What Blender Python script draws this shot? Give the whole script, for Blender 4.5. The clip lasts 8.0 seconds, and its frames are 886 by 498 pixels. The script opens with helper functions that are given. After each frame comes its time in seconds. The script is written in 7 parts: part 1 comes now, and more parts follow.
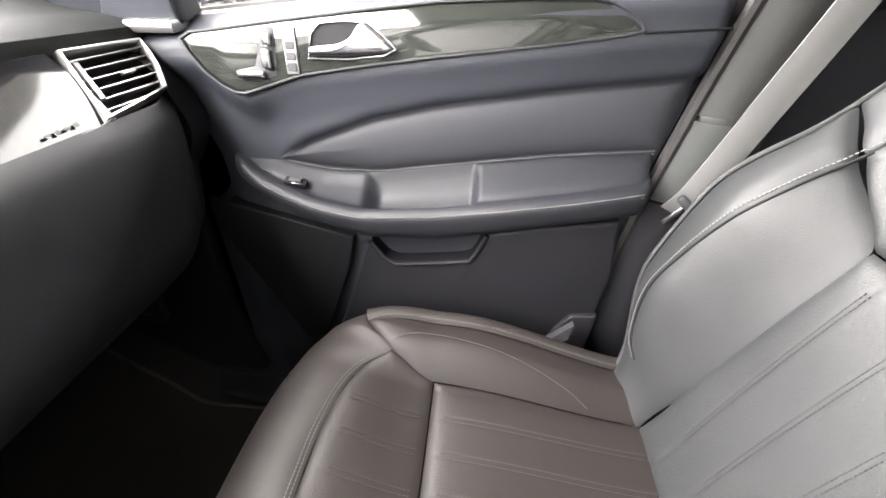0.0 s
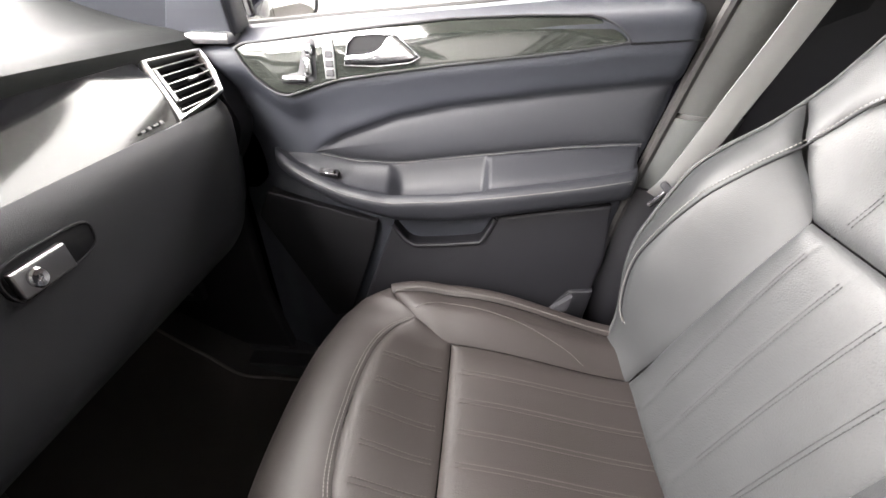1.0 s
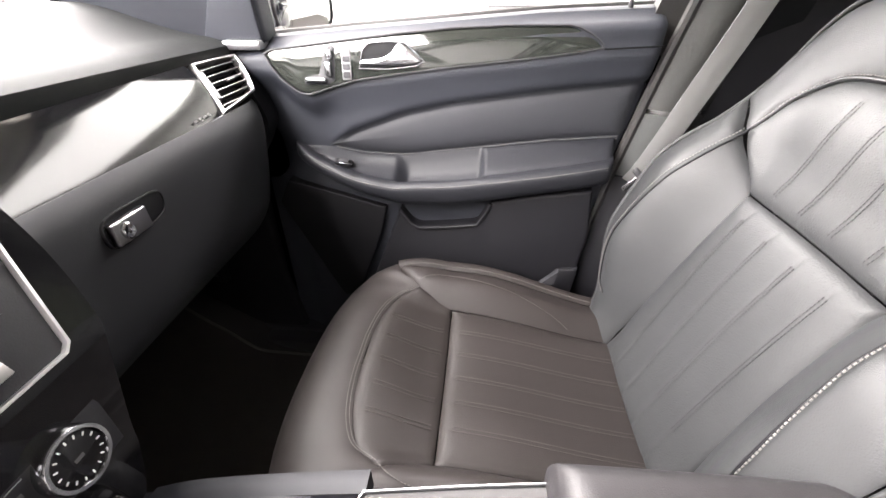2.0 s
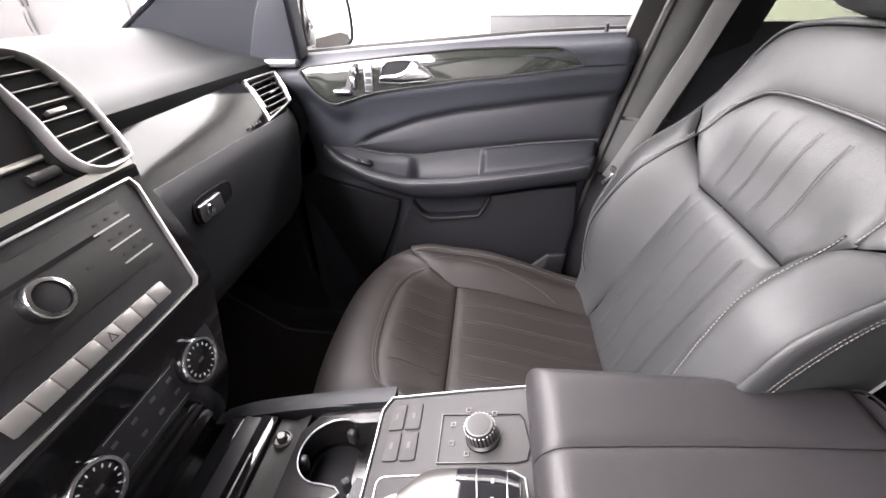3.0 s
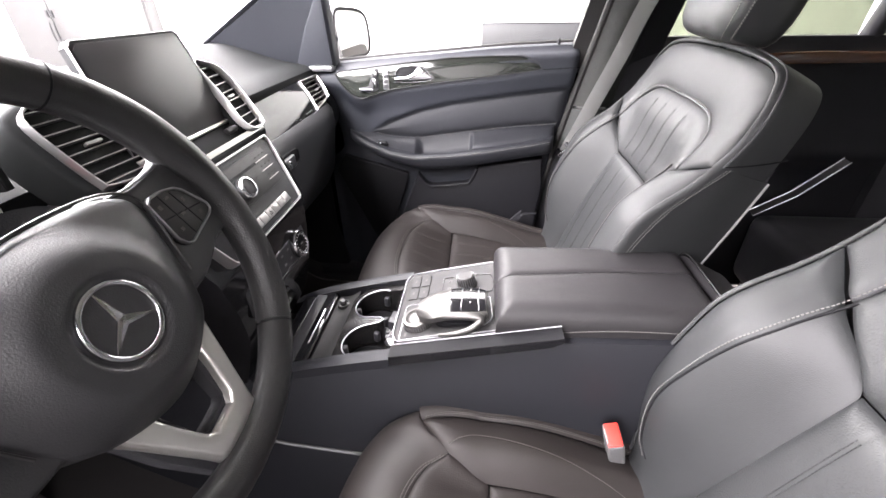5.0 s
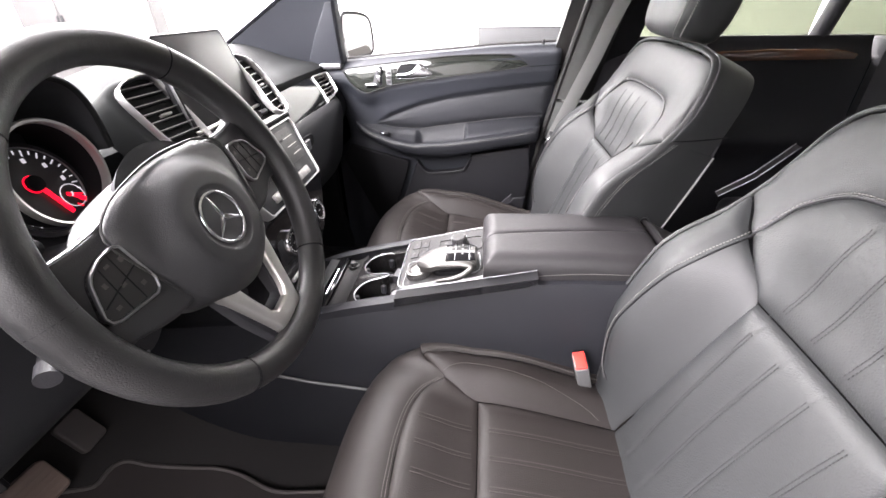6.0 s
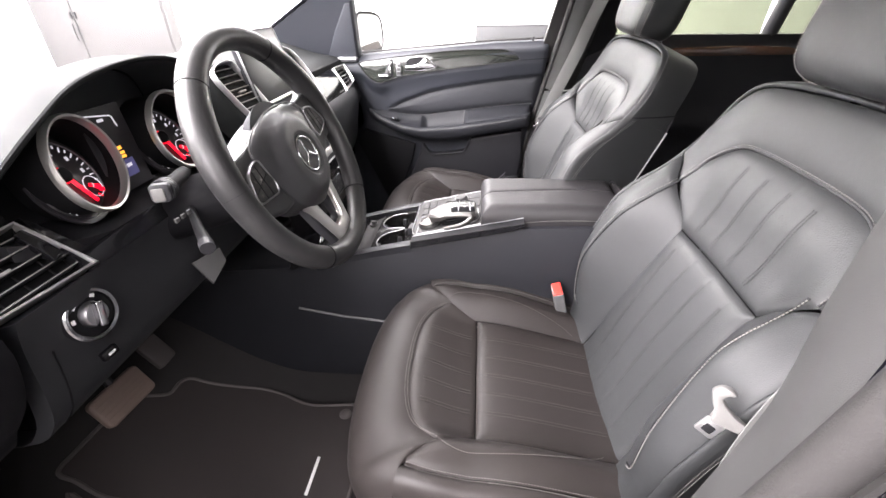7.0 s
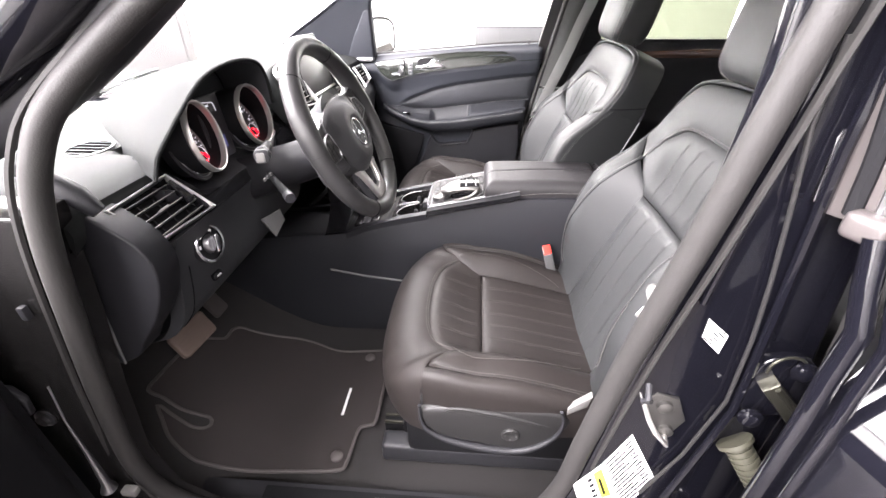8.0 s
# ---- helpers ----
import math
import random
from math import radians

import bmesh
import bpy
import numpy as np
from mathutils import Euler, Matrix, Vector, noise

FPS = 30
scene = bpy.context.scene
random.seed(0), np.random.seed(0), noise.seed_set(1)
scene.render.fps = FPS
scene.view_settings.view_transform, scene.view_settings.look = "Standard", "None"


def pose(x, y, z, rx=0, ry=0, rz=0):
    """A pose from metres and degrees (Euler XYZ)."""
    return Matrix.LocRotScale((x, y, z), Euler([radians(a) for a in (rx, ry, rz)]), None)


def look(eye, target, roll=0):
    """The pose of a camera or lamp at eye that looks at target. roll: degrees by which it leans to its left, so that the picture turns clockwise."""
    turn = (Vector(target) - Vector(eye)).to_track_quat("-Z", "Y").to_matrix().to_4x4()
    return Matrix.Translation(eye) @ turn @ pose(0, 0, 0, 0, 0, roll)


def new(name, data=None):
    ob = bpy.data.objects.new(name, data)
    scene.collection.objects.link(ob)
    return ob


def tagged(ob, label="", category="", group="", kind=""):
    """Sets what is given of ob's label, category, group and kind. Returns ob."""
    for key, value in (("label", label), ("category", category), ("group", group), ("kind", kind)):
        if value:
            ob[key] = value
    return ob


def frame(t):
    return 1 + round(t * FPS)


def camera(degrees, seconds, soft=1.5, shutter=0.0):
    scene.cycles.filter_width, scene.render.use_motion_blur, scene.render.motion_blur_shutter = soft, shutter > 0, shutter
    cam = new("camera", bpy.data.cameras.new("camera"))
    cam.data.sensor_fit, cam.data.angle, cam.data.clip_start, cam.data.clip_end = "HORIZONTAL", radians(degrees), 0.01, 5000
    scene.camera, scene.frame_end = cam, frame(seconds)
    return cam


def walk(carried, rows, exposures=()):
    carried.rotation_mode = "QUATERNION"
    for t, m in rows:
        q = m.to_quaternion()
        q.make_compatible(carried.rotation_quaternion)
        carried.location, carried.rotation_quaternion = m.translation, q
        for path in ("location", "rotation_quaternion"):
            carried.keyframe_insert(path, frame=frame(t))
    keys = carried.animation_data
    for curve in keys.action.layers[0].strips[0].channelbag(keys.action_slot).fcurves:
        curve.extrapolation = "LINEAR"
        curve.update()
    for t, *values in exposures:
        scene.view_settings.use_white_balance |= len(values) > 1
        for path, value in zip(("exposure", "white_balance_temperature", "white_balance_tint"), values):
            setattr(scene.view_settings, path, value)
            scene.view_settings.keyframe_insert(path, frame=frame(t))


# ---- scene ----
cam = camera(93.2, 8.0)
PATH = [
    (0, (0.013, 0.135, 1.239), (-0.149, 1.796, 0.138), -0.1),
    (0.5, (0.003, 0.079, 1.264), (-0.156, 1.739, 0.16), -0.2),
    (1, (-0.005, 0.031, 1.265), (-0.166, 1.693, 0.164), -0.3),
    (1.5, (-0.003, -0.021, 1.261), (-0.156, 1.647, 0.169), -0.2),
    (2.8, (0.012, -0.205, 1.316), (-0.171, 1.484, 0.261), -0.7),
    (3, (0.011, -0.234, 1.319), (-0.169, 1.454, 0.262), -0.6),
    (3.5, (0.015, -0.324, 1.334), (-0.162, 1.37, 0.286), -0.7),
    (4, (0.014, -0.43, 1.34), (-0.159, 1.268, 0.297), -0.8),
    (5.5, (0.056, -0.675, 1.382), (-0.109, 1.023, 0.337), -1.0),
    (6, (0.06, -0.762, 1.373), (-0.102, 0.946, 0.345), -1.0),
    (6.5, (0.061, -0.859, 1.374), (-0.095, 0.853, 0.353), -0.9),
    (7, (0.058, -1.005, 1.389), (-0.089, 0.7, 0.353), -0.7),
    (7.5, (0.044, -1.161, 1.414), (-0.101, 0.546, 0.382), -0.7),
    (8, (0.039, -1.244, 1.424), (-0.096, 0.459, 0.385), -0.4),
]
walk(cam, [(t, look(eye, target, roll)) for t, eye, target, roll in PATH], exposures=((0.0, 1.06, 6900, 16), (1.5, 0.99, 6950, 17), (3.0, 0.45, 6750, 21), (5.5, 0.56, 6650, 20), (7.0, 0.51, 6700, 20), (8.0, 0.73, 6700, 20)))

# ---- light: a white photo booth with a glowing soft ceiling ----
world = bpy.data.worlds.new("world")
scene.world = world
world.use_nodes = True
world.node_tree.nodes["Background"].inputs["Color"].default_value = (0.95, 0.97, 1.0, 1)
world.node_tree.nodes["Background"].inputs["Strength"].default_value = 0.15


def area_lamp(name, m, sx, sy, watts, colour=(1, 1, 1)):
    data = bpy.data.lights.new(name, "AREA")
    data.shape, data.size, data.size_y, data.energy, data.color = "RECTANGLE", sx, sy, watts, colour
    ob = new(name, data)
    ob.matrix_world = m
    return ob


area_lamp("ceiling_softbox", pose(-2.98, -1.55, 3.35), 3.95, 11.9, 4570, (0.97, 0.985, 1.0))
area_lamp("side_softbox", pose(0.9, 3.3, 3.40), 5.0, 1.3, 260, (0.97, 0.985, 1.0))
area_lamp("side_softbox", pose(0.1, -3.6, 3.40), 5.4, 1.8, 320, (0.97, 0.985, 1.0))


# ---- materials ----
def material(name, colour, rough=0.5, metal=0.0, grain=0.0, scale=400.0, bump=0.0, vary=0.12, coat=0.0, spec=0.5, coarse=6.0):
    """A surface with variation at two scales and a fine relief."""
    m = bpy.data.materials.new(name)
    m.use_nodes = True
    nt = m.node_tree
    b = nt.nodes["Principled BSDF"]
    tc = nt.nodes.new("ShaderNodeTexCoord")
    n1 = nt.nodes.new("ShaderNodeTexNoise")
    n1.inputs["Scale"].default_value, n1.inputs["Detail"].default_value = coarse, 5
    nt.links.new(tc.outputs["Object"], n1.inputs["Vector"])
    n2 = nt.nodes.new("ShaderNodeTexNoise")
    n2.inputs["Scale"].default_value, n2.inputs["Detail"].default_value = scale, 3
    nt.links.new(tc.outputs["Object"], n2.inputs["Vector"])
    mix = nt.nodes.new("ShaderNodeMixRGB")
    lo = [c * (1 - vary) for c in colour]
    hi = [min(1, c * (1 + vary)) for c in colour]
    mix.inputs["Color1"].default_value, mix.inputs["Color2"].default_value = (*lo, 1), (*hi, 1)
    add = nt.nodes.new("ShaderNodeMath")
    add.operation = "MULTIPLY_ADD"
    add.inputs[1].default_value = grain
    nt.links.new(n2.outputs["Fac"], add.inputs[0])
    nt.links.new(n1.outputs["Fac"], add.inputs[2])
    nt.links.new(add.outputs[0], mix.inputs["Fac"])
    nt.links.new(mix.outputs[0], b.inputs["Base Color"])
    ramp = nt.nodes.new("ShaderNodeMapRange")
    ramp.inputs["To Min"].default_value, ramp.inputs["To Max"].default_value = max(0.02, rough * 0.85), min(1, rough * 1.15)
    nt.links.new(n1.outputs["Fac"], ramp.inputs["Value"])
    nt.links.new(ramp.outputs[0], b.inputs["Roughness"])
    b.inputs["Metallic"].default_value = metal
    b.inputs["Coat Weight"].default_value = coat
    b.inputs["Coat Roughness"].default_value = 0.05
    b.inputs["Specular IOR Level"].default_value = spec
    if bump:
        bn = nt.nodes.new("ShaderNodeBump")
        bn.inputs["Strength"].default_value, bn.inputs["Distance"].default_value = bump, 0.001
        nt.links.new(n2.outputs["Fac"], bn.inputs["Height"])
        nt.links.new(bn.outputs[0], b.inputs["Normal"])
    return m


def leather_material(name, colour, rough, cells=480, relief=0.36, spec=0.42):
    """Grained leather: small cells with fine creases."""
    m = material(name, colour, rough, grain=0.15, scale=260, vary=0.16, spec=spec)
    nt = m.node_tree
    b = nt.nodes["Principled BSDF"]
    tc = nt.nodes["Texture Coordinate"]
    vor = nt.nodes.new("ShaderNodeTexVoronoi")
    vor.feature = "DISTANCE_TO_EDGE"
    vor.inputs["Scale"].default_value = cells
    nt.links.new(tc.outputs["Object"], vor.inputs["Vector"])
    wr = nt.nodes.new("ShaderNodeTexNoise")
    wr.inputs["Scale"].default_value, wr.inputs["Detail"].default_value = 28, 6
    nt.links.new(tc.outputs["Object"], wr.inputs["Vector"])
    b1 = nt.nodes.new("ShaderNodeBump")
    b1.inputs["Strength"].default_value, b1.inputs["Distance"].default_value = 0.25, 0.003
    nt.links.new(wr.outputs["Fac"], b1.inputs["Height"])
    b2 = nt.nodes.new("ShaderNodeBump")
    b2.inputs["Strength"].default_value, b2.inputs["Distance"].default_value = relief, 0.0005
    nt.links.new(vor.outputs["Distance"], b2.inputs["Height"])
    nt.links.new(b1.outputs[0], b2.inputs["Normal"])
    nt.links.new(b2.outputs[0], b.inputs["Normal"])
    return m


def glass_material(name, tint, rough=0.0):
    m = bpy.data.materials.new(name)
    m.use_nodes = True
    nt = m.node_tree
    nt.nodes.remove(nt.nodes["Principled BSDF"])
    tr = nt.nodes.new("ShaderNodeBsdfTransparent")
    tr.inputs["Color"].default_value = (*tint, 1)
    gl = nt.nodes.new("ShaderNodeBsdfGlossy")
    gl.inputs["Roughness"].default_value = rough
    lw = nt.nodes.new("ShaderNodeLayerWeight")
    lw.inputs["Blend"].default_value = 0.5
    pw = nt.nodes.new("ShaderNodeMath")
    pw.operation = "POWER"
    pw.inputs[1].default_value = 5.0
    nt.links.new(lw.outputs["Facing"], pw.inputs[0])
    fr = nt.nodes.new("ShaderNodeMath")
    fr.operation = "MULTIPLY_ADD"
    fr.inputs[1].default_value, fr.inputs[2].default_value = 0.55, 0.03
    nt.links.new(pw.outputs[0], fr.inputs[0])
    mx = nt.nodes.new("ShaderNodeMixShader")
    nt.links.new(fr.outputs[0], mx.inputs[0])
    nt.links.new(tr.outputs[0], mx.inputs[1])
    nt.links.new(gl.outputs[0], mx.inputs[2])
    nt.links.new(mx.outputs[0], nt.nodes["Material Output"].inputs["Surface"])
    return m


def glow_material(name, colour, strength):
    m = bpy.data.materials.new(name)
    m.use_nodes = True
    b = m.node_tree.nodes["Principled BSDF"]
    b.inputs["Base Color"].default_value = (*colour, 1)
    b.inputs["Emission Color"].default_value = (*colour, 1)
    b.inputs["Emission Strength"].default_value = strength
    return m


LEATHER = leather_material("black_leather", (0.022, 0.022, 0.024), 0.46)
# Seat leather again, darker and browner: the dimmer light on the cushions is in the colour.
LEATHER_SHADED = leather_material("shaded_cushion_leather", (0.0147, 0.0120, 0.0112), 0.55, spec=0.31)
ARMREST_HIDE = leather_material("armrest_leather", (0.0152, 0.0142, 0.0150), 0.50, spec=0.36)
WHEEL_GRIP = leather_material("pricked_wheel_leather", (0.020, 0.0196, 0.020), 0.40, 420, 1.0)
WHEEL_LEATHER = leather_material("wheel_leather", (0.017, 0.0168, 0.0172), 0.38)
DOOR_LEATHER = leather_material("door_leather", (0.0152, 0.0162, 0.0196), 0.62)
# Same hide on the backs, tinted cooler for the daylight they catch.
LEATHER_SEAT = leather_material("seat_leather", (0.0182, 0.0193, 0.0199), 0.55, 420, 0.45)
# Insert leather with the cushion's shade mixed in.
INSERT_SHADED = leather_material("shaded_cushion_insert", (0.0137, 0.0112, 0.0104), 0.55, 300, 0.6, 0.31)
INSERT_BACK = leather_material("back_insert_leather", (0.0188, 0.0200, 0.0204), 0.54, 260, 0.7)
SOFT = material("soft_plastic", (0.027, 0.028, 0.031), 0.58, spec=0.35, grain=0.3, scale=900, bump=0.35)
DASHPAD = material("dashboard_pad", (0.0155, 0.0165, 0.0165), 0.62, grain=0.3, scale=900, bump=0.35, spec=0.045)
SOFT_LIGHT = material("door_soft_plastic", (0.0188, 0.0206, 0.0260), 0.58, spec=0.28, grain=0.3, scale=900, bump=0.3)
HARD = material("hard_plastic", (0.018, 0.018, 0.0205), 0.5, spec=0.35, grain=0.3, scale=700, bump=0.3)
# Near black with little gloss; in hollows this colour carries the shade.
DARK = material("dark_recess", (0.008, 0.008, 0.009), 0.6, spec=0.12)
PIANO = material("piano_black", (0.008, 0.008, 0.009), 0.085, coat=0.12, spec=0.34, vary=0.2)
CHROME = material("chrome", (0.50, 0.50, 0.52), 0.16, metal=1.0, vary=0.04)
SATIN = material("satin_silver", (0.32, 0.32, 0.33), 0.36, metal=1.0, vary=0.06)
SILVER = material("silver_paint", (0.36, 0.35, 0.34), 0.36, metal=0.7, vary=0.06)
CARPET = material("carpet", (0.0108, 0.0096, 0.0096), 0.95, grain=0.8, scale=900, bump=1.0, vary=0.45, coarse=14)
MATCLOTH = material("mat_velour", (0.0160, 0.0124, 0.0120), 0.95, grain=0.6, scale=1100, bump=0.8, vary=0.35, coarse=8)
EDGING = material("mat_edging", (0.052, 0.045, 0.044), 0.7, grain=0.5, scale=600, bump=0.5)
THREAD = material("grey_thread", (0.115, 0.110, 0.105), 0.7)
THREAD_SOFT = material("dull_grey_thread", (0.070, 0.064, 0.060), 0.7)
THREAD_MID = material("brown_grey_thread", (0.029, 0.024, 0.022), 0.7)
THREAD_DARK = material("dark_thread", (0.0110, 0.0115, 0.0120), 0.7)
PIPING = material("pale_grey_piping", (0.16, 0.158, 0.155), 0.5)
RUBBER = material("rubber_seal", (0.019, 0.018, 0.0175), 0.6, spec=0.35, grain=0.3, scale=500, bump=0.3)
PAINT = material("black_car_paint", (0.004, 0.004, 0.006), 0.07, spec=0.5, coat=0.25, vary=0.2)
BODYGREY = material("grey_trim", (0.085, 0.085, 0.085), 0.55, grain=0.3, scale=900, bump=0.2)
HEADLINER = material("headliner_cloth", (0.66, 0.63, 0.57), 0.9, grain=0.4, scale=900, bump=0.5)
BELT = material("grey_belt_webbing", (0.125, 0.126, 0.122), 0.6, grain=0.6, scale=1500, bump=0.6)
RED = material("red_plastic", (0.62, 0.03, 0.02), 0.4)
BRUSHED = material("brushed_silver_paint", (0.60, 0.585, 0.56), 0.30, metal=0.85, grain=0.3, scale=300, vary=0.06)
COVER = material("airbag_skin", (0.025, 0.025, 0.0265), 0.44, spec=0.5, grain=0.3, scale=800, bump=0.3, vary=0.1)
WHITE = material("white_plastic", (0.75, 0.75, 0.74), 0.45)
WALL = material("white_booth_wall", (0.88, 0.88, 0.86), 0.8, vary=0.03, coarse=1.5)
GROUNDM = material("grey_booth_floor", (0.050, 0.044, 0.042), 0.5, vary=0.1, coarse=2)
WOOD = material("dark_wood_veneer", (0.011, 0.0123, 0.0108), 0.07, grain=0.7, scale=60, vary=0.95, coat=0.7, coarse=26)
GLASS = glass_material("clear_glass", (0.97, 0.985, 0.97))
TINT = glass_material("tinted_glass", (0.42, 0.45, 0.38))
PANELDARK = material("matt_black_keys", (0.016, 0.0155, 0.0155), 0.48, spec=0.4, grain=0.3, scale=800, bump=0.15)
GLOSSDARK = material("polished_dark_plastic", (0.010, 0.0095, 0.0095), 0.24, spec=0.45, vary=0.2)
# Soft plastic darkened: the shade on the console's sides is part of this colour.
CONSOLE_SHADED = material("console_side_shaded", (0.0102, 0.0106, 0.0132), 0.55, spec=0.32, grain=0.3, scale=900, bump=0.3)
ARMREST = material("door_armrest_skin", (0.0102, 0.0109, 0.0134), 0.52, spec=0.30, grain=0.3, scale=900, bump=0.3)
# Hard plastic in a much darker tone: doors, dash ends, kick panels, column.
HARD_DARK = material("dark_hard_plastic", (0.0072, 0.0072, 0.0088), 0.55, spec=0.25, grain=0.3, scale=700, bump=0.3)
SCREEN = material("dark_screen_glass", (0.030, 0.028, 0.031), 0.30, vary=0.02, coarse=0.8)
MIRROR = material("mirror_glass", (0.9, 0.9, 0.9), 0.02, metal=1.0, vary=0.01)


# For the walls out of view: grey keeps bounce off the driver's side low.
DIMWALL = material("grey_unseen_wall", (0.34, 0.34, 0.335), 0.9, vary=0.1, coarse=1.5)
PANELGREY = material("grey_control_plastic", (0.0235, 0.023, 0.023), 0.6, spec=0.3, grain=0.3, scale=900, bump=0.2)
RING = material("bright_satin_ring", (0.58, 0.575, 0.575), 0.34, metal=0.95, vary=0.05)
# Almost black, no gloss: the darkness inside a vent, given as colour.
VENT_SHADE = material("vent_shade", (0.0022, 0.0022, 0.0024), 0.9, spec=0.0)
PALMSILVER = material("dull_silver_metal", (0.105, 0.102, 0.098), 0.40, metal=0.85, vary=0.06)
PALM = material("satin_grey_metal", (0.062, 0.061, 0.061), 0.42, metal=0.8, vary=0.06)
BELT_GRIP = material("pale_grey_plastic", (0.115, 0.112, 0.108), 0.45, grain=0.2, scale=700, bump=0.1)
PILLARTRIM = material("pillar_trim_plastic", (0.037, 0.037, 0.0365), 0.6, spec=0.3, grain=0.3, scale=900, bump=0.25)
PILLARMID = material("pale_pillar_plastic", (0.0265, 0.0288, 0.0278), 0.5, spec=0.35, grain=0.3, scale=900, bump=0.2)
SKINEDGE = material("warm_grey_seal", (0.052, 0.046, 0.045), 0.42, grain=0.3, scale=300, bump=0.15, vary=0.2)
PILLARDARK = material("dark_pillar_plastic", (0.018, 0.0185, 0.0175), 0.55, spec=0.3, grain=0.3, scale=900, bump=0.25)
METAL = material("bare_hinge_metal", (0.052, 0.051, 0.041), 0.36, metal=0.8, grain=0.4, scale=120, vary=0.3)


# ---- building helpers ----
def part(name, geo, mat, parent=None, label="", sharp=40, kind=""):
    """Links (vertices, faces) or a bmesh as one mesh object, under a thing or a part."""
    me = bpy.data.meshes.new(name)
    if isinstance(geo, tuple):
        bm = bmesh.new()
        vs = [bm.verts.new(v) for v in geo[0]]
        for f in geo[1]:
            try:
                bm.faces.new([vs[i] for i in f])
            except ValueError:
                pass
    else:
        bm = geo
    bmesh.ops.remove_doubles(bm, verts=bm.verts[:], dist=1e-5)
    bmesh.ops.recalc_face_normals(bm, faces=bm.faces[:])
    bm.to_mesh(me)
    bm.free()
    me.shade_smooth()
    me.set_sharp_from_angle(angle=radians(sharp))
    me.materials.append(mat)
    ob = new(name, me)
    if parent is not None:
        ob.parent = parent
        base = parent
        while base.parent is not None:
            base = base.parent
        if parent is base:
            ob.matrix_parent_inverse = base.matrix_basis.inverted()
    if label:
        ob["label"] = label
    if kind:
        ob["kind"] = kind
    return ob


def thing(name, at, label, category, group="", kind=""):
    ob = new(name)
    ob.empty_display_size = 0.05
    ob.matrix_basis = Matrix.Translation(at)
    return tagged(ob, label, category, group, kind)


def V(*a):
    return Vector(a)


def join(*geos):
    vs, fs = [], []
    for v, f in geos:
        k = len(vs)
        vs += list(v)
        fs += [[i + k for i in g] for g in f]
    return vs, fs


def grid(f, nu, nv, wrap=False):
    vs = [f(i / nu, j / nv) for j in range(nv + 1) for i in range(nu + 1)]
    w = nu + 1
    fs = [(j * w + i, j * w + i + 1, (j + 1) * w + i + 1, (j + 1) * w + i) for j in range(nv) for i in range(nu)]
    return vs, fs


def solid(f, nu, nv, off):
    """A sheet given by f with thickness: its back is offset by the vector off."""
    a, fa = grid(f, nu, nv)
    off = Vector(off)
    n, w = len(a), nu + 1
    vs = [Vector(p) for p in a] + [Vector(p) + off for p in a]
    fs = list(fa) + [tuple(reversed([i + n for i in g])) for g in fa]
    rim = [i for i in range(w)] + [j * w + nu for j in range(1, nv + 1)] + [nv * w + i for i in range(nu - 1, -1, -1)] + [j * w for j in range(nv - 1, 0, -1)]
    for i, k in enumerate(rim):
        m = rim[(i + 1) % len(rim)]
        fs.append((k, k + n, m + n, m))
    return vs, fs


def line(pts, smooth=True, closed=False):
    """A function of 0..1 along points, by length; smooth: Catmull-Rom."""
    P = [Vector(p) for p in pts]
    if smooth and len(P) > 2:
        Q, n = [], len(P)
        for i in range(n if closed else n - 1):
            p1, p2 = P[i], P[(i + 1) % n]
            p0 = P[i - 1] if (i or closed) else p1 * 2 - p2
            p3 = P[(i + 2) % n] if (closed or i + 2 < n) else p2 * 2 - p1
            for k in range(10):
                t = k / 10
                Q.append(0.5 * (2 * p1 + (p2 - p0) * t + (2 * p0 - 5 * p1 + 4 * p2 - p3) * t * t + (3 * p1 - p0 - 3 * p2 + p3) * t ** 3))
        Q.append(P[0] if closed else P[-1])
        P = Q
    elif closed:
        P = P + [P[0]]
    L = [0.0]
    for a, b in zip(P, P[1:]):
        L.append(L[-1] + (b - a).length)

    def at(u):
        d = min(max(u, 0), 1) * L[-1]
        lo, hi = 0, len(L) - 2
        while lo < hi:
            m = (lo + hi + 1) // 2
            if L[m] <= d:
                lo = m
            else:
                hi = m - 1
        s = (d - L[lo]) / max(L[lo + 1] - L[lo], 1e-9)
        return P[lo].lerp(P[lo + 1], s)
    at.length = L[-1]
    return at


def tube(pts, r, n=8, closed=False, flat=1.0, up=None):
    """A tube along points; r a number or a function of 0..1; flat squeezes it along its second axis."""
    P = [Vector(p) for p in pts]
    N, vs, fs = len(P), [], []
    ref = Vector(up) if up else None
    prev = None
    for i, p in enumerate(P):
        a = P[(i - 1) % N] if (closed or i) else p
        b = P[(i + 1) % N] if (closed or i < N - 1) else p
        t = (b - a).normalized()
        if ref:
            s = t.cross(ref).normalized()
        elif prev is None:
            s = t.orthogonal().normalized()
        else:
            s = (prev - t * prev.dot(t)).normalized()
        prev = s
        q = t.cross(s)
        rr = r(i / max(N - 1, 1)) if callable(r) else r
        for k in range(n):
            c, d = math.cos(2 * math.pi * k / n), math.sin(2 * math.pi * k / n)
            vs.append(p + s * c * rr + q * d * rr * flat)
    for i in range(N if closed else N - 1):
        for k in range(n):
            a, b = i * n, ((i + 1) % N) * n
            fs.append((a + k, a + (k + 1) % n, b + (k + 1) % n, b + k))
    if not closed:
        fs.append(tuple(range(n)))
        fs.append(tuple((N - 1) * n + k for k in reversed(range(n))))
    return vs, fs


def along(fn, n):
    return [fn(i / n) for i in range(n + 1)]


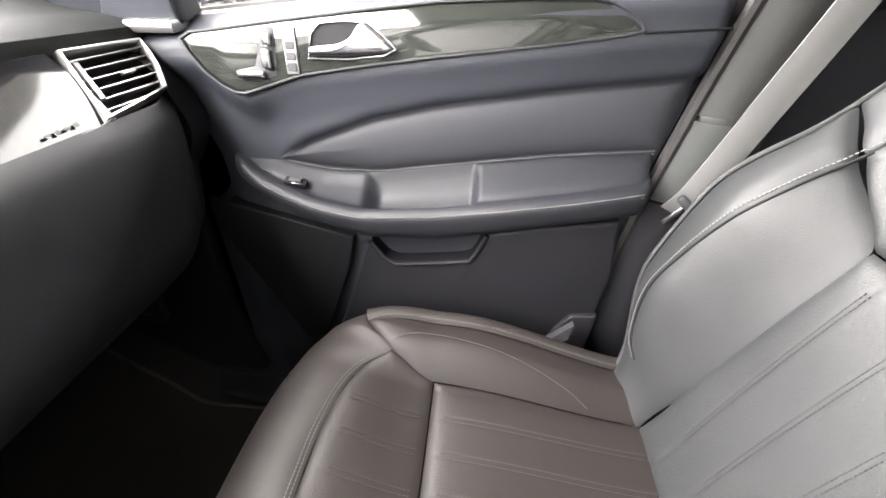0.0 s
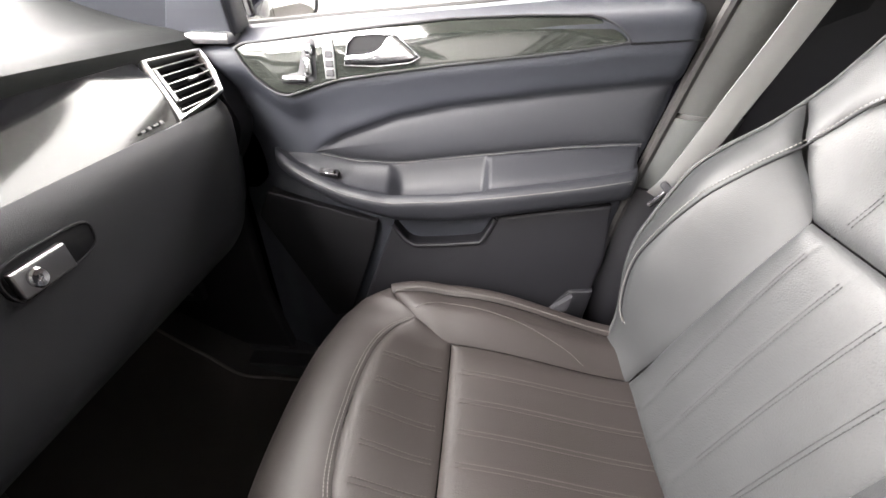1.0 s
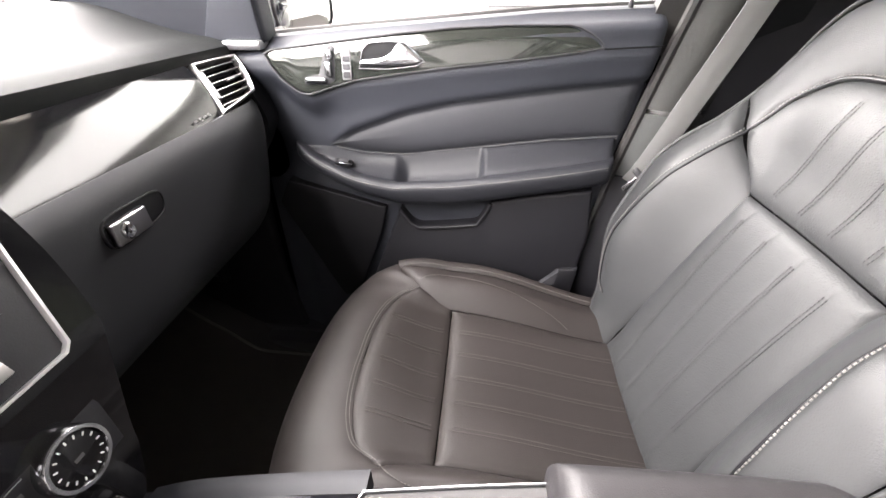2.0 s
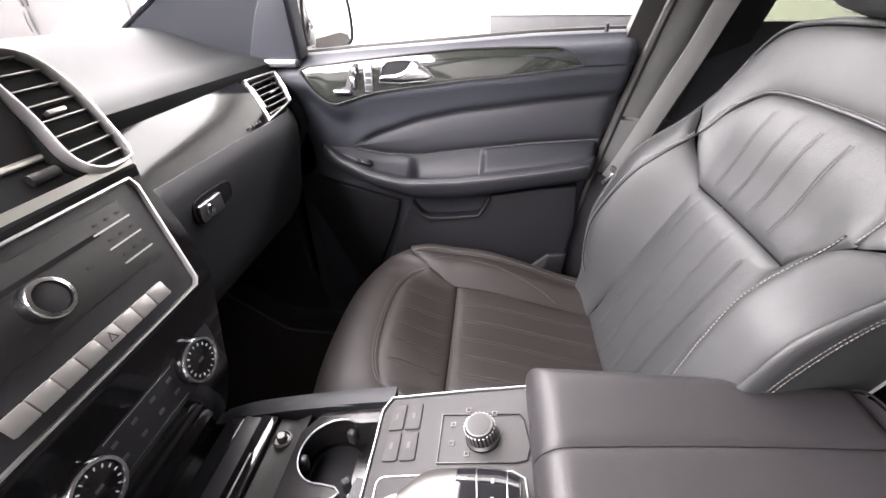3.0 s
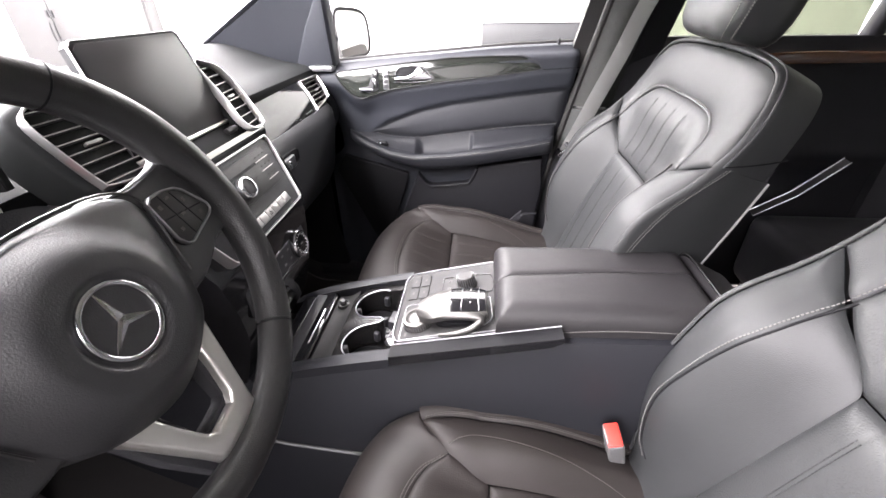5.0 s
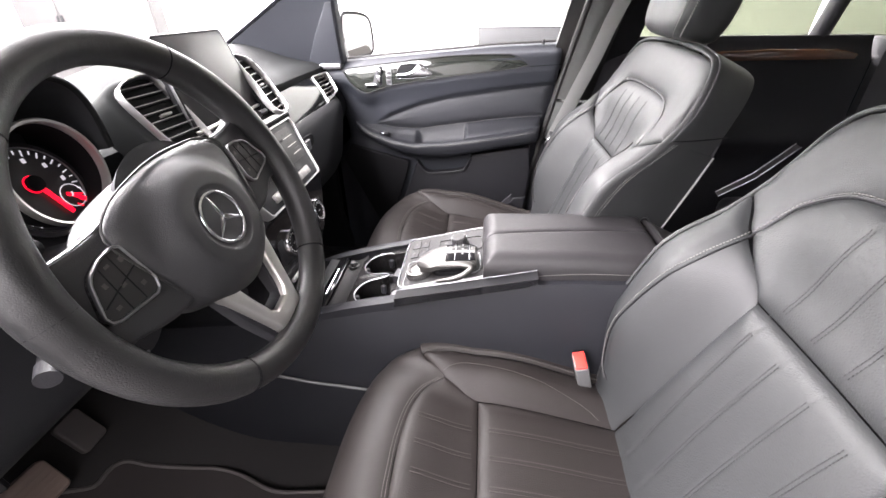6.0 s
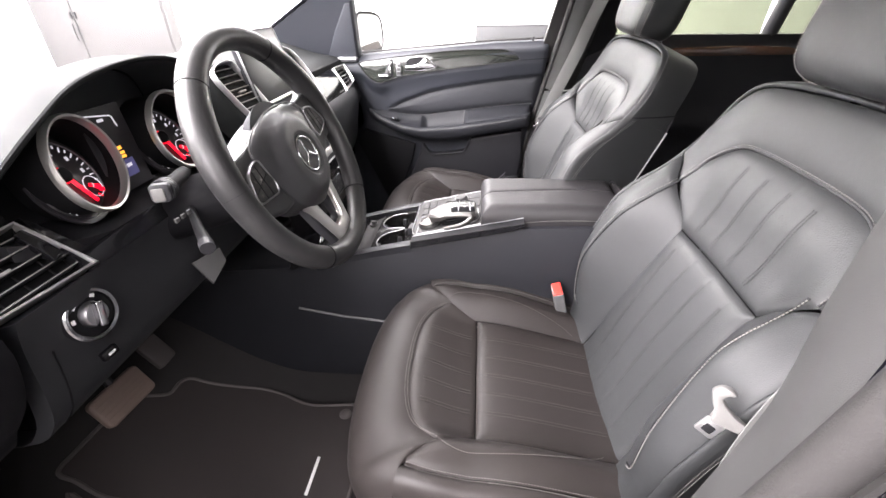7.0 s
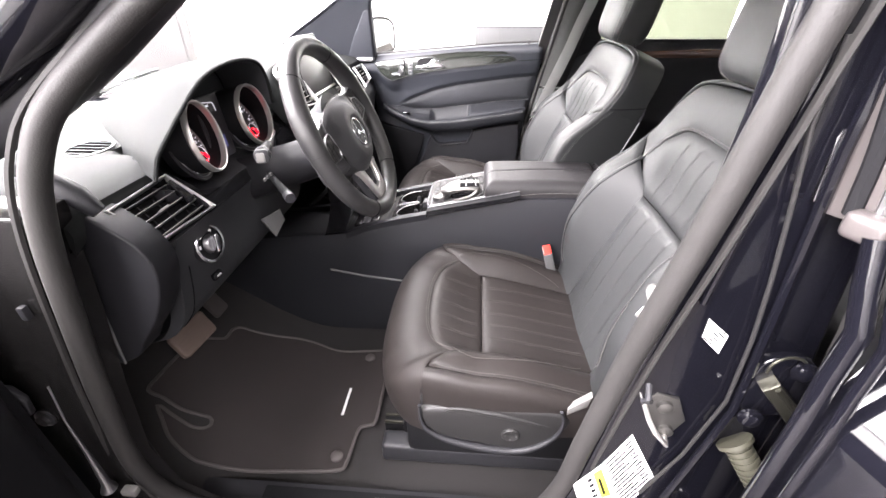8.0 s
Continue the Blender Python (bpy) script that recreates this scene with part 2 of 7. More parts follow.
def stitches(fn, pitch=0.0048, size=0.0007, fill=0.62):
    """A row of short thread stitches along a curve."""
    n = max(2, int(fn.length / pitch))
    out = []
    for i in range(n):
        a, b = fn(i / n), fn((i + fill) / n)
        out.append(tube([a, (a + b) / 2, b], size, 4))
    return join(*out)


def rbox(x0, x1, y0, y1, z0, z1, r=0.005, seg=2, m=None):
    bm = bmesh.new()
    bmesh.ops.create_cube(bm, size=1.0)
    for v in bm.verts:
        v.co = Vector(((x0 + x1) / 2 + v.co.x * (x1 - x0), (y0 + y1) / 2 + v.co.y * (y1 - y0), (z0 + z1) / 2 + v.co.z * (z1 - z0)))
    if r:
        bmesh.ops.bevel(bm, geom=bm.edges[:], offset=r, segments=seg, profile=0.6, affect="EDGES")
    if m is not None:
        bm.transform(m)
    bm.verts.index_update()
    out = ([v.co.copy() for v in bm.verts], [[v.index for v in f.verts] for f in bm.faces])
    bm.free()
    return out


def moved(geo, m):
    return [m @ Vector(v) for v in geo[0]], geo[1]


def prism(poly, m, depth, r=0.002, seg=2):
    """A plate with the outline poly (a, b), placed by m: a, b in its plane, its face at 0, its back at -depth; face edges rounded."""
    n = len(poly)
    P = [Vector((a, b)) for a, b in poly]
    area = sum(P[i].x * P[(i + 1) % n].y - P[(i + 1) % n].x * P[i].y for i in range(n))
    if area < 0:
        P.reverse()

    def inset(d):
        out = []
        for i in range(n):
            a, b, c = P[i - 1], P[i], P[(i + 1) % n]
            e1, e2 = (b - a).normalized(), (c - b).normalized()
            n1, n2 = Vector((-e1.y, e1.x)), Vector((-e2.y, e2.x))
            k = n1 + n2
            out.append(b + k * (d / max(k.dot(n1), 0.35)))
        return out
    rings = [(0, -depth)] + [(r * (1 - math.cos(t)), -r * (1 - math.sin(t))) for t in [math.pi / 2 * k / seg for k in range(seg + 1)]]
    vs, fs = [], []
    for d, h in rings:
        vs += [m @ Vector((p.x, p.y, h)) for p in inset(d)]
    for j in range(len(rings) - 1):
        for i in range(n):
            k = (i + 1) % n
            fs.append((j * n + i, j * n + k, (j + 1) * n + k, (j + 1) * n + i))
    fs.append(tuple(reversed(range(n))))
    fs.append(tuple((len(rings) - 1) * n + i for i in range(n)))
    return vs, fs


def frame_ring(poly, m, width, height, depth=0.004):
    """A raised rim that follows the outline poly, like a chrome bezel."""
    n = len(poly)
    P = [Vector((a, b)) for a, b in poly]
    area = sum(P[i].x * P[(i + 1) % n].y - P[(i + 1) % n].x * P[i].y for i in range(n))
    if area < 0:
        P.reverse()

    def inset(d):
        out = []
        for i in range(n):
            a, b, c = P[i - 1], P[i], P[(i + 1) % n]
            e1, e2 = (b - a).normalized(), (c - b).normalized()
            n1, n2 = Vector((-e1.y, e1.x)), Vector((-e2.y, e2.x))
            k = n1 + n2
            out.append(b + k * (d / max(k.dot(n1), 0.35)))
        return out
    prof = [(0, -depth), (0, height * 0.5), (width * 0.25, height), (width * 0.75, height), (width, height * 0.5), (width, -depth)]
    vs, fs = [], []
    for d, h in prof:
        vs += [m @ Vector((p.x, p.y, h)) for p in inset(d)]
    k = len(prof)
    for j in range(k):
        for i in range(n):
            a, b = j * n, ((j + 1) % k) * n
            fs.append((a + i, a + (i + 1) % n, b + (i + 1) % n, b + i))
    return vs, fs


def outline(pts, k=0, closed=True, smooth=True):
    """An outline of many points through the given ones."""
    fn = line([(a, b, 0) for a, b in pts], smooth, closed)
    n = k or 8 * len(pts)
    return [(fn(i / n).x, fn(i / n).y) for i in range(n)]


def rrect(w, h, r, k=5):
    out = []
    for cx, cy, a0 in ((w / 2 - r, h / 2 - r, 0), (-w / 2 + r, h / 2 - r, 90), (-w / 2 + r, -h / 2 + r, 180), (w / 2 - r, -h / 2 + r, 270)):
        for i in range(k + 1):
            a = radians(a0 + 90 * i / k)
            out.append((cx + r * math.cos(a), cy + r * math.sin(a)))
    return out


def circle(r, n=40):
    return [(r * math.cos(2 * math.pi * i / n), r * math.sin(2 * math.pi * i / n)) for i in range(n)]


def revolve(profile, m, n=40):
    """Turns (radius, height) pairs round the z axis of m."""
    vs, fs = [], []
    for r, h in profile:
        vs += [m @ Vector((r * math.cos(2 * math.pi * i / n), r * math.sin(2 * math.pi * i / n), h)) for i in range(n)]
    for j in range(len(profile) - 1):
        for i in range(n):
            k = (i + 1) % n
            fs.append((j * n + i, j * n + k, (j + 1) * n + k, (j + 1) * n + i))
    fs.append(tuple(reversed(range(n))))
    fs.append(tuple((len(profile) - 1) * n + i for i in range(n)))
    return vs, fs


def facing(at, normal, up=(0, 0, 1)):
    """A pose whose z axis looks along normal, its y axis upwards and its x axis to the side."""
    z = Vector(normal).normalized()
    y = Vector(up)
    y = (y - z * y.dot(z)).normalized()
    x = y.cross(z)
    m = Matrix((x, y, z)).transposed().to_4x4()
    m.translation = Vector(at)
    return m


def smooth01(a, b, x):
    t = min(max((x - a) / (b - a), 0), 1)
    return t * t * (3 - 2 * t)


def coons(c0, c1, d0, d1):
    """A patch between four curves: c0, c1 along u at v = 0, 1; d0, d1 along v at u = 0, 1."""
    def f(u, v):
        a = c0(u).lerp(c1(u), v) + d0(v).lerp(d1(v), u)
        b = (c0(0).lerp(c0(1), u)).lerp(c1(0).lerp(c1(1), u), v)
        return a - b
    return f


def cushion_panel(name, L, H, c0, c1, parent, mat, puff=0.006, nu=36, nv=30, edge=0.012, label="", depth=0.004, lines=()):
    """An upholstered panel between two curves in the (p, q) plane, with sunk edges and fine grooves along the given lines."""
    A, B = line(c0), line(c1)
    d0, d1 = line([A(0), B(0)], False), line([A(1), B(1)], False)
    f = coons(A, B, d0, d1)
    wu = (A.length + B.length) / 2
    wv = (d0.length + d1.length) / 2

    def g(u, v):
        # denser points near the edges
        uu = u if lines else 0.5 - 0.5 * math.cos(math.pi * u) * (0.75 + 0.25 * abs(math.cos(math.pi * u)))
        vv = 0.5 - 0.5 * math.cos(math.pi * v) * (0.75 + 0.25 * abs(math.cos(math.pi * v)))
        p = f(uu, vv)
        e = min(min(uu, 1 - uu) * wu, min(vv, 1 - vv) * wv)
        h = puff * (1 - math.exp(-e / edge)) - depth * math.exp(-e / 0.004)
        for q in lines:
            h -= 0.0009 * math.exp(-((p.y - q) / 0.0034) ** 2) * (1 - math.exp(-e / 0.01))
        return L(p.x, p.y, H(p.x, p.y) + h)
    return part(name, grid(g, nu, nv), mat, parent, label, sharp=70)


# ---- the booth ----
GROUND = -0.06
BOOTH = (-5.2, 4.8, -8.0, 4.4, 3.45)


def booth():
    x0, x1, y0, y1, h = BOOTH
    tagged(part("ground", rbox(x0, x1, y0, y1, GROUND - 0.1, GROUND, 0), GROUNDM), "plain dark grey floor of a photo booth", "floor", kind="structure")
    # south and rear walls are unseen and darkened to limit bounced light
    for n, b in (("wall_front", (x0 - 0.1, x0, y0, y1)), ("wall_rear", (x1, x1 + 0.1, y0, y1)), ("wall_south", (x0 - 0.1, x1 + 0.1, y0 - 0.1, y0)), ("wall_north", (x0 - 0.1, x1 + 0.1, y1, y1 + 0.1))):
        tagged(part(n, rbox(*b, GROUND, h, 0), DIMWALL if n in ("wall_south", "wall_rear") else WALL), "unseen booth wall, grey to cut bounced light" if n in ("wall_south", "wall_rear") else "plain white booth wall, brightly lit", "wall", kind="structure")
    tagged(part("ceiling", rbox(x0 - 0.1, x1 + 0.1, y0 - 0.1, y1 + 0.1, h, h + 0.1, 0), WALL), "white booth ceiling", "ceiling", kind="structure")


booth()


# ---- the car's shell ----
def shell():
    tagged(part("floor", grid(lambda u, v: (-1.0 + 2.6 * u, -0.78 + 1.56 * v, 0.40 + 0.25 * smooth01(0.22, 0.0, u)), 60, 40), CARPET), "black carpet of the car floor", "floor", kind="structure")
    body = thing("car", (0, 0, 0.40), "black painted car body with pale cloth roof lining", "car")
    # roof and its lining
    part("roof", solid(lambda u, v: (-0.30 + 2.3 * u, -0.62 + 1.24 * v, 1.66 + 0.05 * math.sin(math.pi * v) - 0.12 * (u - 0.4) ** 2), 16, 12, (0, 0, 0.04)), PAINT, body)
    part("roof_lining", solid(lambda u, v: (-0.30 + 2.3 * u, -0.62 + 1.24 * v, 1.63 + 0.05 * math.sin(math.pi * v) - 0.12 * (u - 0.4) ** 2), 16, 12, (0, 0, 0.015)), HEADLINER, body, "pale cloth roof lining")
    for s in (-1, 1):
        # roof rail
        part("roof_rail", tube([(-0.30, s * 0.66, 1.60), (0.3, s * 0.67, 1.63), (1.0, s * 0.67, 1.62), (2.0, s * 0.62, 1.55)], 0.05, 10), PAINT if s < 0 else HEADLINER, body)
    part("firewall", rbox(-1.12, -1.05, -0.80, 0.80, 0.0, 1.15, 0.01), HARD, body)
    part("bonnet", solid(lambda u, v: (-1.08 - 0.95 * u, -0.80 + 1.6 * v, 1.12 - 0.16 * u * u + 0.03 * math.sin(math.pi * v)), 10, 12, (0, 0, -0.03)), PAINT, body)
    part("rear_bulkhead", rbox(1.95, 2.05, -0.80, 0.80, 0.0, 1.15, 0.01), HARD, body)
    for s in (-1, 1):
        part("sill", rbox(-0.95, 0.45, s * 0.84 - 0.09, s * 0.84 + 0.09, 0.20, 0.455, 0.03), HARD, body)
        part("sill_cover", rbox(-0.80, 0.42, s * 0.755 - 0.045, s * 0.755 + 0.045, 0.38, 0.440, 0.012), HARD, body)
    return body


BODY = shell()


# ---- seats ----
def seat(name, cx, bx, cy, dz, lean, label):
    """A leather seat. cx, bx: shift of cushion and backrest along the car; cy: its middle."""
    root = thing(name, (cx + 0.1, cy, 0.42), label, "car seat", "front seats")

    # -- cushion: p runs backwards, q across
    def top(p):
        return 0.712 + 0.036 * smooth01(0.07, -0.06, p) - 0.055 * smooth01(0.06, 0.42, p)

    def H(p, q):
        a = abs(q)
        bol = 0.038 * smooth01(0.14, 0.20, a) * smooth01(-0.09, 0.05, p) * (1 - 0.45 * smooth01(0.12, 0.40, p))
        return top(p) + bol - 0.010 * smooth01(0.0, 0.15, 0.15 - a) * smooth01(-0.1, 0.1, p)

    def L(p, q, h):
        return V(cx + p, cy + q, h + dz)

    def seam(pts, name="stitching", off=0.0, mat=THREAD_DARK, parent=root, fill=0.62, size=0.0007):
        fn = line([L(p, q, H(p, q) + 0.0015 + off) for p, q in [(w.x, w.y) for w in along(line([(a, b, 0) for a, b in pts]), 30)]])
        return part(name, stitches(fn, size=size, fill=fill), mat, parent, "row of pale grey thread stitches")

    PL = (-0.1, -0.05, 0.0, 0.05, 0.1)
    PU = (-0.081, -0.027, 0.027, 0.081)
    PB = (-0.087, -0.029, 0.029, 0.087)
    cushion_panel("seat_insert", L, H, [(0.40, -0.1515, 0), (0.40, 0.1515, 0)], [(0.0718, -0.1565, 0), (0.0718, 0.1565, 0)], root, INSERT_SHADED, 0.007, 110, 26, lines=PL)
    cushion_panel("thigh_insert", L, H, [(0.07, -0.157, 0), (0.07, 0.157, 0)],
                          [(0.005, -0.184, 0), (-0.030, -0.158, 0), (-0.050, -0.11, 0), (-0.059, -0.05, 0), (-0.060, 0, 0), (-0.059, 0.05, 0), (-0.050, 0.11, 0), (-0.030, 0.158, 0), (0.005, 0.184, 0)], root, INSERT_SHADED, 0.005, 110, 20, lines=PL)
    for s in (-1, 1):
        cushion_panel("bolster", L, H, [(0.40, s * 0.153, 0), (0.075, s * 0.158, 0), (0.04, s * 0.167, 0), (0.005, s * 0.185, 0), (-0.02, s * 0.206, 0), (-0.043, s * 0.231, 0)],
                      [(0.40, s * 0.235, 0), (0.2, s * 0.245, 0), (0.06, s * 0.248, 0), (0.0, s * 0.245, 0), (-0.043, s * 0.236, 0)], root, LEATHER_SHADED, 0.010, 50, 22)

    # skirts: from a seam on top over the edge and down
    def skirt(name, inner, outer, zb, rz=0.055, nu=40, label=""):
        A, O = line(inner), line(outer)

        def f(u, v):
            a, o = A(u), O(u)
            za = H(a.x, a.y)
            if v < 0.6:
                t = v / 0.6 * math.pi / 2
                p = a.lerp(o, math.sin(t))
                sink = -0.004 * math.exp(-v / 0.04)
                return L(p.x, p.y, za + sink + 0.010 * math.sin(2 * t) - rz * (1 - math.cos(t)))
            k = (v - 0.6) / 0.4
            p = o + (o - a) * (-0.12 * k * k)
            return L(p.x, p.y, (za - rz) * (1 - k) + zb * k)
        return part(name, grid(f, nu, 26), LEATHER_SHADED, root, label, sharp=70)

    for s in (-1, 1):
        skirt("side_panel", [(0.40, s * 0.237, 0), (0.2, s * 0.247, 0), (0.06, s * 0.250, 0), (0.0, s * 0.247, 0), (-0.045, s * 0.236, 0)],
              [(0.40, s * 0.272, 0), (0.2, s * 0.284, 0), (0.06, s * 0.286, 0), (0.0, s * 0.282, 0), (-0.055, s * 0.272, 0)], 0.60, 0.030)
    roll = [(-0.045, 0.234), (-0.02, 0.208), (0.005, 0.186), (-0.030, 0.160), (-0.050, 0.112), (-0.059, 0.05), (-0.062, 0)]
    rim = [(-0.058, 0.274), (-0.095, 0.264), (-0.128, 0.242), (-0.150, 0.208), (-0.165, 0.15), (-0.173, 0.08), (-0.175, 0)]
    skirt("front_roll", [(p, -q, 0) for p, q in roll] + [(p, q, 0) for p, q in reversed(roll[:-1])], [(p, -q, 0) for p, q in rim] + [(p, q, 0) for p, q in reversed(rim[:-1])], 0.585, 0.075, 110)
    half = [(0.0, 0.178), (-0.034, 0.155), (-0.054, 0.11), (-0.063, 0.05), (-0.064, 0)]
    for off in (0.0, 0.005):
        seam([(p - off, -q) for p, q in half] + [(p - off, q) for p, q in reversed(half[:-1])], off=0.001, mat=THREAD_SOFT)
    for k in (-1, 1):
        for q in (-0.1, -0.05, 0.0, 0.05, 0.1):
            seam([(0.38, q + k * 0.0035), (0.09, q + k * 0.0035)], off=0.0052, mat=THREAD_MID, size=0.0008)
            seam([(0.06, q + k * 0.0035), (-0.035, q + k * 0.0035)], off=0.0033, mat=THREAD_MID, size=0.0008)
    for s in (-1, 1):
        seam([(0.005, s * 0.188), (0.025, s * 0.203), (0.06, s * 0.212), (0.13, s * 0.205), (0.20, s * 0.192), (0.27, s * 0.172), (0.30, s * 0.155)], off=0.008, mat=THREAD_SOFT)
        seam([(0.38, s * 0.238), (0.2, s * 0.247), (0.06, s * 0.249), (0.0, s * 0.246), (-0.04, s * 0.235)], off=0.004, mat=THREAD_SOFT)
        seam([(0.38, s * 0.243), (0.2, s * 0.252), (0.06, s * 0.254), (0.0, s * 0.251), (-0.04, s * 0.240)], off=0.002, mat=THREAD_SOFT)
        fn = line([L(-0.055, s * 0.2715, 0.71), L(-0.055, s * 0.272, 0.65), L(-0.052, s * 0.268, 0.60)])
        part("piping", tube(along(fn, 12), 0.0022, 6), LEATHER, root)

    # base shell with the side plate; near-black so the space below reads as shade
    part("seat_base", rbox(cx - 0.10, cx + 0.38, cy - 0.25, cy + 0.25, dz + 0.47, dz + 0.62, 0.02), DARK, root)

    # -- backrest: p runs up the back, q across, h out of it
    ca, sa = math.cos(radians(lean)), math.sin(radians(lean))

    def LB(p, q, h):
        return V(bx + 0.345 + p * sa - h * ca, cy + q, 0.70 + dz + p * ca + h * sa)

    def HB(p, q):
        a = abs(q)
        bol = 0.074 * smooth01(0.125, 0.225, a) * smooth01(0.47, 0.27, p) * (0.35 + 0.65 * smooth01(-0.04, 0.16, p))
        return 0.015 * math.sin(math.pi * min(max(p / 0.5, 0), 1)) + bol + 0.012 * smooth01(0.36, 0.45, p)

    part_mat = LEATHER_SEAT
    yoke = [(0.385, 0.200), (0.415, 0.195), (0.445, 0.188), (0.475, 0.160), (0.489, 0.128), (0.494, 0.07), (0.495, 0)]
    yk = [(p, -q, 0) for p, q in yoke] + [(p, q, 0) for p, q in reversed(yoke[:-1])]
    cushion_panel("lower_insert", LB, HB, [(-0.055, -0.15, 0), (-0.055, 0.15, 0)], [(0.315, -0.128, 0), (0.317, 0, 0), (0.315, 0.128, 0)], root, INSERT_BACK, 0.009, 110, 34, lines=PB)
    cushion_panel("upper_insert", LB, HB, [(0.317, -0.128, 0), (0.319, 0, 0), (0.317, 0.128, 0)], yk, root, INSERT_BACK, 0.007, 110, 30, lines=PU)
    cushion_panel("top_panel", LB, HB, [(0.425, -0.270, 0), (0.408, -0.238, 0)] + yk + [(0.408, 0.238, 0), (0.425, 0.270, 0)],
                  [(0.49, -0.264, 0), (0.545, -0.250, 0), (0.580, -0.218, 0), (0.594, -0.150, 0), (0.600, 0, 0), (0.594, 0.150, 0), (0.580, 0.218, 0), (0.545, 0.250, 0), (0.49, 0.264, 0)], root, part_mat, 0.008, 90, 26)
    for s in (-1, 1):
        cushion_panel("back_bolster", LB, HB, [(-0.055, s * 0.151, 0), (0.0, s * 0.150, 0), (0.10, s * 0.132, 0), (0.2, s * 0.122, 0), (0.315, s * 0.130, 0), (0.383, s * 0.207, 0)],
                      [(-0.055, s * 0.235, 0), (0.0, s * 0.250, 0), (0.10, s * 0.275, 0), (0.20, s * 0.282, 0), (0.32, s * 0.279, 0), (0.423, s * 0.270, 0)], root, part_mat, 0.011, 60, 30)

    def back_skirt(name, inner, outer, hb, nu=60, rz=0.03):
        A, O = line(inner), line(outer)

        def f(u, v):
            a, o = A(u), O(u)
            ha = HB(a.x, a.y)
            if v < 0.5:
                t = v / 0.5 * math.pi / 2
                p = a.lerp(o, math.sin(t))
                return LB(p.x, p.y, ha - 0.003 * math.exp(-v / 0.03) + 0.002 * math.sin(2 * t) - rz * (1 - math.cos(t)))
            k = (v - 0.5) / 0.5
            return LB(o.x, o.y * (1 - 0.24 * k ** 1.3), (ha - rz) * (1 - k) + hb * k)
        return part(name, grid(f, nu, 22), part_mat, root, sharp=70)
    for s in (-1, 1):
        back_skirt("back_side", [(-0.055, s * 0.237, 0), (0.0, s * 0.252, 0), (0.10, s * 0.277, 0), (0.20, s * 0.284, 0), (0.32, s * 0.281, 0), (0.425, s * 0.272, 0)],
                   [(-0.055, s * 0.250, 0), (0.0, s * 0.265, 0), (0.10, s * 0.288, 0), (0.20, s * 0.294, 0), (0.32, s * 0.290, 0), (0.432, s * 0.279, 0)], -0.125, rz=0.014)
        fn = line([LB(p, s * q, HB(p, q) - 0.02) for p, q in ((0.0, 0.262), (0.10, 0.2865), (0.20, 0.2925), (0.32, 0.2885), (0.43, 0.2775))])
        part("side_seam", tube([LB(0.434 + 0.045 * k / 10, s * (0.2795 * (1 - 0.24 * (k / 10) ** 1.3) + 0.0005), 0.012 - 0.133 * k / 10) for k in range(11)], 0.0014, 6), DARK, root)
        part("back_piping", tube([LB(p, s * q * 0.765, -0.124) for p, q in ((0.0, 0.264), (0.10, 0.288), (0.20, 0.294), (0.32, 0.290), (0.432, 0.279))], 0.0030, 8), PIPING, root, "pale grey piping")
        part("stitching", stitches(line([LB(p, s * q, HB(p, q) - 0.008) for p, q in ((0.436, 0.2745), (0.49, 0.2685), (0.548, 0.2525), (0.580, 0.226))]), size=0.0008), THREAD, root, "row of pale grey thread stitches")
        for k in (0.0, 0.006):
            part("stitching", stitches(line([w + V(0.003 + k, 0, 0) for w in along(fn, 30)]), size=0.0006), THREAD, root, "row of pale grey thread stitches")
    rim = [(0.432, 0.279), (0.492, 0.273), (0.553, 0.258), (0.592, 0.225), (0.608, 0.154), (0.614, 0.07), (0.615, 0)]
    inn = [(0.425, 0.272), (0.49, 0.266), (0.547, 0.252), (0.582, 0.220), (0.596, 0.152), (0.601, 0.07), (0.602, 0)]
    back_skirt("back_rim", [(p, -q, 0) for p, q in inn] + [(p, q, 0) for p, q in reversed(inn[:-1])], [(p, -q, 0) for p, q in rim] + [(p, q, 0) for p, q in reversed(rim[:-1])], -0.115, 90, rz=0.014)
    fn = line([LB(p, q, HB(p, q) - 0.012) for p, q in [(a, -b) for a, b in rim] + [(a, b) for a, b in reversed(rim[:-1])]])
    part("piping", tube(along(fn, 60), 0.0022, 6), LEATHER, root)
    # hard rear shell
    part("rear_shell", solid(lambda u, v: LB(0.0 + 0.605 * v, (-1 + 2 * u) * (0.198 + 0.015 * math.sin(math.pi * min(1, v * 1.5)) - 0.11 * smooth01(0.62, 1.0, v) ** 2), -0.118 - 0.02 * math.sin(math.pi * u)), 24, 24, LB(0, 0, -0.015) - LB(0, 0, 0)), HARD, root)

    def bseam(pts, off=0.0, mat=THREAD, size=0.0006):
        fn = line([LB(w.x, w.y, HB(w.x, w.y) + 0.0015 + off) for w in along(line([(a, b, 0) for a, b in pts]), 40)])
        return part("stitching", stitches(fn, size=size), mat, root, "row of pale grey thread stitches")
    yo = [(p + 0.007, q) for p, q in yoke]
    yo = [(p, -q) for p, q in yo] + [(p, q) for p, q in reversed(yo[:-1])]
    bseam(yo, 0.001, THREAD, 0.0009)
    part("piping", tube([LB(w.x, w.y, HB(w.x, w.y) + 0.0005) for w in along(line([(p - 0.004, q, 0) for p, q in yo]), 70)], 0.0022, 6), LEATHER, root)
    for k in (-1, 1):
        for q in PB:
            bseam([(0.03, q + k * 0.0026), (0.29, q + k * 0.0026)], 0.0073, THREAD_DARK)
        for q in PU:
            bseam([(0.336, q + k * 0.0026), (0.470, q + k * 0.0026)], 0.0053, THREAD_DARK)
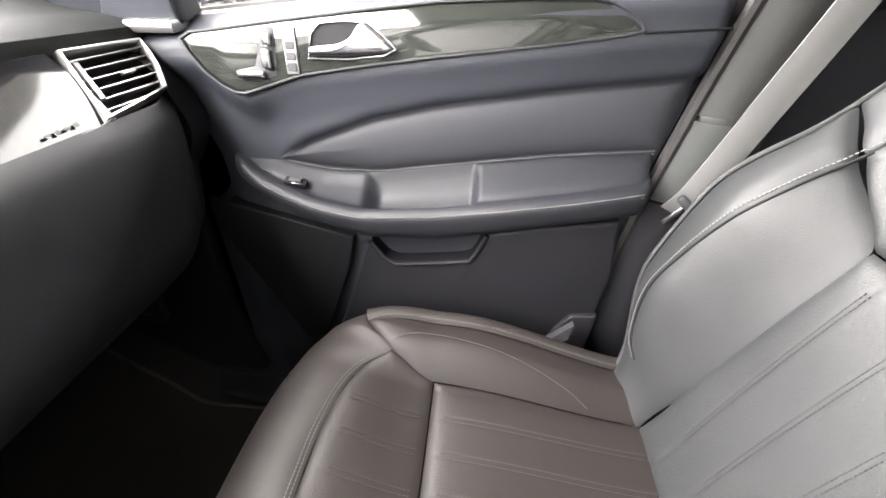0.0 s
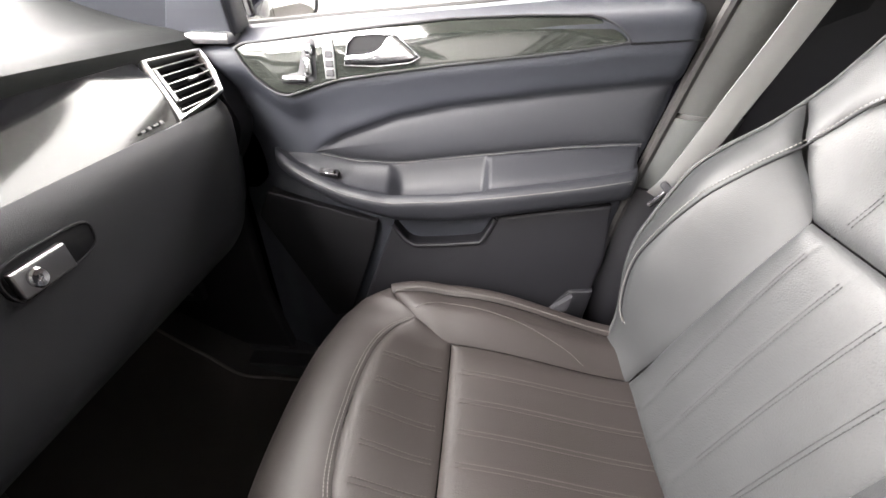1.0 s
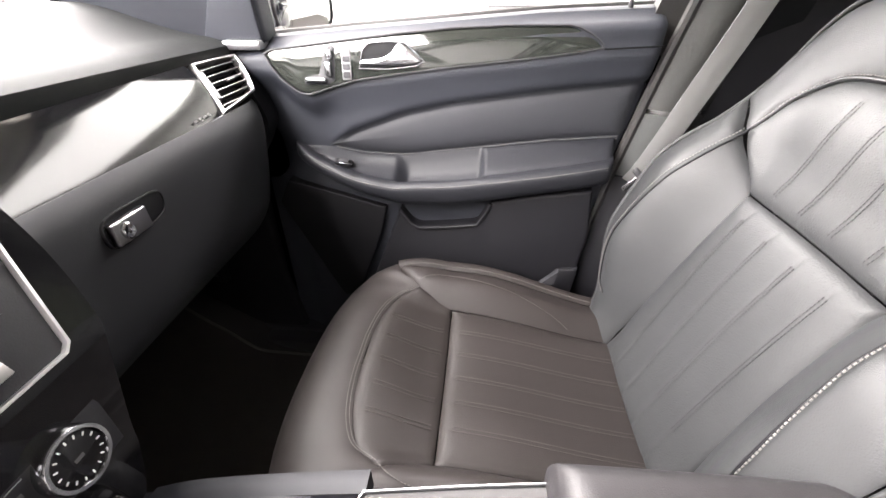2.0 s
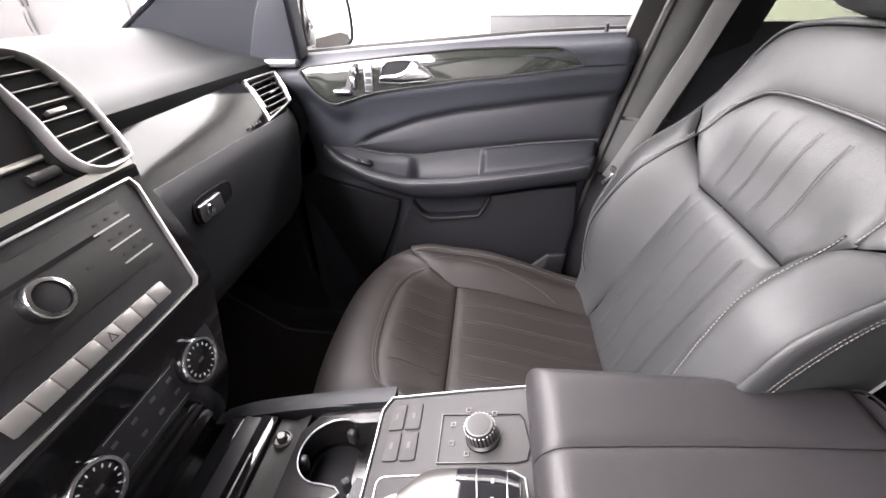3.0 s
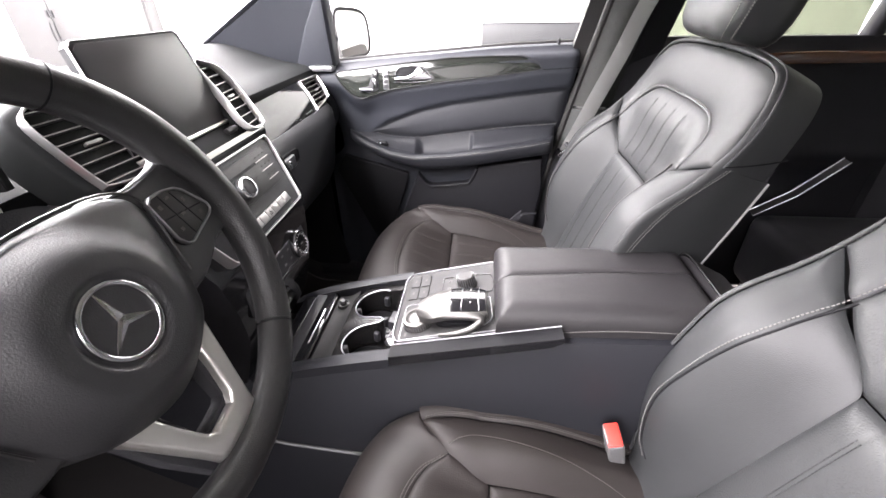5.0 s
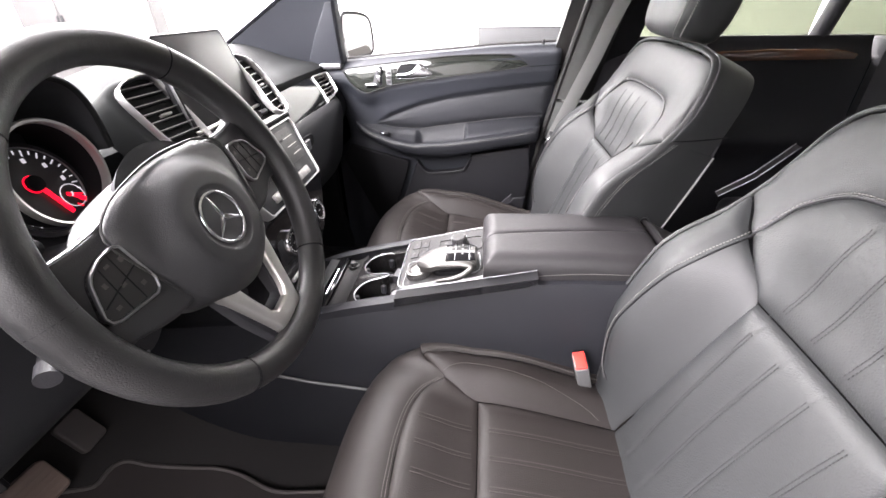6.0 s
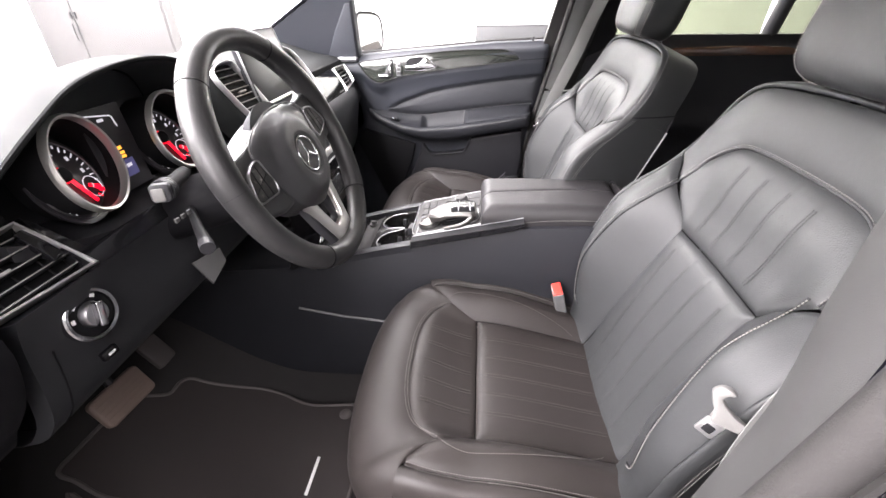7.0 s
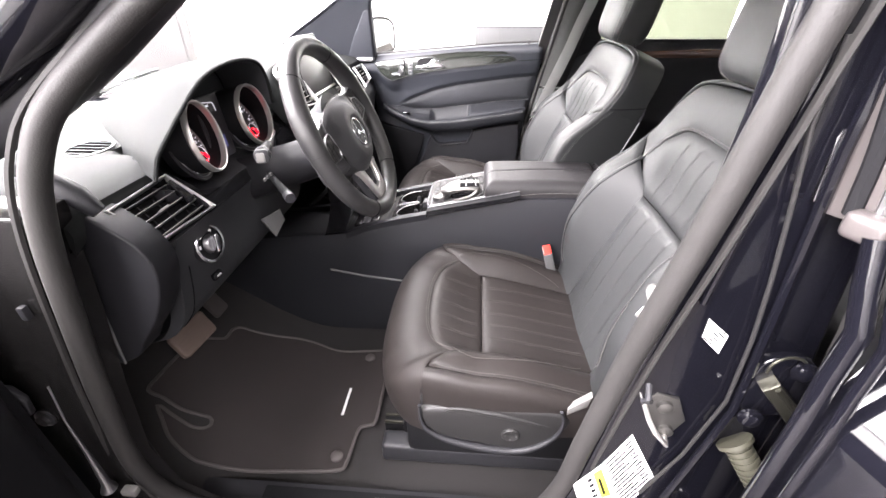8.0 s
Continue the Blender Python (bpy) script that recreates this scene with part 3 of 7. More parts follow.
    for s in (-1, 1):
        W = [(0.030, 0.204), (0.055, 0.226), (0.130, 0.231), (0.222, 0.218), (0.302, 0.203), (0.356, 0.197), (0.390, 0.191)]
        bseam([(p, s * (q + 0.0022)) for p, q in W], 0.0112, THREAD, 0.0009)
        part("piping", tube([LB(w.x, w.y, HB(w.x, w.y) + 0.0100) for w in along(line([(p, s * (q - 0.0022), 0) for p, q in W]), 60)], 0.0019, 6), DARK, root, "dark seam groove")

    # headrest on two chrome posts
    hr = LB(0.712, 0, 0.030)
    m = Matrix.Translation(hr) @ pose(0, 0, 0, 0, 14, 0)

    def hd(u, v):
        a, b = 2 * math.pi * u, math.pi * (v - 0.5)
        e = lambda w, k: math.copysign(abs(w) ** k, w)
        return m @ V(0.066 * e(math.cos(a), 0.48) * e(math.cos(b), 0.42) * (1 - 0.12 * v), 0.138 * e(math.sin(a), 0.42) * e(math.cos(b), 0.34) * (0.93 + 0.14 * v - 0.07 * (math.cos(a) + 1)), 0.104 * e(math.sin(b), 0.55))
    head = part("headrest", grid(hd, 80, 48), LEATHER_SEAT, root, sharp=80)

    def on_head(pts, name, size=0.0008):
        fn = line([(u, v, 0) for u, v in pts])
        part(name, stitches(line([m @ ((m.inverted() @ Vector(hd(w.x, w.y))) * 1.010) for w in along(fn, 40)]), size=size), THREAD, head, "row of pale grey thread stitches")
    for f in (lambda u: u, lambda u: 1 - u):
        on_head([(f(0.392), 0.06), (f(0.385), 0.3), (f(0.385), 0.6), (f(0.39), 0.92)], "stitching")
        on_head([(f(0.312), 0.93), (f(0.312), 0.5), (f(0.310), 0.22), (f(0.295), 0.14), (f(0.24), 0.125), (f(0.16), 0.125), (f(0.125), 0.16), (f(0.118), 0.3), (f(0.118), 0.93)], "stitching")
        on_head([(f(0.318), 0.93), (f(0.318), 0.5), (f(0.316), 0.20), (f(0.298), 0.12), (f(0.24), 0.105), (f(0.16), 0.105), (f(0.118), 0.14), (f(0.112), 0.3), (f(0.112), 0.93)], "stitching")
    for s in (-1, 1):
        part("headrest_post", tube([LB(0.60, s * 0.065, -0.035), hr + V(0.01, s * 0.065, -0.03)], 0.0065, 10), CHROME, root, "chrome post")
    return root


DSEAT = seat("driver_seat", 0.0, 0.0, -0.385, 0.0, 23, "black leather driver's seat with pleated inserts and grey stitching")
PSEAT = seat("passenger_seat", -0.112, -0.06, 0.385, 0.015, 23, "black leather passenger's seat with pleated inserts and grey stitching")




# ---- dashboard ----
def curve_of(pts):
    xs, ys = [p[0] for p in pts], [p[1] for p in pts]
    return lambda x: float(np.interp(x, xs, ys))


def bend_of(pts):
    fn = line([(a, 0, b) for a, b in pts])
    P = along(fn, 120)
    return curve_of([(p.x, p.z) for p in P])


def air_vent(root, quad, m, slats=6, ring=CHROME, knob=True, width=0.0055):
    """A vent: dark box, chrome rim, slats and a slider. quad: outline (a, b) from the inner top, turning."""
    vent = part("air_vent", prism([(a * 0.97, b * 0.97) for a, b in quad], m @ Matrix.Translation((0, 0, -0.022)), 0.012, 0.001), DARK, root, "dark air vent with chrome rim")
    part("vent_rim", frame_ring(quad, m, width, 0.005, 0.02), ring, vent, "chrome rim")
    cx = sum(p[0] for p in quad) / len(quad)
    cy = sum(p[1] for p in quad) / len(quad)
    ys = [p[1] for p in quad]
    lo, hi = min(ys), max(ys)
    n = len(quad)
    for k in range(1, slats + 1):
        b = lo + (hi - lo) * k / (slats + 1)
        xs = []
        for i in range(n):
            p, q = quad[i], quad[(i + 1) % n]
            if (p[1] - b) * (q[1] - b) < 0:
                xs.append(p[0] + (q[0] - p[0]) * (b - p[1]) / (q[1] - p[1]))
        if len(xs) > 1:
            x0, x1 = min(xs) + 0.004, max(xs) - 0.004
            part("slat", rbox(x0, x1, b - 0.0015, b + 0.0015, -0.018, -0.004, 0.0008, 1, m), HARD, vent)
            part("slat_edge", rbox(x0, x1, b - 0.0006, b + 0.0006, -0.0035, -0.002, 0, 1, m), SILVER, vent, "thin silver line")
    for k in range(1, 5):
        a = min(p[0] for p in quad) + (max(p[0] for p in quad) - min(p[0] for p in quad)) * k / 5
        part("vane", rbox(a - 0.0008, a + 0.0008, lo * 0.75 + cy * 0.25, hi * 0.75 + cy * 0.25, -0.021, -0.019, 0, 1, m), HARD, vent)
    if knob:
        part("slider", rbox(cx - 0.011, cx + 0.011, cy - 0.0020, cy + 0.0020, -0.006, 0.001, 0.0012, 2, m), SILVER, vent, "satin silver slider")
    return vent


def dash():
    root = thing("dashboard", (-0.6, 0, 0.40), "black dashboard with soft upper pad and gloss black trim", "dashboard")
    prof = line([(-1.09, 0, 1.150), (-0.85, 0, 1.183), (-0.64, 0, 1.193), (-0.555, 0, 1.1925), (-0.522, 0, 1.188), (-0.498, 0, 1.180), (-0.484, 0, 1.170), (-0.488, 0, 1.166)])
    def pad(u, v):
        # the pad dips under the hood of the dials
        p = prof(v)
        y = -0.80 + 1.60 * u
        edge = -0.674 + 0.32 * max(0.0, -0.45 - p.x)
        w = smooth01(edge + 0.045, edge + 0.064, y) * (1 - smooth01(-0.262, -0.24, y)) * smooth01(-0.60, -0.56, p.x)
        rise = 0.062 * smooth01(-0.54, -0.80, p.x) * (1 - 0.5 * smooth01(-0.86, -1.09, p.x)) * smooth01(0.02, 0.30, y)
        return V(p.x, y, p.z - 0.085 * w + rise)
    part("upper_pad", solid(lambda u, v: pad(u, v) + V(0.012 * math.cos(math.pi * (u - 0.5)), 0, 0.008 * math.cos(math.pi * (u - 0.5)) - 0.015 * smooth01(0.96, 1.0, abs(2 * u - 1))), 120, 40, (-0.01, 0, -0.03)), DASHPAD, root, "soft grained upper pad")
    low = line([(-0.428, 0, 1.092), (-0.415, 0, 1.075), (-0.412, 0, 1.04), (-0.420, 0, 0.98), (-0.440, 0, 0.88), (-0.50, 0, 0.80), (-0.62, 0, 0.73), (-0.95, 0, 0.70)])
    part("glovebox_panel", solid(lambda u, v: low(v) + V(-0.04 * smooth01(0.85, 1.0, u), 0.135 + 0.625 * u, 0), 40, 40, (-0.03, 0, -0.01)), SOFT, root, "soft grained glovebox panel")
    lowd = line([(-0.430, 0, 1.092), (-0.438, 0, 1.072), (-0.448, 0, 1.035), (-0.462, 0, 0.96), (-0.482, 0, 0.91), (-0.53, 0, 0.87), (-0.66, 0, 0.85), (-1.0, 0, 0.85)])
    part("knee_panel", solid(lambda u, v: lowd(v) + V(0, -0.70 + 0.565 * u, 0), 40, 36, (-0.03, 0, -0.01)), SOFT, root, "soft grained knee panel")
    # panel joint of the knee panel, a shut line
    part("panel_joint", tube([lowd(0.1 + 0.5 * k / 14) + V(0.001, -0.672, 0) for k in range(15)], 0.0012, 5), DARK, root)
    # gloss black trim on the passenger side
    tf = lambda u, v: V(-0.487 + 0.058 * v + 0.0048 * math.sin(math.pi * v), 0.16 + 0.445 * u, 1.166 - 0.074 * v - 0.014 * smooth01(0.98, 0.25, u) * v)
    part("trim_band", solid(tf, 60, 20, (-0.015, 0, -0.008)), PIANO, root, "gloss black trim band")
    part("trim_edge", tube([tf(k / 40, 1.0) + V(0.001, 0, -0.001) for k in range(41)], 0.0012, 6), SATIN, root, "thin chrome edge")
    for k, (w, hh) in enumerate(((0.007, 0.0030), (0.005, 0.0045), (0.009, 0.0030), (0.006, 0.0045))):
        q = tf((0.515 + 0.012 * k - 0.16) / 0.445, 0.90)
        part("emblem_bar", rbox(-w / 2, w / 2, -hh / 2, hh / 2, 0, 0.0012, 0.0003, 1, facing(q + V(0.003, 0, 0.002), (0.78, 0, 0.62))), PALM, root, "small grey emblem bar")
    def tf2(u, v):
        y = -0.60 + 0.43 * u
        w = smooth01(-0.60, -0.575, y) * (1 - smooth01(-0.262, -0.235, y))
        v = 0.70 * w + (1 - 0.70 * w) * v
        return V(-0.487 + 0.058 * v + 0.006 * math.sin(math.pi * v), y, 1.166 - 0.074 * v)
    part("trim_band", solid(tf2, 80, 16, (-0.015, 0, -0.008)), PIANO, root, "gloss black trim band")
    # outer vents, mirrored
    for s in (-1, 1):
        m = facing((-0.455, s * 0.665, 1.129), (0.78, 0, 0.62))
        q = [(-0.048, 0.044), (0.020, 0.043), (0.085, 0.041), (0.080, 0.018), (0.070, -0.004), (0.047, -0.033), (-0.02, -0.040), (-0.080, -0.045)] if s > 0 else [(-0.055, 0.047), (0.084, 0.043), (0.060, -0.034), (-0.08, -0.042)]
        air_vent(root, [(s * a, b) for a, b in q], m, 5 if s < 0 else 6, RING, width=0.0042)
        if s > 0:
            part("thumb_wheel", prism([(-0.042, 0.029), (-0.034, 0.029), (-0.048, -0.020), (-0.057, -0.020)], m @ Matrix.Translation((0, 0, 0.001)), 0.010, 0.002), SATIN, root, "satin silver thumb wheel")
        if s < 0:
            part("thumb_wheel", rbox(0.046, 0.062, -0.018, 0.030, -0.008, 0.002, 0.002, 2, m @ pose(0, 0, 0, 0, 0, 6)), PIANO, root)
        if s < 0:
            part("end_trim", tube([(-0.440, -0.725, 1.110), (-0.462, -0.738, 1.137), (-0.484, -0.750, 1.160), (-0.511, -0.762, 1.160), (-0.534, -0.79, 1.164)], lambda t: 0.004 - 0.002 * t, 8), SILVER, root, "thin silver trim strip")
        part("end_filler", solid(lambda u, v: V(-0.500 + 0.055 * v, s * (0.742 + (0.05 if s > 0 else 0.030) * u - 0.012 * v), 1.152 - 0.065 * v), 6, 8, (-0.03, 0, -0.01)), SOFT, root)
    # side caps of the dashboard, towards the doors
    for s in (-1, 1):
        cap = outline([(-0.52, 1.172), (-0.463, 1.150), (-0.428, 1.118), (-0.418, 1.07), (-0.444, 1.00), (-0.49, 0.94), (-0.54, 0.89), (-0.75, 0.84), (-0.95, 0.84), (-1.05, 0.95), (-1.03, 1.15), (-0.8, 1.18)])
        if s > 0:
            cap = [(a - 0.026 * smooth01(1.03, 1.10, b) * smooth01(-0.56, -0.50, a), b) for a, b in cap]
        mm = facing((0, s * 0.775, 0), (0, s, 0))
        part("side_cap", prism([(a * (1 if s < 0 else -1), b) for a, b in cap], mm, 0.05, 0.004, 3), HARD_DARK, root)
    part("end_cover", tube([(-0.545, -0.772, 1.235), (-0.515, -0.77, 1.215), (-0.488, -0.768, 1.196), (-0.470, -0.765, 1.172)], lambda t: 0.008 + 0.009 * math.sin(math.pi * (0.12 + 0.8 * t)), 18), HARD_DARK, root, "dark moulded cover at the pillar foot")
    part("cover_joint", tube([(-0.560, -0.7765, 1.074), (-0.548, -0.7765, 1.081), (-0.536, -0.7765, 1.079), (-0.5286, -0.7765, 1.058), (-0.536, -0.7765, 0.97), (-0.5434, -0.7765, 0.888)], 0.0022, 6), BODYGREY, root, "pale edge of the end cover")
    # glovebox handle
    m = facing((-0.411, 0.326, 1.036), (1, 0, 0.06)) @ Matrix.Diagonal((0.80, 0.92, 1, 1))
    cup = outline([(-0.056, -0.018), (-0.056, 0.020), (0.02, 0.023), (0.056, 0.019), (0.063, 0.004), (0.050, -0.014), (0.0, -0.020)])
    part("handle_recess", frame_ring(cup, m, 0.003, 0.003, 0.01), HARD, root)
    # flat near-black plate, the hollow's shade is only its colour
    part("handle_bowl", prism(cup, m @ Matrix.Translation((0, 0, 0.0012)), 0.01, 0.001), DARK, root)
    hd = part("glovebox_handle", rbox(-0.055, 0.014, -0.016, 0.014, -0.002, 0.009, 0.003, 3, m), SATIN, root, "satin silver glovebox handle with lock")
    part("lock", revolve([(0.011, 0.0), (0.011, 0.003), (0.009, 0.0045), (0.004, 0.0035), (0.0035, 0.001)], m @ Matrix.Translation((-0.034, -0.001, 0.009)), 28), CHROME, hd, "chrome key lock")
    # round tweeter or defroster grille on top
    m = Matrix.Translation((-0.630, -0.578, 1.1988)) @ pose(0, 0, 0, 4, 0, 0)
    el = [(0.038 * math.cos(2 * math.pi * k / 40), 0.038 * math.sin(2 * math.pi * k / 40)) for k in range(40)]
    part("demister_vent", frame_ring(el, m, 0.003, 0.0015, 0.006), SATIN, root, "thin silver rim")
    # flat disc, its black stands for the shaded depth of the vent
    part("demister_bowl", prism([(a * 0.92, b * 0.92) for a, b in el], m @ Matrix.Translation((0, 0, 0.0005)), 0.004, 0.0005), VENT_SHADE, root)
    for k in range(-2, 3):
        w = math.sqrt(max(0.0, 0.034 ** 2 - (k * 0.013) ** 2))
        part("demister_slat", rbox(-w, w, k * 0.013 - 0.0009, k * 0.013 + 0.0009, 0.0005, 0.0015, 0.0004, 1, m), HARD, root)
    # light switch
    m = facing((-0.442, -0.617, 1.036), (0.97, -0.06, 0.16))
    sw = part("light_switch", revolve([(0.036, -0.006), (0.036, 0.004), (0.034, 0.006), (0.030, 0.005), (0.029, 0.0)], m), CHROME, root, "round light switch with chrome ring")
    part("dial_face", revolve([(0.029, -0.004), (0.029, 0.0015), (0.022, 0.0025)], m), DARK, sw)
    part("knob", revolve([(0.0175, 0.0), (0.0165, 0.011), (0.0145, 0.013)], m), SATIN, sw, "satin silver knob")
    part("grip", rbox(-0.005, 0.005, -0.017, 0.017, 0.010, 0.022, 0.003, 3, m @ pose(0, 0, 0, 0, 0, -18)), CHROME, sw, "silver grip bar")
    for a in (25, 60, 95, 140):
        part("mark", rbox(-0.003, 0.003, 0.022, 0.0265, 0.002, 0.003, 0, 1, m @ pose(0, 0, 0, 0, 0, a - 60)), WHITE, sw)
    part("button", rbox(-0.012, 0.012, -0.075, -0.062, -0.02, -0.012, 0.002, 2, m), PIANO, sw)
    part("mark", rbox(-0.005, 0.006, -0.070, -0.067, -0.0115, -0.0108, 0, 1, m), WHITE, sw)
    return root


DASH = dash()


def stack(root):
    """The centre part: radio, climate control, display and the two vents beside it."""
    pr = line([(-0.46, 0, 1.195), (-0.397, 0, 1.178), (-0.378, 0, 1.158), (-0.316, 0, 1.030), (-0.314, 0, 0.96), (-0.317, 0, 0.90), (-0.332, 0, 0.845), (-0.35, 0, 0.80)], False)
    part("stack_body", solid(lambda u, v: pr(v) + V(0, -0.002 + (-1 + 2 * u) * (0.172 - 0.042 * smooth01(0.3, 0.8, v)), 0), 30, 40, (-0.07, 0, -0.02)), PIANO, root)
    m = facing((-0.343, -0.004, 1.092), (0.86, 0, 0.51))
    face = m @ Matrix.Translation((0, 0, 0.008))
    tr = [(-0.150, 0.062), (0.150, 0.062), (0.153, 0.050), (0.120, -0.058), (0.112, -0.064), (-0.112, -0.064), (-0.120, -0.058), (-0.153, 0.050)]
    radio = part("radio", prism(tr, face, 0.014, 0.003), HARD, root, "dark radio panel with chrome surround")
    part("surround", frame_ring([(a * 1.02, b * 1.03) for a, b in tr], m, 0.0042, 0.0125, 0.01), RING, radio, "chrome surround")
    inner = [(-0.122, 0.050), (0.122, 0.050), (0.111, -0.017), (-0.111, -0.017)]
    part("keypad", prism(inner, face @ Matrix.Translation((0, 0, 0.0018)), 0.004, 0.0015), PANELDARK, radio)
    up = face @ Matrix.Translation((0, 0, 0.002))
    part("disc_slot", rbox(-0.055, 0.079, 0.029, 0.0335, -0.001, 0.0006, 0, 1, up), DARK, radio)
    for s, x0, x1 in ((-1, -0.107, -0.055), (1, 0.074, 0.119)):
        for k, b in enumerate((0.0315, 0.014, -0.0035)):
            part("key_line", rbox(x0 + 0.001 * k, x1 - 0.003 * k, b - 0.0008, b + 0.0008, -0.001, 0.0012, 0, 1, up), SILVER, radio, "thin chrome line")
            for j in range(3):
                cx = x0 + 0.010 + j * (x1 - x0 - 0.012) / 2.4
                part("key_mark", rbox(cx - 0.0022, cx + 0.0022, b + 0.0065, b + 0.0088, -0.001, 0.0007, 0, 1, up), PANELGREY, radio)
    for a, b, w in ((-0.088, 0.042, 0.010), (-0.035, 0.042, 0.005), (-0.02, 0.042, 0.010), (-0.022, 0.0, 0.004), (0.05, 0.012, 0.004), (-0.005, -0.012, 0.010)):
        part("key_mark", rbox(a - w * 0.8, a + w * 0.8, b - 0.0013, b + 0.0013, -0.001, 0.0007, 0, 1, up), PANELGREY, radio)
    kn = part("volume_knob", revolve([(0.0185, -0.001), (0.0185, 0.012), (0.0168, 0.0145), (0.0135, 0.0148), (0.0128, 0.012)], up @ Matrix.Translation((0.001, 0.010, 0)), 48), CHROME, radio, "ribbed chrome volume knob")
    part("knob_cap", revolve([(0.0128, 0.0), (0.0128, 0.0125), (0.010, 0.0135)], up @ Matrix.Translation((0.001, 0.010, 0)), 32), HARD, kn)
    # row of silver keys
    x0, x1, n = -0.083, 0.085, 8
    for k in range(n):
        a = x0 + (x1 - x0) * k / n
        b = a + (x1 - x0) / n - 0.0008
        part("silver_key", rbox(a, b, -0.0515, -0.0355, -0.001, 0.0045, 0.0015, 2, up), SILVER, radio, "silver push key")
    c = (x0 + x1) / 2 + 0.0105
    tri = [(-0.0045, -0.004), (0.0045, -0.004), (0, 0.0045)]
    part("warning_triangle", frame_ring(tri, up @ Matrix.Translation((c, -0.0435, 0.0047)), 0.0009, 0.0004, 0.0003), EDGING, radio, "outlined warning triangle")
    # climate control below
    m2 = facing((-0.3165, 0.002, 0.960), (0.975, 0, 0.20))
    clim = part("climate_panel", prism([(-0.118, 0.034), (0.118, 0.034), (0.112, -0.030), (-0.112, -0.030)], m2 @ Matrix.Translation((0, 0, 0.006)), 0.012, 0.004), HARD, root, "climate control panel with two dials")
    for s in (-1, 1):
        mk = m2 @ Matrix.Translation((s * 0.073, -0.001, 0.006))
        dial = part("climate_dial", revolve([(0.027, 0), (0.027, 0.009), (0.0255, 0.0115), (0.0225, 0.0115), (0.0215, 0.009)], mk, 60), CHROME, clim, "climate dial with chrome ring")
        part("dial_face", revolve([(0.0215, 0.0), (0.0215, 0.0095), (0.02, 0.010)], mk, 40), PIANO, dial)
        for k in range(16):
            part("dial_mark", rbox(-0.0006, 0.0006, 0.0165, 0.0195, 0.010, 0.0105, 0, 1, mk @ pose(0, 0, 0, 0, 0, 22.5 * k)), WHITE, dial)
        part("dial_mark", rbox(-0.004, 0.004, -0.0015, 0.0015, 0.010, 0.0105, 0, 1, mk), BODYGREY, dial)
    for b in (0.018, -0.022):
        part("key_line", rbox(-0.046, 0.046, b - 0.0006, b + 0.0006, 0.0055, 0.0072, 0, 1, m2), CHROME, clim, "thin chrome line")
    for k in range(4):
        for b in (0.008, -0.010):
            part("key_mark", rbox(-0.038 + 0.025 * k - 0.004, -0.038 + 0.025 * k + 0.003, b - 0.0018, b + 0.0018, 0.0055, 0.0067, 0, 1, m2), BODYGREY, clim)
    # gloss ledge under the display with two thumb rollers
    part("ledge", solid(lambda u, v: V(-0.405 + 0.033 * v, 0.006 + (-1 + 2 * u) * 0.165, 1.186 - 0.030 * v + 0.003 * math.sin(math.pi * v)), 20, 6, (0, 0, -0.012)), DARK, root)
    part("ledge_strip", tube([V(-0.4035, 0.006 + (-1 + 2 * k / 20) * 0.118, 1.1875) for k in range(21)], 0.0034, 8), BRUSHED, root, "satin silver strip")
    part("ledge_strip", solid(lambda u, v: V(-0.377 + 0.004 * v, 0.006 + (-1 + 2 * u) * 0.166, 1.167 - 0.012 * v), 20, 3, (0, 0, -0.006)), BRUSHED, root, "satin silver strip")
    for s in (-1, 1):
        part("thumb_roller", tube([(-0.388, 0.006 + s * 0.066, 1.177), (-0.388, 0.006 + s * 0.094, 1.177)], 0.0055, 16), PALM, root, "ribbed chrome thumb roller")
    # vents either side of the display
    for s in (-1, 1):
        m3 = facing((-0.412 if s > 0 else -0.425, 0.006 + s * 0.135, 1.224), (0.84, s * 0.06, 0.54))
        q = [(-0.026, 0.062), (0.004, 0.060), (0.030, 0.047), (0.041, 0.015), (0.040, -0.020), (0.032, -0.062), (0.020, -0.072), (-0.015, -0.071), (-0.034, -0.050), (-0.028, -0.003)] if s > 0 else [(-0.012, 0.063), (0.030, 0.061), (0.055, 0.051), (0.062, 0.036), (0.058, 0.0), (0.049, -0.044), (0.040, -0.054), (-0.022, -0.060), (-0.035, -0.054), (-0.031, 0.0), (-0.023, 0.050)]
        qq = outline([(s * a, b) for a, b in q], 44)
        part("vent_housing", prism(outline([(s * (a * 1.18 + 0.002), b * 1.10) for a, b in q], 40), m3 @ Matrix.Translation((0, 0, -0.003)), 0.06, 0.008, 3), DASHPAD, root)
        air_vent(root, qq, m3 @ Matrix.Translation((0, 0, 0.004)), 8, RING, width=0.0032)


stack(DASH)


def screen():
    root = thing("display_screen", (-0.43, 0, 1.18), "upright dark centre display screen, switched off", "screen")
    m = facing((-0.425, 0.006, 1.254), (0.965, 0.0, 0.26))
    tr = [(-0.112, -0.072), (0.112, -0.072), (0.115, -0.066), (0.096, 0.071), (0.089, 0.078), (-0.099, 0.080), (-0.107, 0.073), (-0.116, -0.066)]
    part("housing", prism(tr, m, 0.012, 0.003), HARD, root)
    part("glass", prism([(a * 0.955, b * 0.94) for a, b in tr], m @ Matrix.Translation((0, 0, 0.0016)), 0.003, 0.001), SCREEN, root, "dark glossy screen glass")
    part("rim", frame_ring(tr, m, 0.0018, 0.0012, 0.003), SATIN, root, "thin silver rim")
    part("foot", rbox(-0.455, -0.425, -0.05, 0.062, 1.165, 1.20, 0.006), HARD, root)


screen()


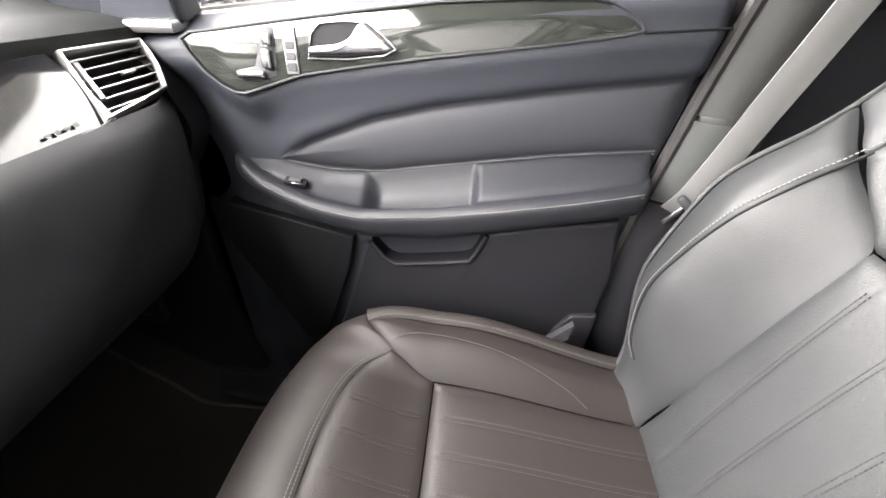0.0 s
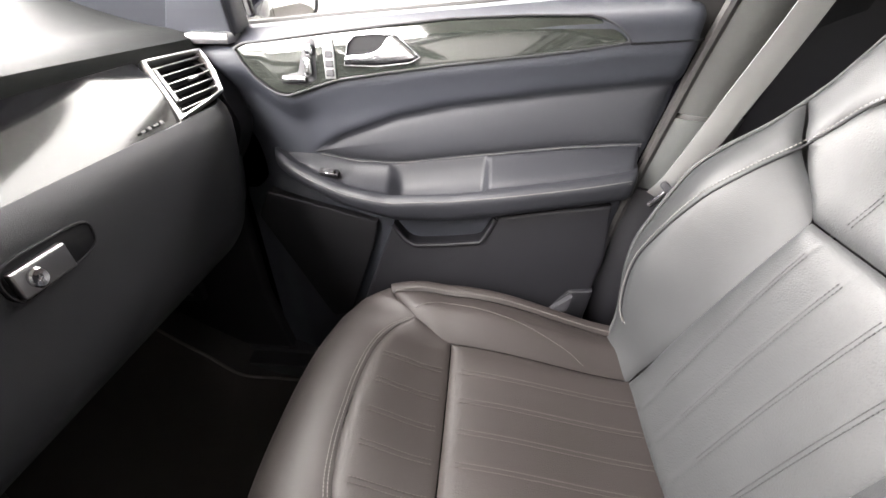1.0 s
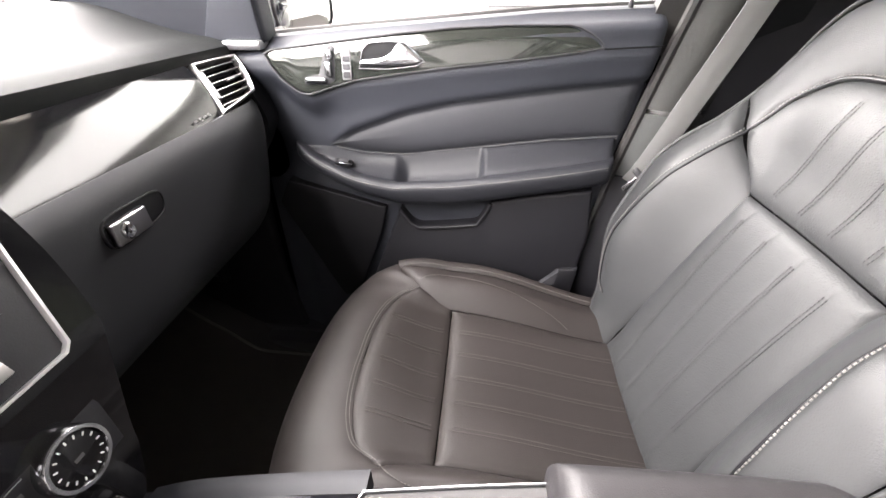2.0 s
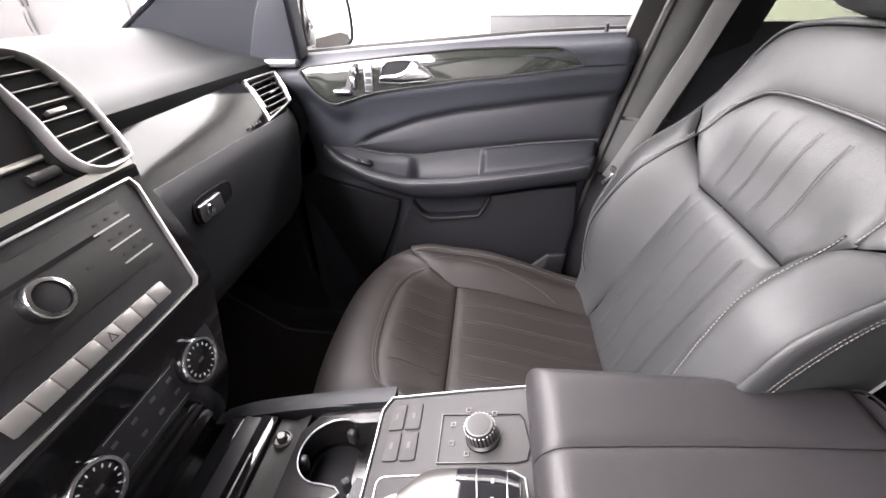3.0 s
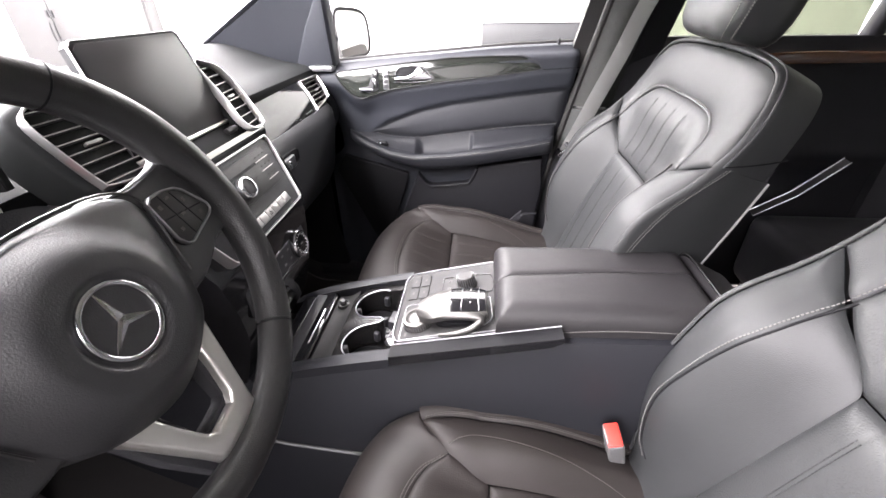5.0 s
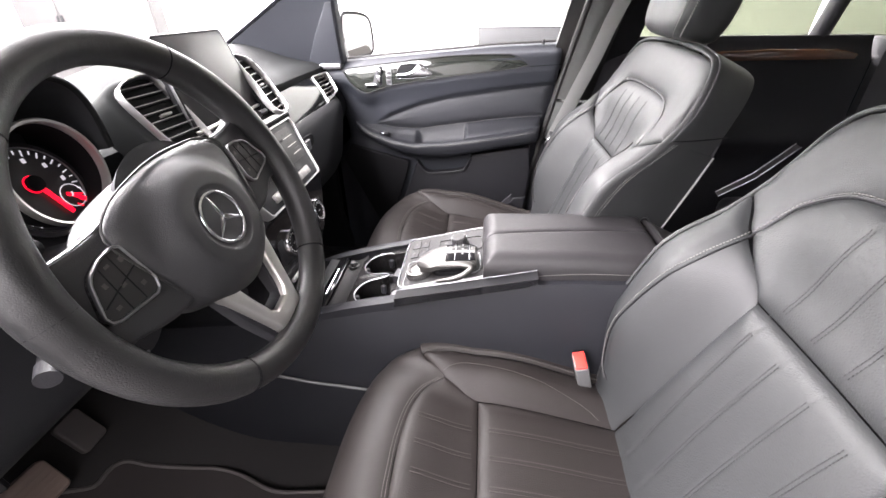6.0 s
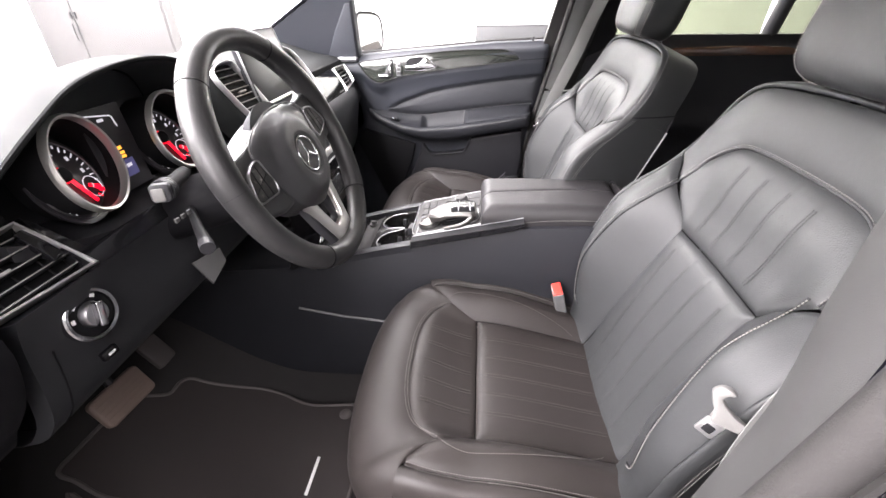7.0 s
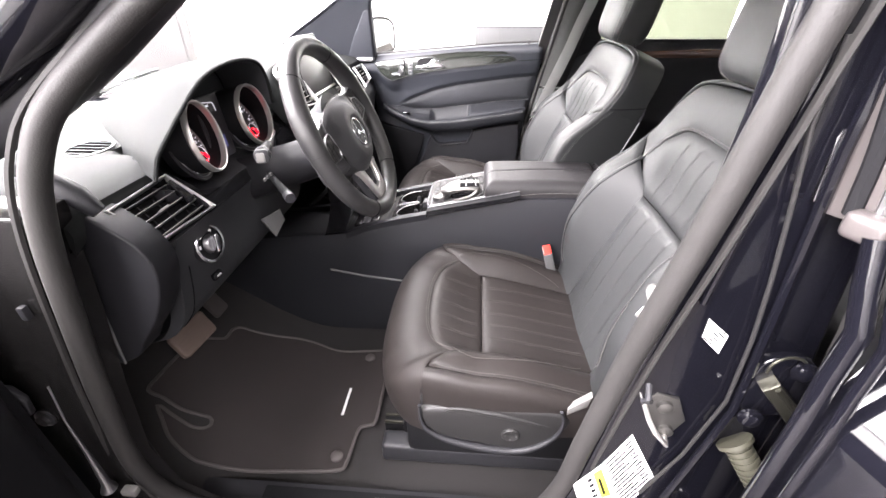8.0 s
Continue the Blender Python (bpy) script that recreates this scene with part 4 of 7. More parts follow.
def cluster(root):
    a0 = [(-0.676, 1.180), (-0.655, 1.212), (-0.604, 1.245), (-0.555, 1.273), (-0.503, 1.299), (-0.452, 1.313), (-0.388, 1.320), (-0.332, 1.319), (-0.288, 1.311), (-0.258, 1.297), (-0.242, 1.272), (-0.235, 1.242), (-0.232, 1.205)]
    A = line([(-0.450, y, z) for y, z in a0])

    left = bend_of([(0, -0.674), (0.2, -0.612), (0.4, -0.545), (0.6, -0.472), (0.8, -0.392), (1, -0.30)])
    ridge = bend_of([(0, 1.320), (0.2, 1.309), (0.4, 1.291), (0.6, 1.270), (0.75, 1.246), (0.9, 1.206), (1, 1.176)])

    def mound(u, v):
        # a hump that narrows forwards and sinks into the pad
        p = A(u)
        k = (p.y + 0.676) / 0.408
        yl, yr = left(v), -0.268 - 0.03 * v
        return V(-0.45 - 0.40 * v, yl + (yr - yl) * k, 1.178 + (p.z - 1.178) * (ridge(v) + 0.004 * smooth01(0, 0.2, v) * (1 - v) - 0.008 * max(0.0, 1 - v / 0.2) ** 2 - 1.178) / 0.142)
    hood = part("cluster_hood", grid(mound, 70, 60), DASHPAD, root, "soft hood over the dials", sharp=80)
    part("hood_lip", tube([mound(k / 80, 0.0) for k in range(81)], 0.004, 8), DASHPAD, hood)
    def lining(u, v):
        p = mound(u, 0.24 * v)
        return V(p.x, p.y + (-0.44 - p.y) * (0.01 + 0.03 * v), p.z - 0.002 - 0.010 * v)
    part("hood_lining", grid(lining, 60, 8), SOFT, hood)
    back_edge = [lining(k / 40, 1.0) for k in range(41)]
    part("cluster_panel", prism([(back_edge[0].y, -0.13)] + [(p.y, p.z - 1.19 - 0.002) for p in back_edge] + [(back_edge[-1].y, -0.13)], facing((-0.545, 0, 1.19), (1, 0, 0.05)), 0.01, 0.002), SOFT, root)
    low = line([(-0.470, -0.64, 1.150), (-0.462, -0.57, 1.120), (-0.452, -0.50, 1.106), (-0.44, -0.43, 1.116), (-0.435, -0.38, 1.112), (-0.44, -0.31, 1.104), (-0.455, -0.24, 1.14)])
    part("cluster_lip", solid(lambda u, v: low(u) + V(-0.085 * v, 0, 0.014 * v), 40, 6, (0, 0, -0.02)), HARD, root)
    needle = glow_material("red_dial_glow", (0.95, 0.004, 0.025), 1.25)
    pale = glow_material("pale_dial_print", (0.55, 0.56, 0.60), 0.65)
    amber = glow_material("amber_message_glow", (0.95, 0.42, 0.05), 1.2)
    blue = glow_material("blue_display_glow", (0.10, 0.10, 0.24), 0.28)
    for at, way in (((-0.469, -0.505, 1.199), (0.95, 0.22, 0.20)), ((-0.466, -0.312, 1.193), (0.96, 0.03, 0.20))):
        mm = facing(at, way)
        back = mm @ Matrix.Translation((-0.004, -0.014, -0.030)) @ pose(0, 0, 0, -10, 0, 0)
        dial = part("dial", revolve([(0.062, -0.004), (0.062, 0.0)], back, 48), SCREEN, root, "round dial with red needle and chrome ring")
        vr, fr = revolve([(0.0630, 0.000), (0.0662, 0.002), (0.0664, 0.009), (0.0645, 0.013), (0.0615, 0.012), (0.0602, 0.005), (0.0610, 0.001), (0.0630, 0.0)], mm, 60)
        part("dial_ring", (vr, fr[:-2]), BRUSHED, dial, "chrome ring")
        vc, fc = revolve([(0.0630, 0.000), (0.0640, -0.050), (0.0625, -0.050), (0.0610, 0.002)], mm, 60)
        part("dial_cup", (vc, fc[:-2]), DARK, dial)
        part("face_ring", frame_ring(circle(0.056, 48), back, 0.0016, 0.002, 0.0005), SATIN, dial)
        for k in range(29):
            ang = 230 - 280 * k / 28
            big = k % 2 == 0
            part("dial_mark", rbox(0.044 if big else 0.047, 0.0515, -0.0008, 0.0008, 0.0, 0.001, 0, 1, back @ pose(0, 0, 0, 0, 0, ang)), pale if k < 26 else needle, dial)
        for k in range(1, 9):
            ang = radians(230 - 280 * (k - 0.5) / 8)
            part("dial_number", rbox(0.038 * math.cos(ang) - 0.0022, 0.038 * math.cos(ang) + 0.0022, 0.038 * math.sin(ang) - 0.003, 0.038 * math.sin(ang) + 0.003, 0.0, 0.001, 0, 1, back), pale, dial)
        hub = back @ Matrix.Translation((0.0, 0.008, 0))
        part("needle", rbox(-0.004, 0.050, -0.0034, 0.0034, 0.003, 0.005, 0.0008, 1, hub @ pose(0, 0, 0, 0, 0, 286)), needle, dial, "glowing red needle")
        part("hub", revolve([(0.010, 0.0), (0.010, 0.006), (0.006, 0.007)], hub, 24), DARK, dial)
        part("hub_glow", frame_ring(circle(0.0115, 24), hub, 0.0022, 0.001, 0.001), needle, dial)
        small = back @ Matrix.Translation((0.032, -0.022, 0))
        part("small_gauge", frame_ring(circle(0.016, 24), small, 0.0012, 0.001, 0.001), pale, dial)
        part("needle", rbox(0, 0.015, -0.0030, 0.0030, 0.001, 0.003, 0.0006, 1, small @ pose(0, 0, 0, 0, 0, 312)), needle, dial, "small glowing red needle")
        part("needle", rbox(-0.009, -0.003, -0.0024, 0.0024, 0.001, 0.003, 0.0006, 1, small @ pose(0, 0, 0, 0, 0, 330)), needle, dial, "small glowing red mark")
    md = facing((-0.492, -0.415, 1.185), (1, 0, 0.1))
    disp = part("message_display", rbox(-0.042, 0.036, -0.055, 0.070, -0.002, 0.001, 0, 1, md), SCREEN, root)
    part("message_line", rbox(-0.009, 0.004, 0.006, 0.011, 0.0012, 0.002, 0, 1, md), amber, disp)
    part("message_line", rbox(-0.010, 0.006, -0.001, 0.003, 0.0012, 0.002, 0, 1, md), amber, disp)
    part("message_line", rbox(-0.006, 0.006, -0.007, -0.003, 0.0012, 0.002, 0, 1, md), amber, disp)
    part("message_field", rbox(-0.018, 0.016, -0.036, -0.010, 0.0012, 0.0018, 0, 1, md), blue, disp)
    part("message_mark", rbox(-0.002, 0.008, -0.022, -0.017, 0.002, 0.0026, 0, 1, md), pale, disp)
    part("message_frame", tube([md @ V(-0.040, 0.064, 0.0016), md @ V(0.011, 0.055, 0.0016), md @ V(0.014, 0.052, 0.0016), md @ V(0.016, 0.038, 0.0016)], 0.0011, 5), pale, disp)
    part("message_mark", rbox(-0.014, -0.003, 0.050, 0.054, 0.0012, 0.002, 0, 1, md), pale, disp)


cluster(DASH)


# ---- steering wheel and column ----
def wheel():
    root = thing("steering_wheel", (-0.225, -0.394, 1.186), "black leather steering wheel with silver lower spoke", "steering wheel")
    a, b = radians(24.4), radians(0.1)
    m = facing((-0.225, -0.394, 1.186), (math.cos(a) * math.cos(b), math.cos(a) * math.sin(b), math.sin(a))) @ pose(0, 0, 0, 0, 0, 6) @ Matrix.Scale(0.952, 4)
    R = 0.1835

    def rim_r(t):
        ang = (t * 360) % 360
        grip = 0.0025 * (math.exp(-((ang - 155) / 24) ** 2) + math.exp(-((ang - 25) / 24) ** 2))
        return 0.0172 + grip
    ring = [m @ V(R * math.cos(2 * math.pi * i / 144), R * math.sin(2 * math.pi * i / 144) * 0.985, 0) for i in range(144)]
    part("rim", tube(ring, rim_r, 18, True, flat=1.0), WHEEL_LEATHER, root, "black leather wheel rim")
    # pricked grip zones low on both sides, and the seams between the hides
    for c0, c1 in ((174, 231), (309, 366)):
        zone = [m @ V(R * math.cos(radians(c0 + (c1 - c0) * k / 40)), R * math.sin(radians(c0 + (c1 - c0) * k / 40)) * 0.985, 0) for k in range(41)]
        part("grip", tube(zone, 0.0178, 24), WHEEL_GRIP, root, "pricked leather grip")
    for ang in (232, 308, 128, 52, 173, 7):
        t = radians(ang)
        ctr = V(R * math.cos(t), R * math.sin(t) * 0.985, 0)
        pts = [m @ (ctr + V(math.cos(t) * 0.0183 * math.cos(k), math.sin(t) * 0.0183 * math.cos(k), 0.0183 * math.sin(k))) for k in [2 * math.pi * j / 24 for j in range(24)]]
        part("rim_seam", tube(pts, 0.0011, 5, True), DARK, root)
    # airbag cover: wings that slope outwards from a round drum, with a sunk dish for the badge
    half = [(0.0, 0.069), (0.040, 0.066), (0.072, 0.060), (0.095, 0.049), (0.103, 0.036), (0.100, 0.016), (0.093, -0.012), (0.085, -0.042), (0.072, -0.066), (0.048, -0.082), (0.022, -0.092), (0.0, -0.095)]
    lob = outline(half + [(-x, y) for x, y in half[-2:0:-1]], 88)
    bx, by = -0.006, -0.012

    def dome(u, v):
        x, y = lob[int(round(u * 88)) % 88]
        r = 1 - v
        px, py = x * r - 0.004, y * r
        d = math.hypot(px - bx, py - by)
        edge = 0.016 * (1 - r ** 7) - 0.040 * smooth01(0.985, 1.0, r)
        h = edge + 0.0125 * smooth01(0.082, 0.050, d) - 0.0035 * smooth01(0.037, 0.033, d)
        return m @ V(px, py, h - 0.002)
    part("airbag_cover", grid(dome, 88, 44), COVER, root, "domed black airbag cover", sharp=60)
    part("cover_trim", tube([m @ V(x * 1.015 - 0.004, y * 1.015, 0.004) for x, y in lob[61:] + lob[:28]], 0.0011, 6), PALM, root, "thin silver trim line")
    # badge: ring with three arms
    mb = m @ Matrix.Translation((bx, by, 0.0225))
    badge = part("badge", tube([mb @ V(0.0285 * math.cos(2 * math.pi * i / 48), 0.0285 * math.sin(2 * math.pi * i / 48), 0.001) for i in range(48)], 0.0024, 10, True), CHROME, root, "round chrome badge")
    part("badge_plate", revolve([(0.027, -0.003), (0.027, -0.0006), (0.02, -0.0002)], mb, 40), HARD, badge)
    for k in range(3):
        tri = [(-0.0042, 0.0), (0, -0.003), (0.0042, 0.0), (0.0006, 0.0275), (-0.0006, 0.0275)]
        part("badge_arm", prism(tri, mb @ pose(0, 0, 0, 0, 0, 120 * k) @ Matrix.Translation((0, 0, 0.002)), 0.003, 0.0008), CHROME, badge)
    # side spokes with key pads
    for s in (-1, 1):
        sp = outline([(s * 0.06, 0.056), (s * 0.105, 0.050), (s * 0.150, 0.052), (s * 0.176, 0.058), (s * 0.181, 0.010), (s * 0.176, -0.034), (s * 0.150, -0.036), (s * 0.10, -0.052), (s * 0.05, -0.04)], 54)
        part("spoke", prism(sp, m @ Matrix.Translation((0, 0, -0.002)), 0.020, 0.007, 4), COVER, root)
        part("spoke_trim", tube([m @ V(s * x, y, -0.0035) for x, y in ((0.080, 0.0535), (0.105, 0.0500), (0.128, 0.0498), (0.150, 0.0515))], 0.0013, 6), SATIN, root, "thin silver trim line")
        kp = outline([(s * x, y) for x, y in ((0.101, 0.031), (0.108, 0.035), (0.124, 0.034), (0.139, 0.029), (0.146, 0.023), (0.160, -0.002), (0.159, -0.009), (0.152, -0.013), (0.110, -0.020), (0.104, -0.017), (0.099, -0.008))], 0, True, False)
        up = m @ Matrix.Translation((0, 0, 0.0035))
        pad = part("key_pad", prism(kp, up, 0.008, 0.002), PANELDARK, root, "dark key pad with silver rim")
        part("pad_rim", frame_ring(kp, up, 0.0024, 0.0016, 0.004), SATIN, pad, "silver rim")
        for x, y, w, h in ((0.110, 0.022, 0.0022, 0.0022), (0.124, 0.025, 0.0026, 0.0012), (0.138, 0.015, 0.0018, 0.0022), (0.112, -0.004, 0.0022, 0.0018), (0.126, 0.006, 0.0026, 0.0016), (0.144, -0.004, 0.0024, 0.0016)):
            part("key_symbol", rbox(s * x - w, s * x + w, y - h, y + h, 0.0, 0.0006, 0, 1, up), EDGING, pad)
        for x0, y0, x1, y1 in ((0.103, 0.012, 0.152, 0.002), (0.117, 0.031, 0.121, -0.015), (0.131, 0.028, 0.137, -0.013)):
            part("key_gap", tube([up @ V(s * x0, y0, 0.0002), up @ V(s * x1, y1, 0.0002)], 0.0006, 4), DARK, pad)
        paddle = part("shift_paddle", prism(outline([(s * 0.06, 0.01), (s * 0.130, 0.004), (s * 0.156, -0.018), (s * 0.150, -0.052), (s * 0.118, -0.060), (s * 0.07, -0.03)], 48), m @ Matrix.Translation((0, 0, -0.034)), 0.004, 0.0015), HARD, root, "black shift paddle")
        part("paddle_edge", tube([m @ V(s * x, y, -0.033) for x, y in ((0.156, -0.020), (0.155, -0.036), (0.149, -0.052), (0.134, -0.059))], 0.0014, 6), SATIN, paddle, "thin silver edge")
    # lower fork: two satin silver arms that meet at the rim
    fork = [(-0.062, -0.070), (-0.050, -0.106), (-0.036, -0.146), (-0.029, -0.170), (-0.022, -0.181), (0.022, -0.181), (0.029, -0.170), (0.036, -0.146), (0.050, -0.106), (0.062, -0.070), (0.036, -0.078), (0.030, -0.104), (0.021, -0.133), (0.014, -0.141), (-0.014, -0.141), (-0.021, -0.133), (-0.030, -0.104), (-0.036, -0.078)]
    part("lower_spoke", prism(fork, m @ Matrix.Translation((-0.002, 0, 0.000)), 0.014, 0.005, 4), BRUSHED, root, "satin silver lower spoke")
    part("spoke_back", prism(outline([(-0.064, -0.05), (-0.052, -0.12), (-0.034, -0.178), (0.034, -0.178), (0.052, -0.12), (0.064, -0.05), (0.03, -0.07), (0.018, -0.136), (-0.018, -0.136), (-0.03, -0.07)], 0, True, False), m @ Matrix.Translation((-0.002, 0, -0.010)), 0.014, 0.004), HARD, root)
    part("hub_back", revolve([(0.085, -0.005), (0.075, -0.03), (0.05, -0.06), (0.045, -0.09)], m, 40), HARD, root)
    # column shroud and stalks
    col = thing("steering_column", (-0.40, -0.40, 1.12), "black steering column shroud with stalks", "steering column")
    C0, C1 = m @ V(0, -0.028, -0.065), V(-0.56, -0.40, 1.045)
    part("shroud", tube([C0.lerp(C1, k / 8) for k in range(9)], lambda t: 0.042 + 0.010 * t, 20, flat=1.0), HARD_DARK, col)
    st = part("stalk", tube([(-0.380, -0.44, 1.166), (-0.352, -0.515, 1.174), (-0.343, -0.538, 1.177)], lambda t: 0.009 + 0.004 * t, 16), DARK, col, "black stalk with ribbed end")
    for k in range(3):
        c = V(-0.350, -0.520, 1.1747) + V(0.0022, -0.0060, 0.0007) * k
        part("stalk_ring", tube([c, c + V(0.0012, -0.0033, 0.0004)], 0.0150, 18), HARD, st)
    cap = facing((-0.3405, -0.5455, 1.178), (0.36, -0.92, 0.10))
    part("stalk_end", prism(rrect(0.024, 0.024, 0.006), cap, 0.010, 0.002, 2), HARD, st)
    part("stalk_cap", prism(rrect(0.015, 0.017, 0.003), cap @ Matrix.Translation((-0.002, -0.002, 0.0015)), 0.004, 0.001, 2), BELT_GRIP, st, "pale end cap with symbol")
    st2 = part("lever", tube([(-0.39, -0.44, 1.105), (-0.34, -0.50, 1.100), (-0.312, -0.532, 1.097)], lambda t: 0.006 + 0.003 * t, 16), DARK, col, "short black lever")
    part("lever_cap", tube([(-0.316, -0.528, 1.097), (-0.306, -0.540, 1.095)], 0.010, 18), HARD, st2)
    for k in range(3):
        part("mark", rbox(-0.372, -0.369, -0.502 + 0.014 * k, -0.494 + 0.014 * k, 1.112, 1.118, 0, 1), BODYGREY, col)
    # no lever: a paler plate added for the lighter part of the knee panel
    part("knee_plate", prism([(-0.030, 0.022), (0.030, 0.022), (0.026, -0.006), (-0.02, -0.030)], facing((-0.435, -0.375, 0.955), (0.8, -0.3, 0.5)), 0.006, 0.002), BODYGREY, col, "grey plate under the column")


wheel()


# ---- centre console ----
def console():
    Y = 0.018
    root = thing("centre_console", (0.1, Y, 0.42), "black centre console with leather armrest and cup holders", "console")
    side = line([(-0.36, 0, 0.775), (-0.30, 0, 0.802), (-0.195, 0, 0.832), (-0.09, 0, 0.856), (0.03, 0, 0.882), (0.19, 0, 0.905), (0.52, 0, 0.915)])

    long = line([(-1.0, 0, 0.72), (-0.70, 0, 0.74), (-0.45, 0, 0.765), (-0.36, 0, 0.775), (-0.30, 0, 0.802), (-0.195, 0, 0.832), (-0.09, 0, 0.856), (0.03, 0, 0.882), (0.19, 0, 0.905), (0.52, 0, 0.915)])

    def wall(s):
        def f(u, v):
            p = long(u)
            y = Y + s * (0.128 + 0.012 * smooth01(0, 0.25, v) + 0.010 * v - 0.006 * math.exp(-v / 0.03))
            top = p.z - (0.045 * smooth01(-0.16, -0.10, p.x) if s > 0 else 0.0)
            return V(p.x, y, top * (1 - v) + 0.40 * v)
        return solid(f, 50, 24, (0, -s * 0.02, 0))
    part("front_fill", rbox(-1.0, -0.34, Y - 0.11, Y + 0.11, 0.42, 0.74, 0.01), HARD, root)
    for s in (-1, 1):
        # walls and rails take the darkened plastic in place of real shade
        part("side_wall", wall(s), CONSOLE_SHADED, root)
        part("top_rail", solid(lambda u, v: side(u * 0.31) + V(0, Y + s * (0.128 - 0.024 * v), 0.002 * math.sin(math.pi * v)), 40, 6, (0, 0, -0.03)), CONSOLE_SHADED, root)
    part("tray_floor", solid(lambda u, v: V(-0.34 + 0.125 * u, Y - 0.105 + 0.21 * v, 0.765 + 0.03 * u), 8, 8, (0, 0, -0.02)), HARD, root)
    part("core", rbox(-0.06, 0.50, Y - 0.11, Y + 0.11, 0.45, 0.855, 0.01), HARD, root)
    # gloss side strips below the control panel
    for s in (-1, 1):
        def f(u, v):
            x = -0.100 + 0.275 * u
            lo, hi = 0.8490 + 0.232 * (x + 0.095), 0.866 + 0.218 * (x + 0.095)
            tip = smooth01(0.93, 1.0, u)
            return V(x, Y + s * ((0.1365 if s < 0 else 0.106) - 0.0006 * v), lo - (0.0 if s < 0 else 0.010) + (hi - lo) * (0.45 * tip + (1 - 0.45 * tip) * v))
        part("gloss_strip", solid(f, 40, 8, (0, -s * 0.014, 0)), PIANO, root, "gloss black strip")
        part("strip_line", tube([f(k / 30, 1.0) + V(0, -s * 0.0285, 0.0024) for k in range(31)], 0.0011, 6), SATIN, root, "thin silver trim line")
        part("strip_top", solid(lambda u, v: f(u, 1.0) + V(0, -s * (0.0008 + 0.030 * v), 0.0014), 30, 3, (0, 0, -0.006)), DARK, root)
        part("floor_edge", tube([(-0.42, Y + s * 0.1495, 0.652), (-0.30, Y + s * 0.1495, 0.630), (-0.17, Y + s * 0.1495, 0.616), (0.10, Y + s * 0.1495, 0.610)], 0.0035, 6), BODYGREY, root, "grey carpet edge strip")
    # control panel
    n = (-0.225, 0, 0.975)
    m = facing((0.0, Y, 0.888), n, (1, 0, 0))
    po = outline([(-0.098, -0.094), (-0.080, -0.104), (0.080, -0.104), (0.098, -0.094), (0.1, 0.0), (0.1, 0.095), (0.0, 0.098), (-0.1, 0.095), (-0.1, 0.0)], 0, True, False)
    pan = part("control_panel", prism(po, m, 0.03, 0.003), PANELGREY, root, "grey control panel with chrome surround")
    part("surround", frame_ring([(a * 1.025, b * 1.025) for a, b in po], m, 0.0022, 0.0020, 0.02), SATIN, pan, "chrome surround")
    t = m @ Matrix.Translation((0, 0, 0.0012))
    for i in range(2):
        for j in range(2):
            part("push_key", prism(rrect(0.036, 0.019, 0.003), t @ Matrix.Translation((-0.079 + 0.039 * i + 0.01, -0.083 + 0.021 * j, 0.001)), 0.004, 0.001), PANELGREY, pan)
            part("key_mark", rbox(-0.004, 0.004, -0.002, 0.002, 0, 0.0004, 0, 1, t @ Matrix.Translation((-0.079 + 0.039 * i + 0.01, -0.083 + 0.021 * j, 0.0012))), EDGING, pan)
    kp = [(-0.069, -0.026), (-0.007, -0.027), (-0.004, 0.060), (-0.006, 0.071), (-0.022, 0.0755), (-0.055, 0.071), (-0.063, 0.066)]
    part("knob_plate", frame_ring(kp, t, 0.0012, 0.0008, 0.002), GLOSSDARK, pan)
    mk = t @ Matrix.Translation((-0.036, 0.0235, 0))
    kn = part("drive_knob", revolve([(0.0195, 0), (0.0195, 0.003), (0.0170, 0.005), (0.0165, 0.020), (0.0150, 0.0225), (0.0125, 0.0228)], mk, 48), PALM, pan, "ribbed silver drive mode knob")
    part("knob_cap", revolve([(0.0130, 0.018), (0.0130, 0.0232), (0.010, 0.0236)], mk, 32), PANELGREY, kn)
    for k in range(24):
        part("knob_rib", rbox(0.0162, 0.0174, -0.0008, 0.0008, 0.006, 0.020, 0, 1, mk @ pose(0, 0, 0, 0, 0, 15 * k)), SATIN, kn)
    for a, b in ((-0.0544, -0.0115), (-0.0305, -0.012), (-0.017, 0.0061), (-0.0657, 0.0368), (-0.0727, 0.0057)):
        part("key_mark", frame_ring([(a - 0.0028, b - 0.003), (a + 0.0028, b - 0.003), (a + 0.0028, b + 0.003), (a - 0.0028, b + 0.003)], t, 0.0008, 0.0004, 0.0004), BELT_GRIP, pan)
    well = [(0.005, -0.084), (0.007, -0.089), (0.012, -0.092), (0.092, -0.092), (0.097, -0.090), (0.0995, -0.085), (0.095, 0.015), (0.084, 0.060), (0.078, 0.068), (0.066, 0.072), (0.012, 0.068), (0.004, 0.055)]
    part("controller_plate", prism(well, t, 0.003, 0.001), PANELGREY, pan)
    part("plate_rim", frame_ring(well, t, 0.0016, 0.0012, 0.002), SATIN, pan, "thin chrome rim")
    md = t @ Matrix.Translation((0.057, -0.060, 0))
    dial = part("controller_dial", revolve([(0.0275, 0), (0.0275, 0.010), (0.0255, 0.0135), (0.021, 0.0140), (0.0190, 0.012)], md, 60), PALMSILVER, pan, "ribbed chrome controller dial")
    part("dial_top", revolve([(0.0195, 0.0), (0.0195, 0.0120), (0.016, 0.0145), (0.008, 0.0155)], md, 40), PALMSILVER, dial)
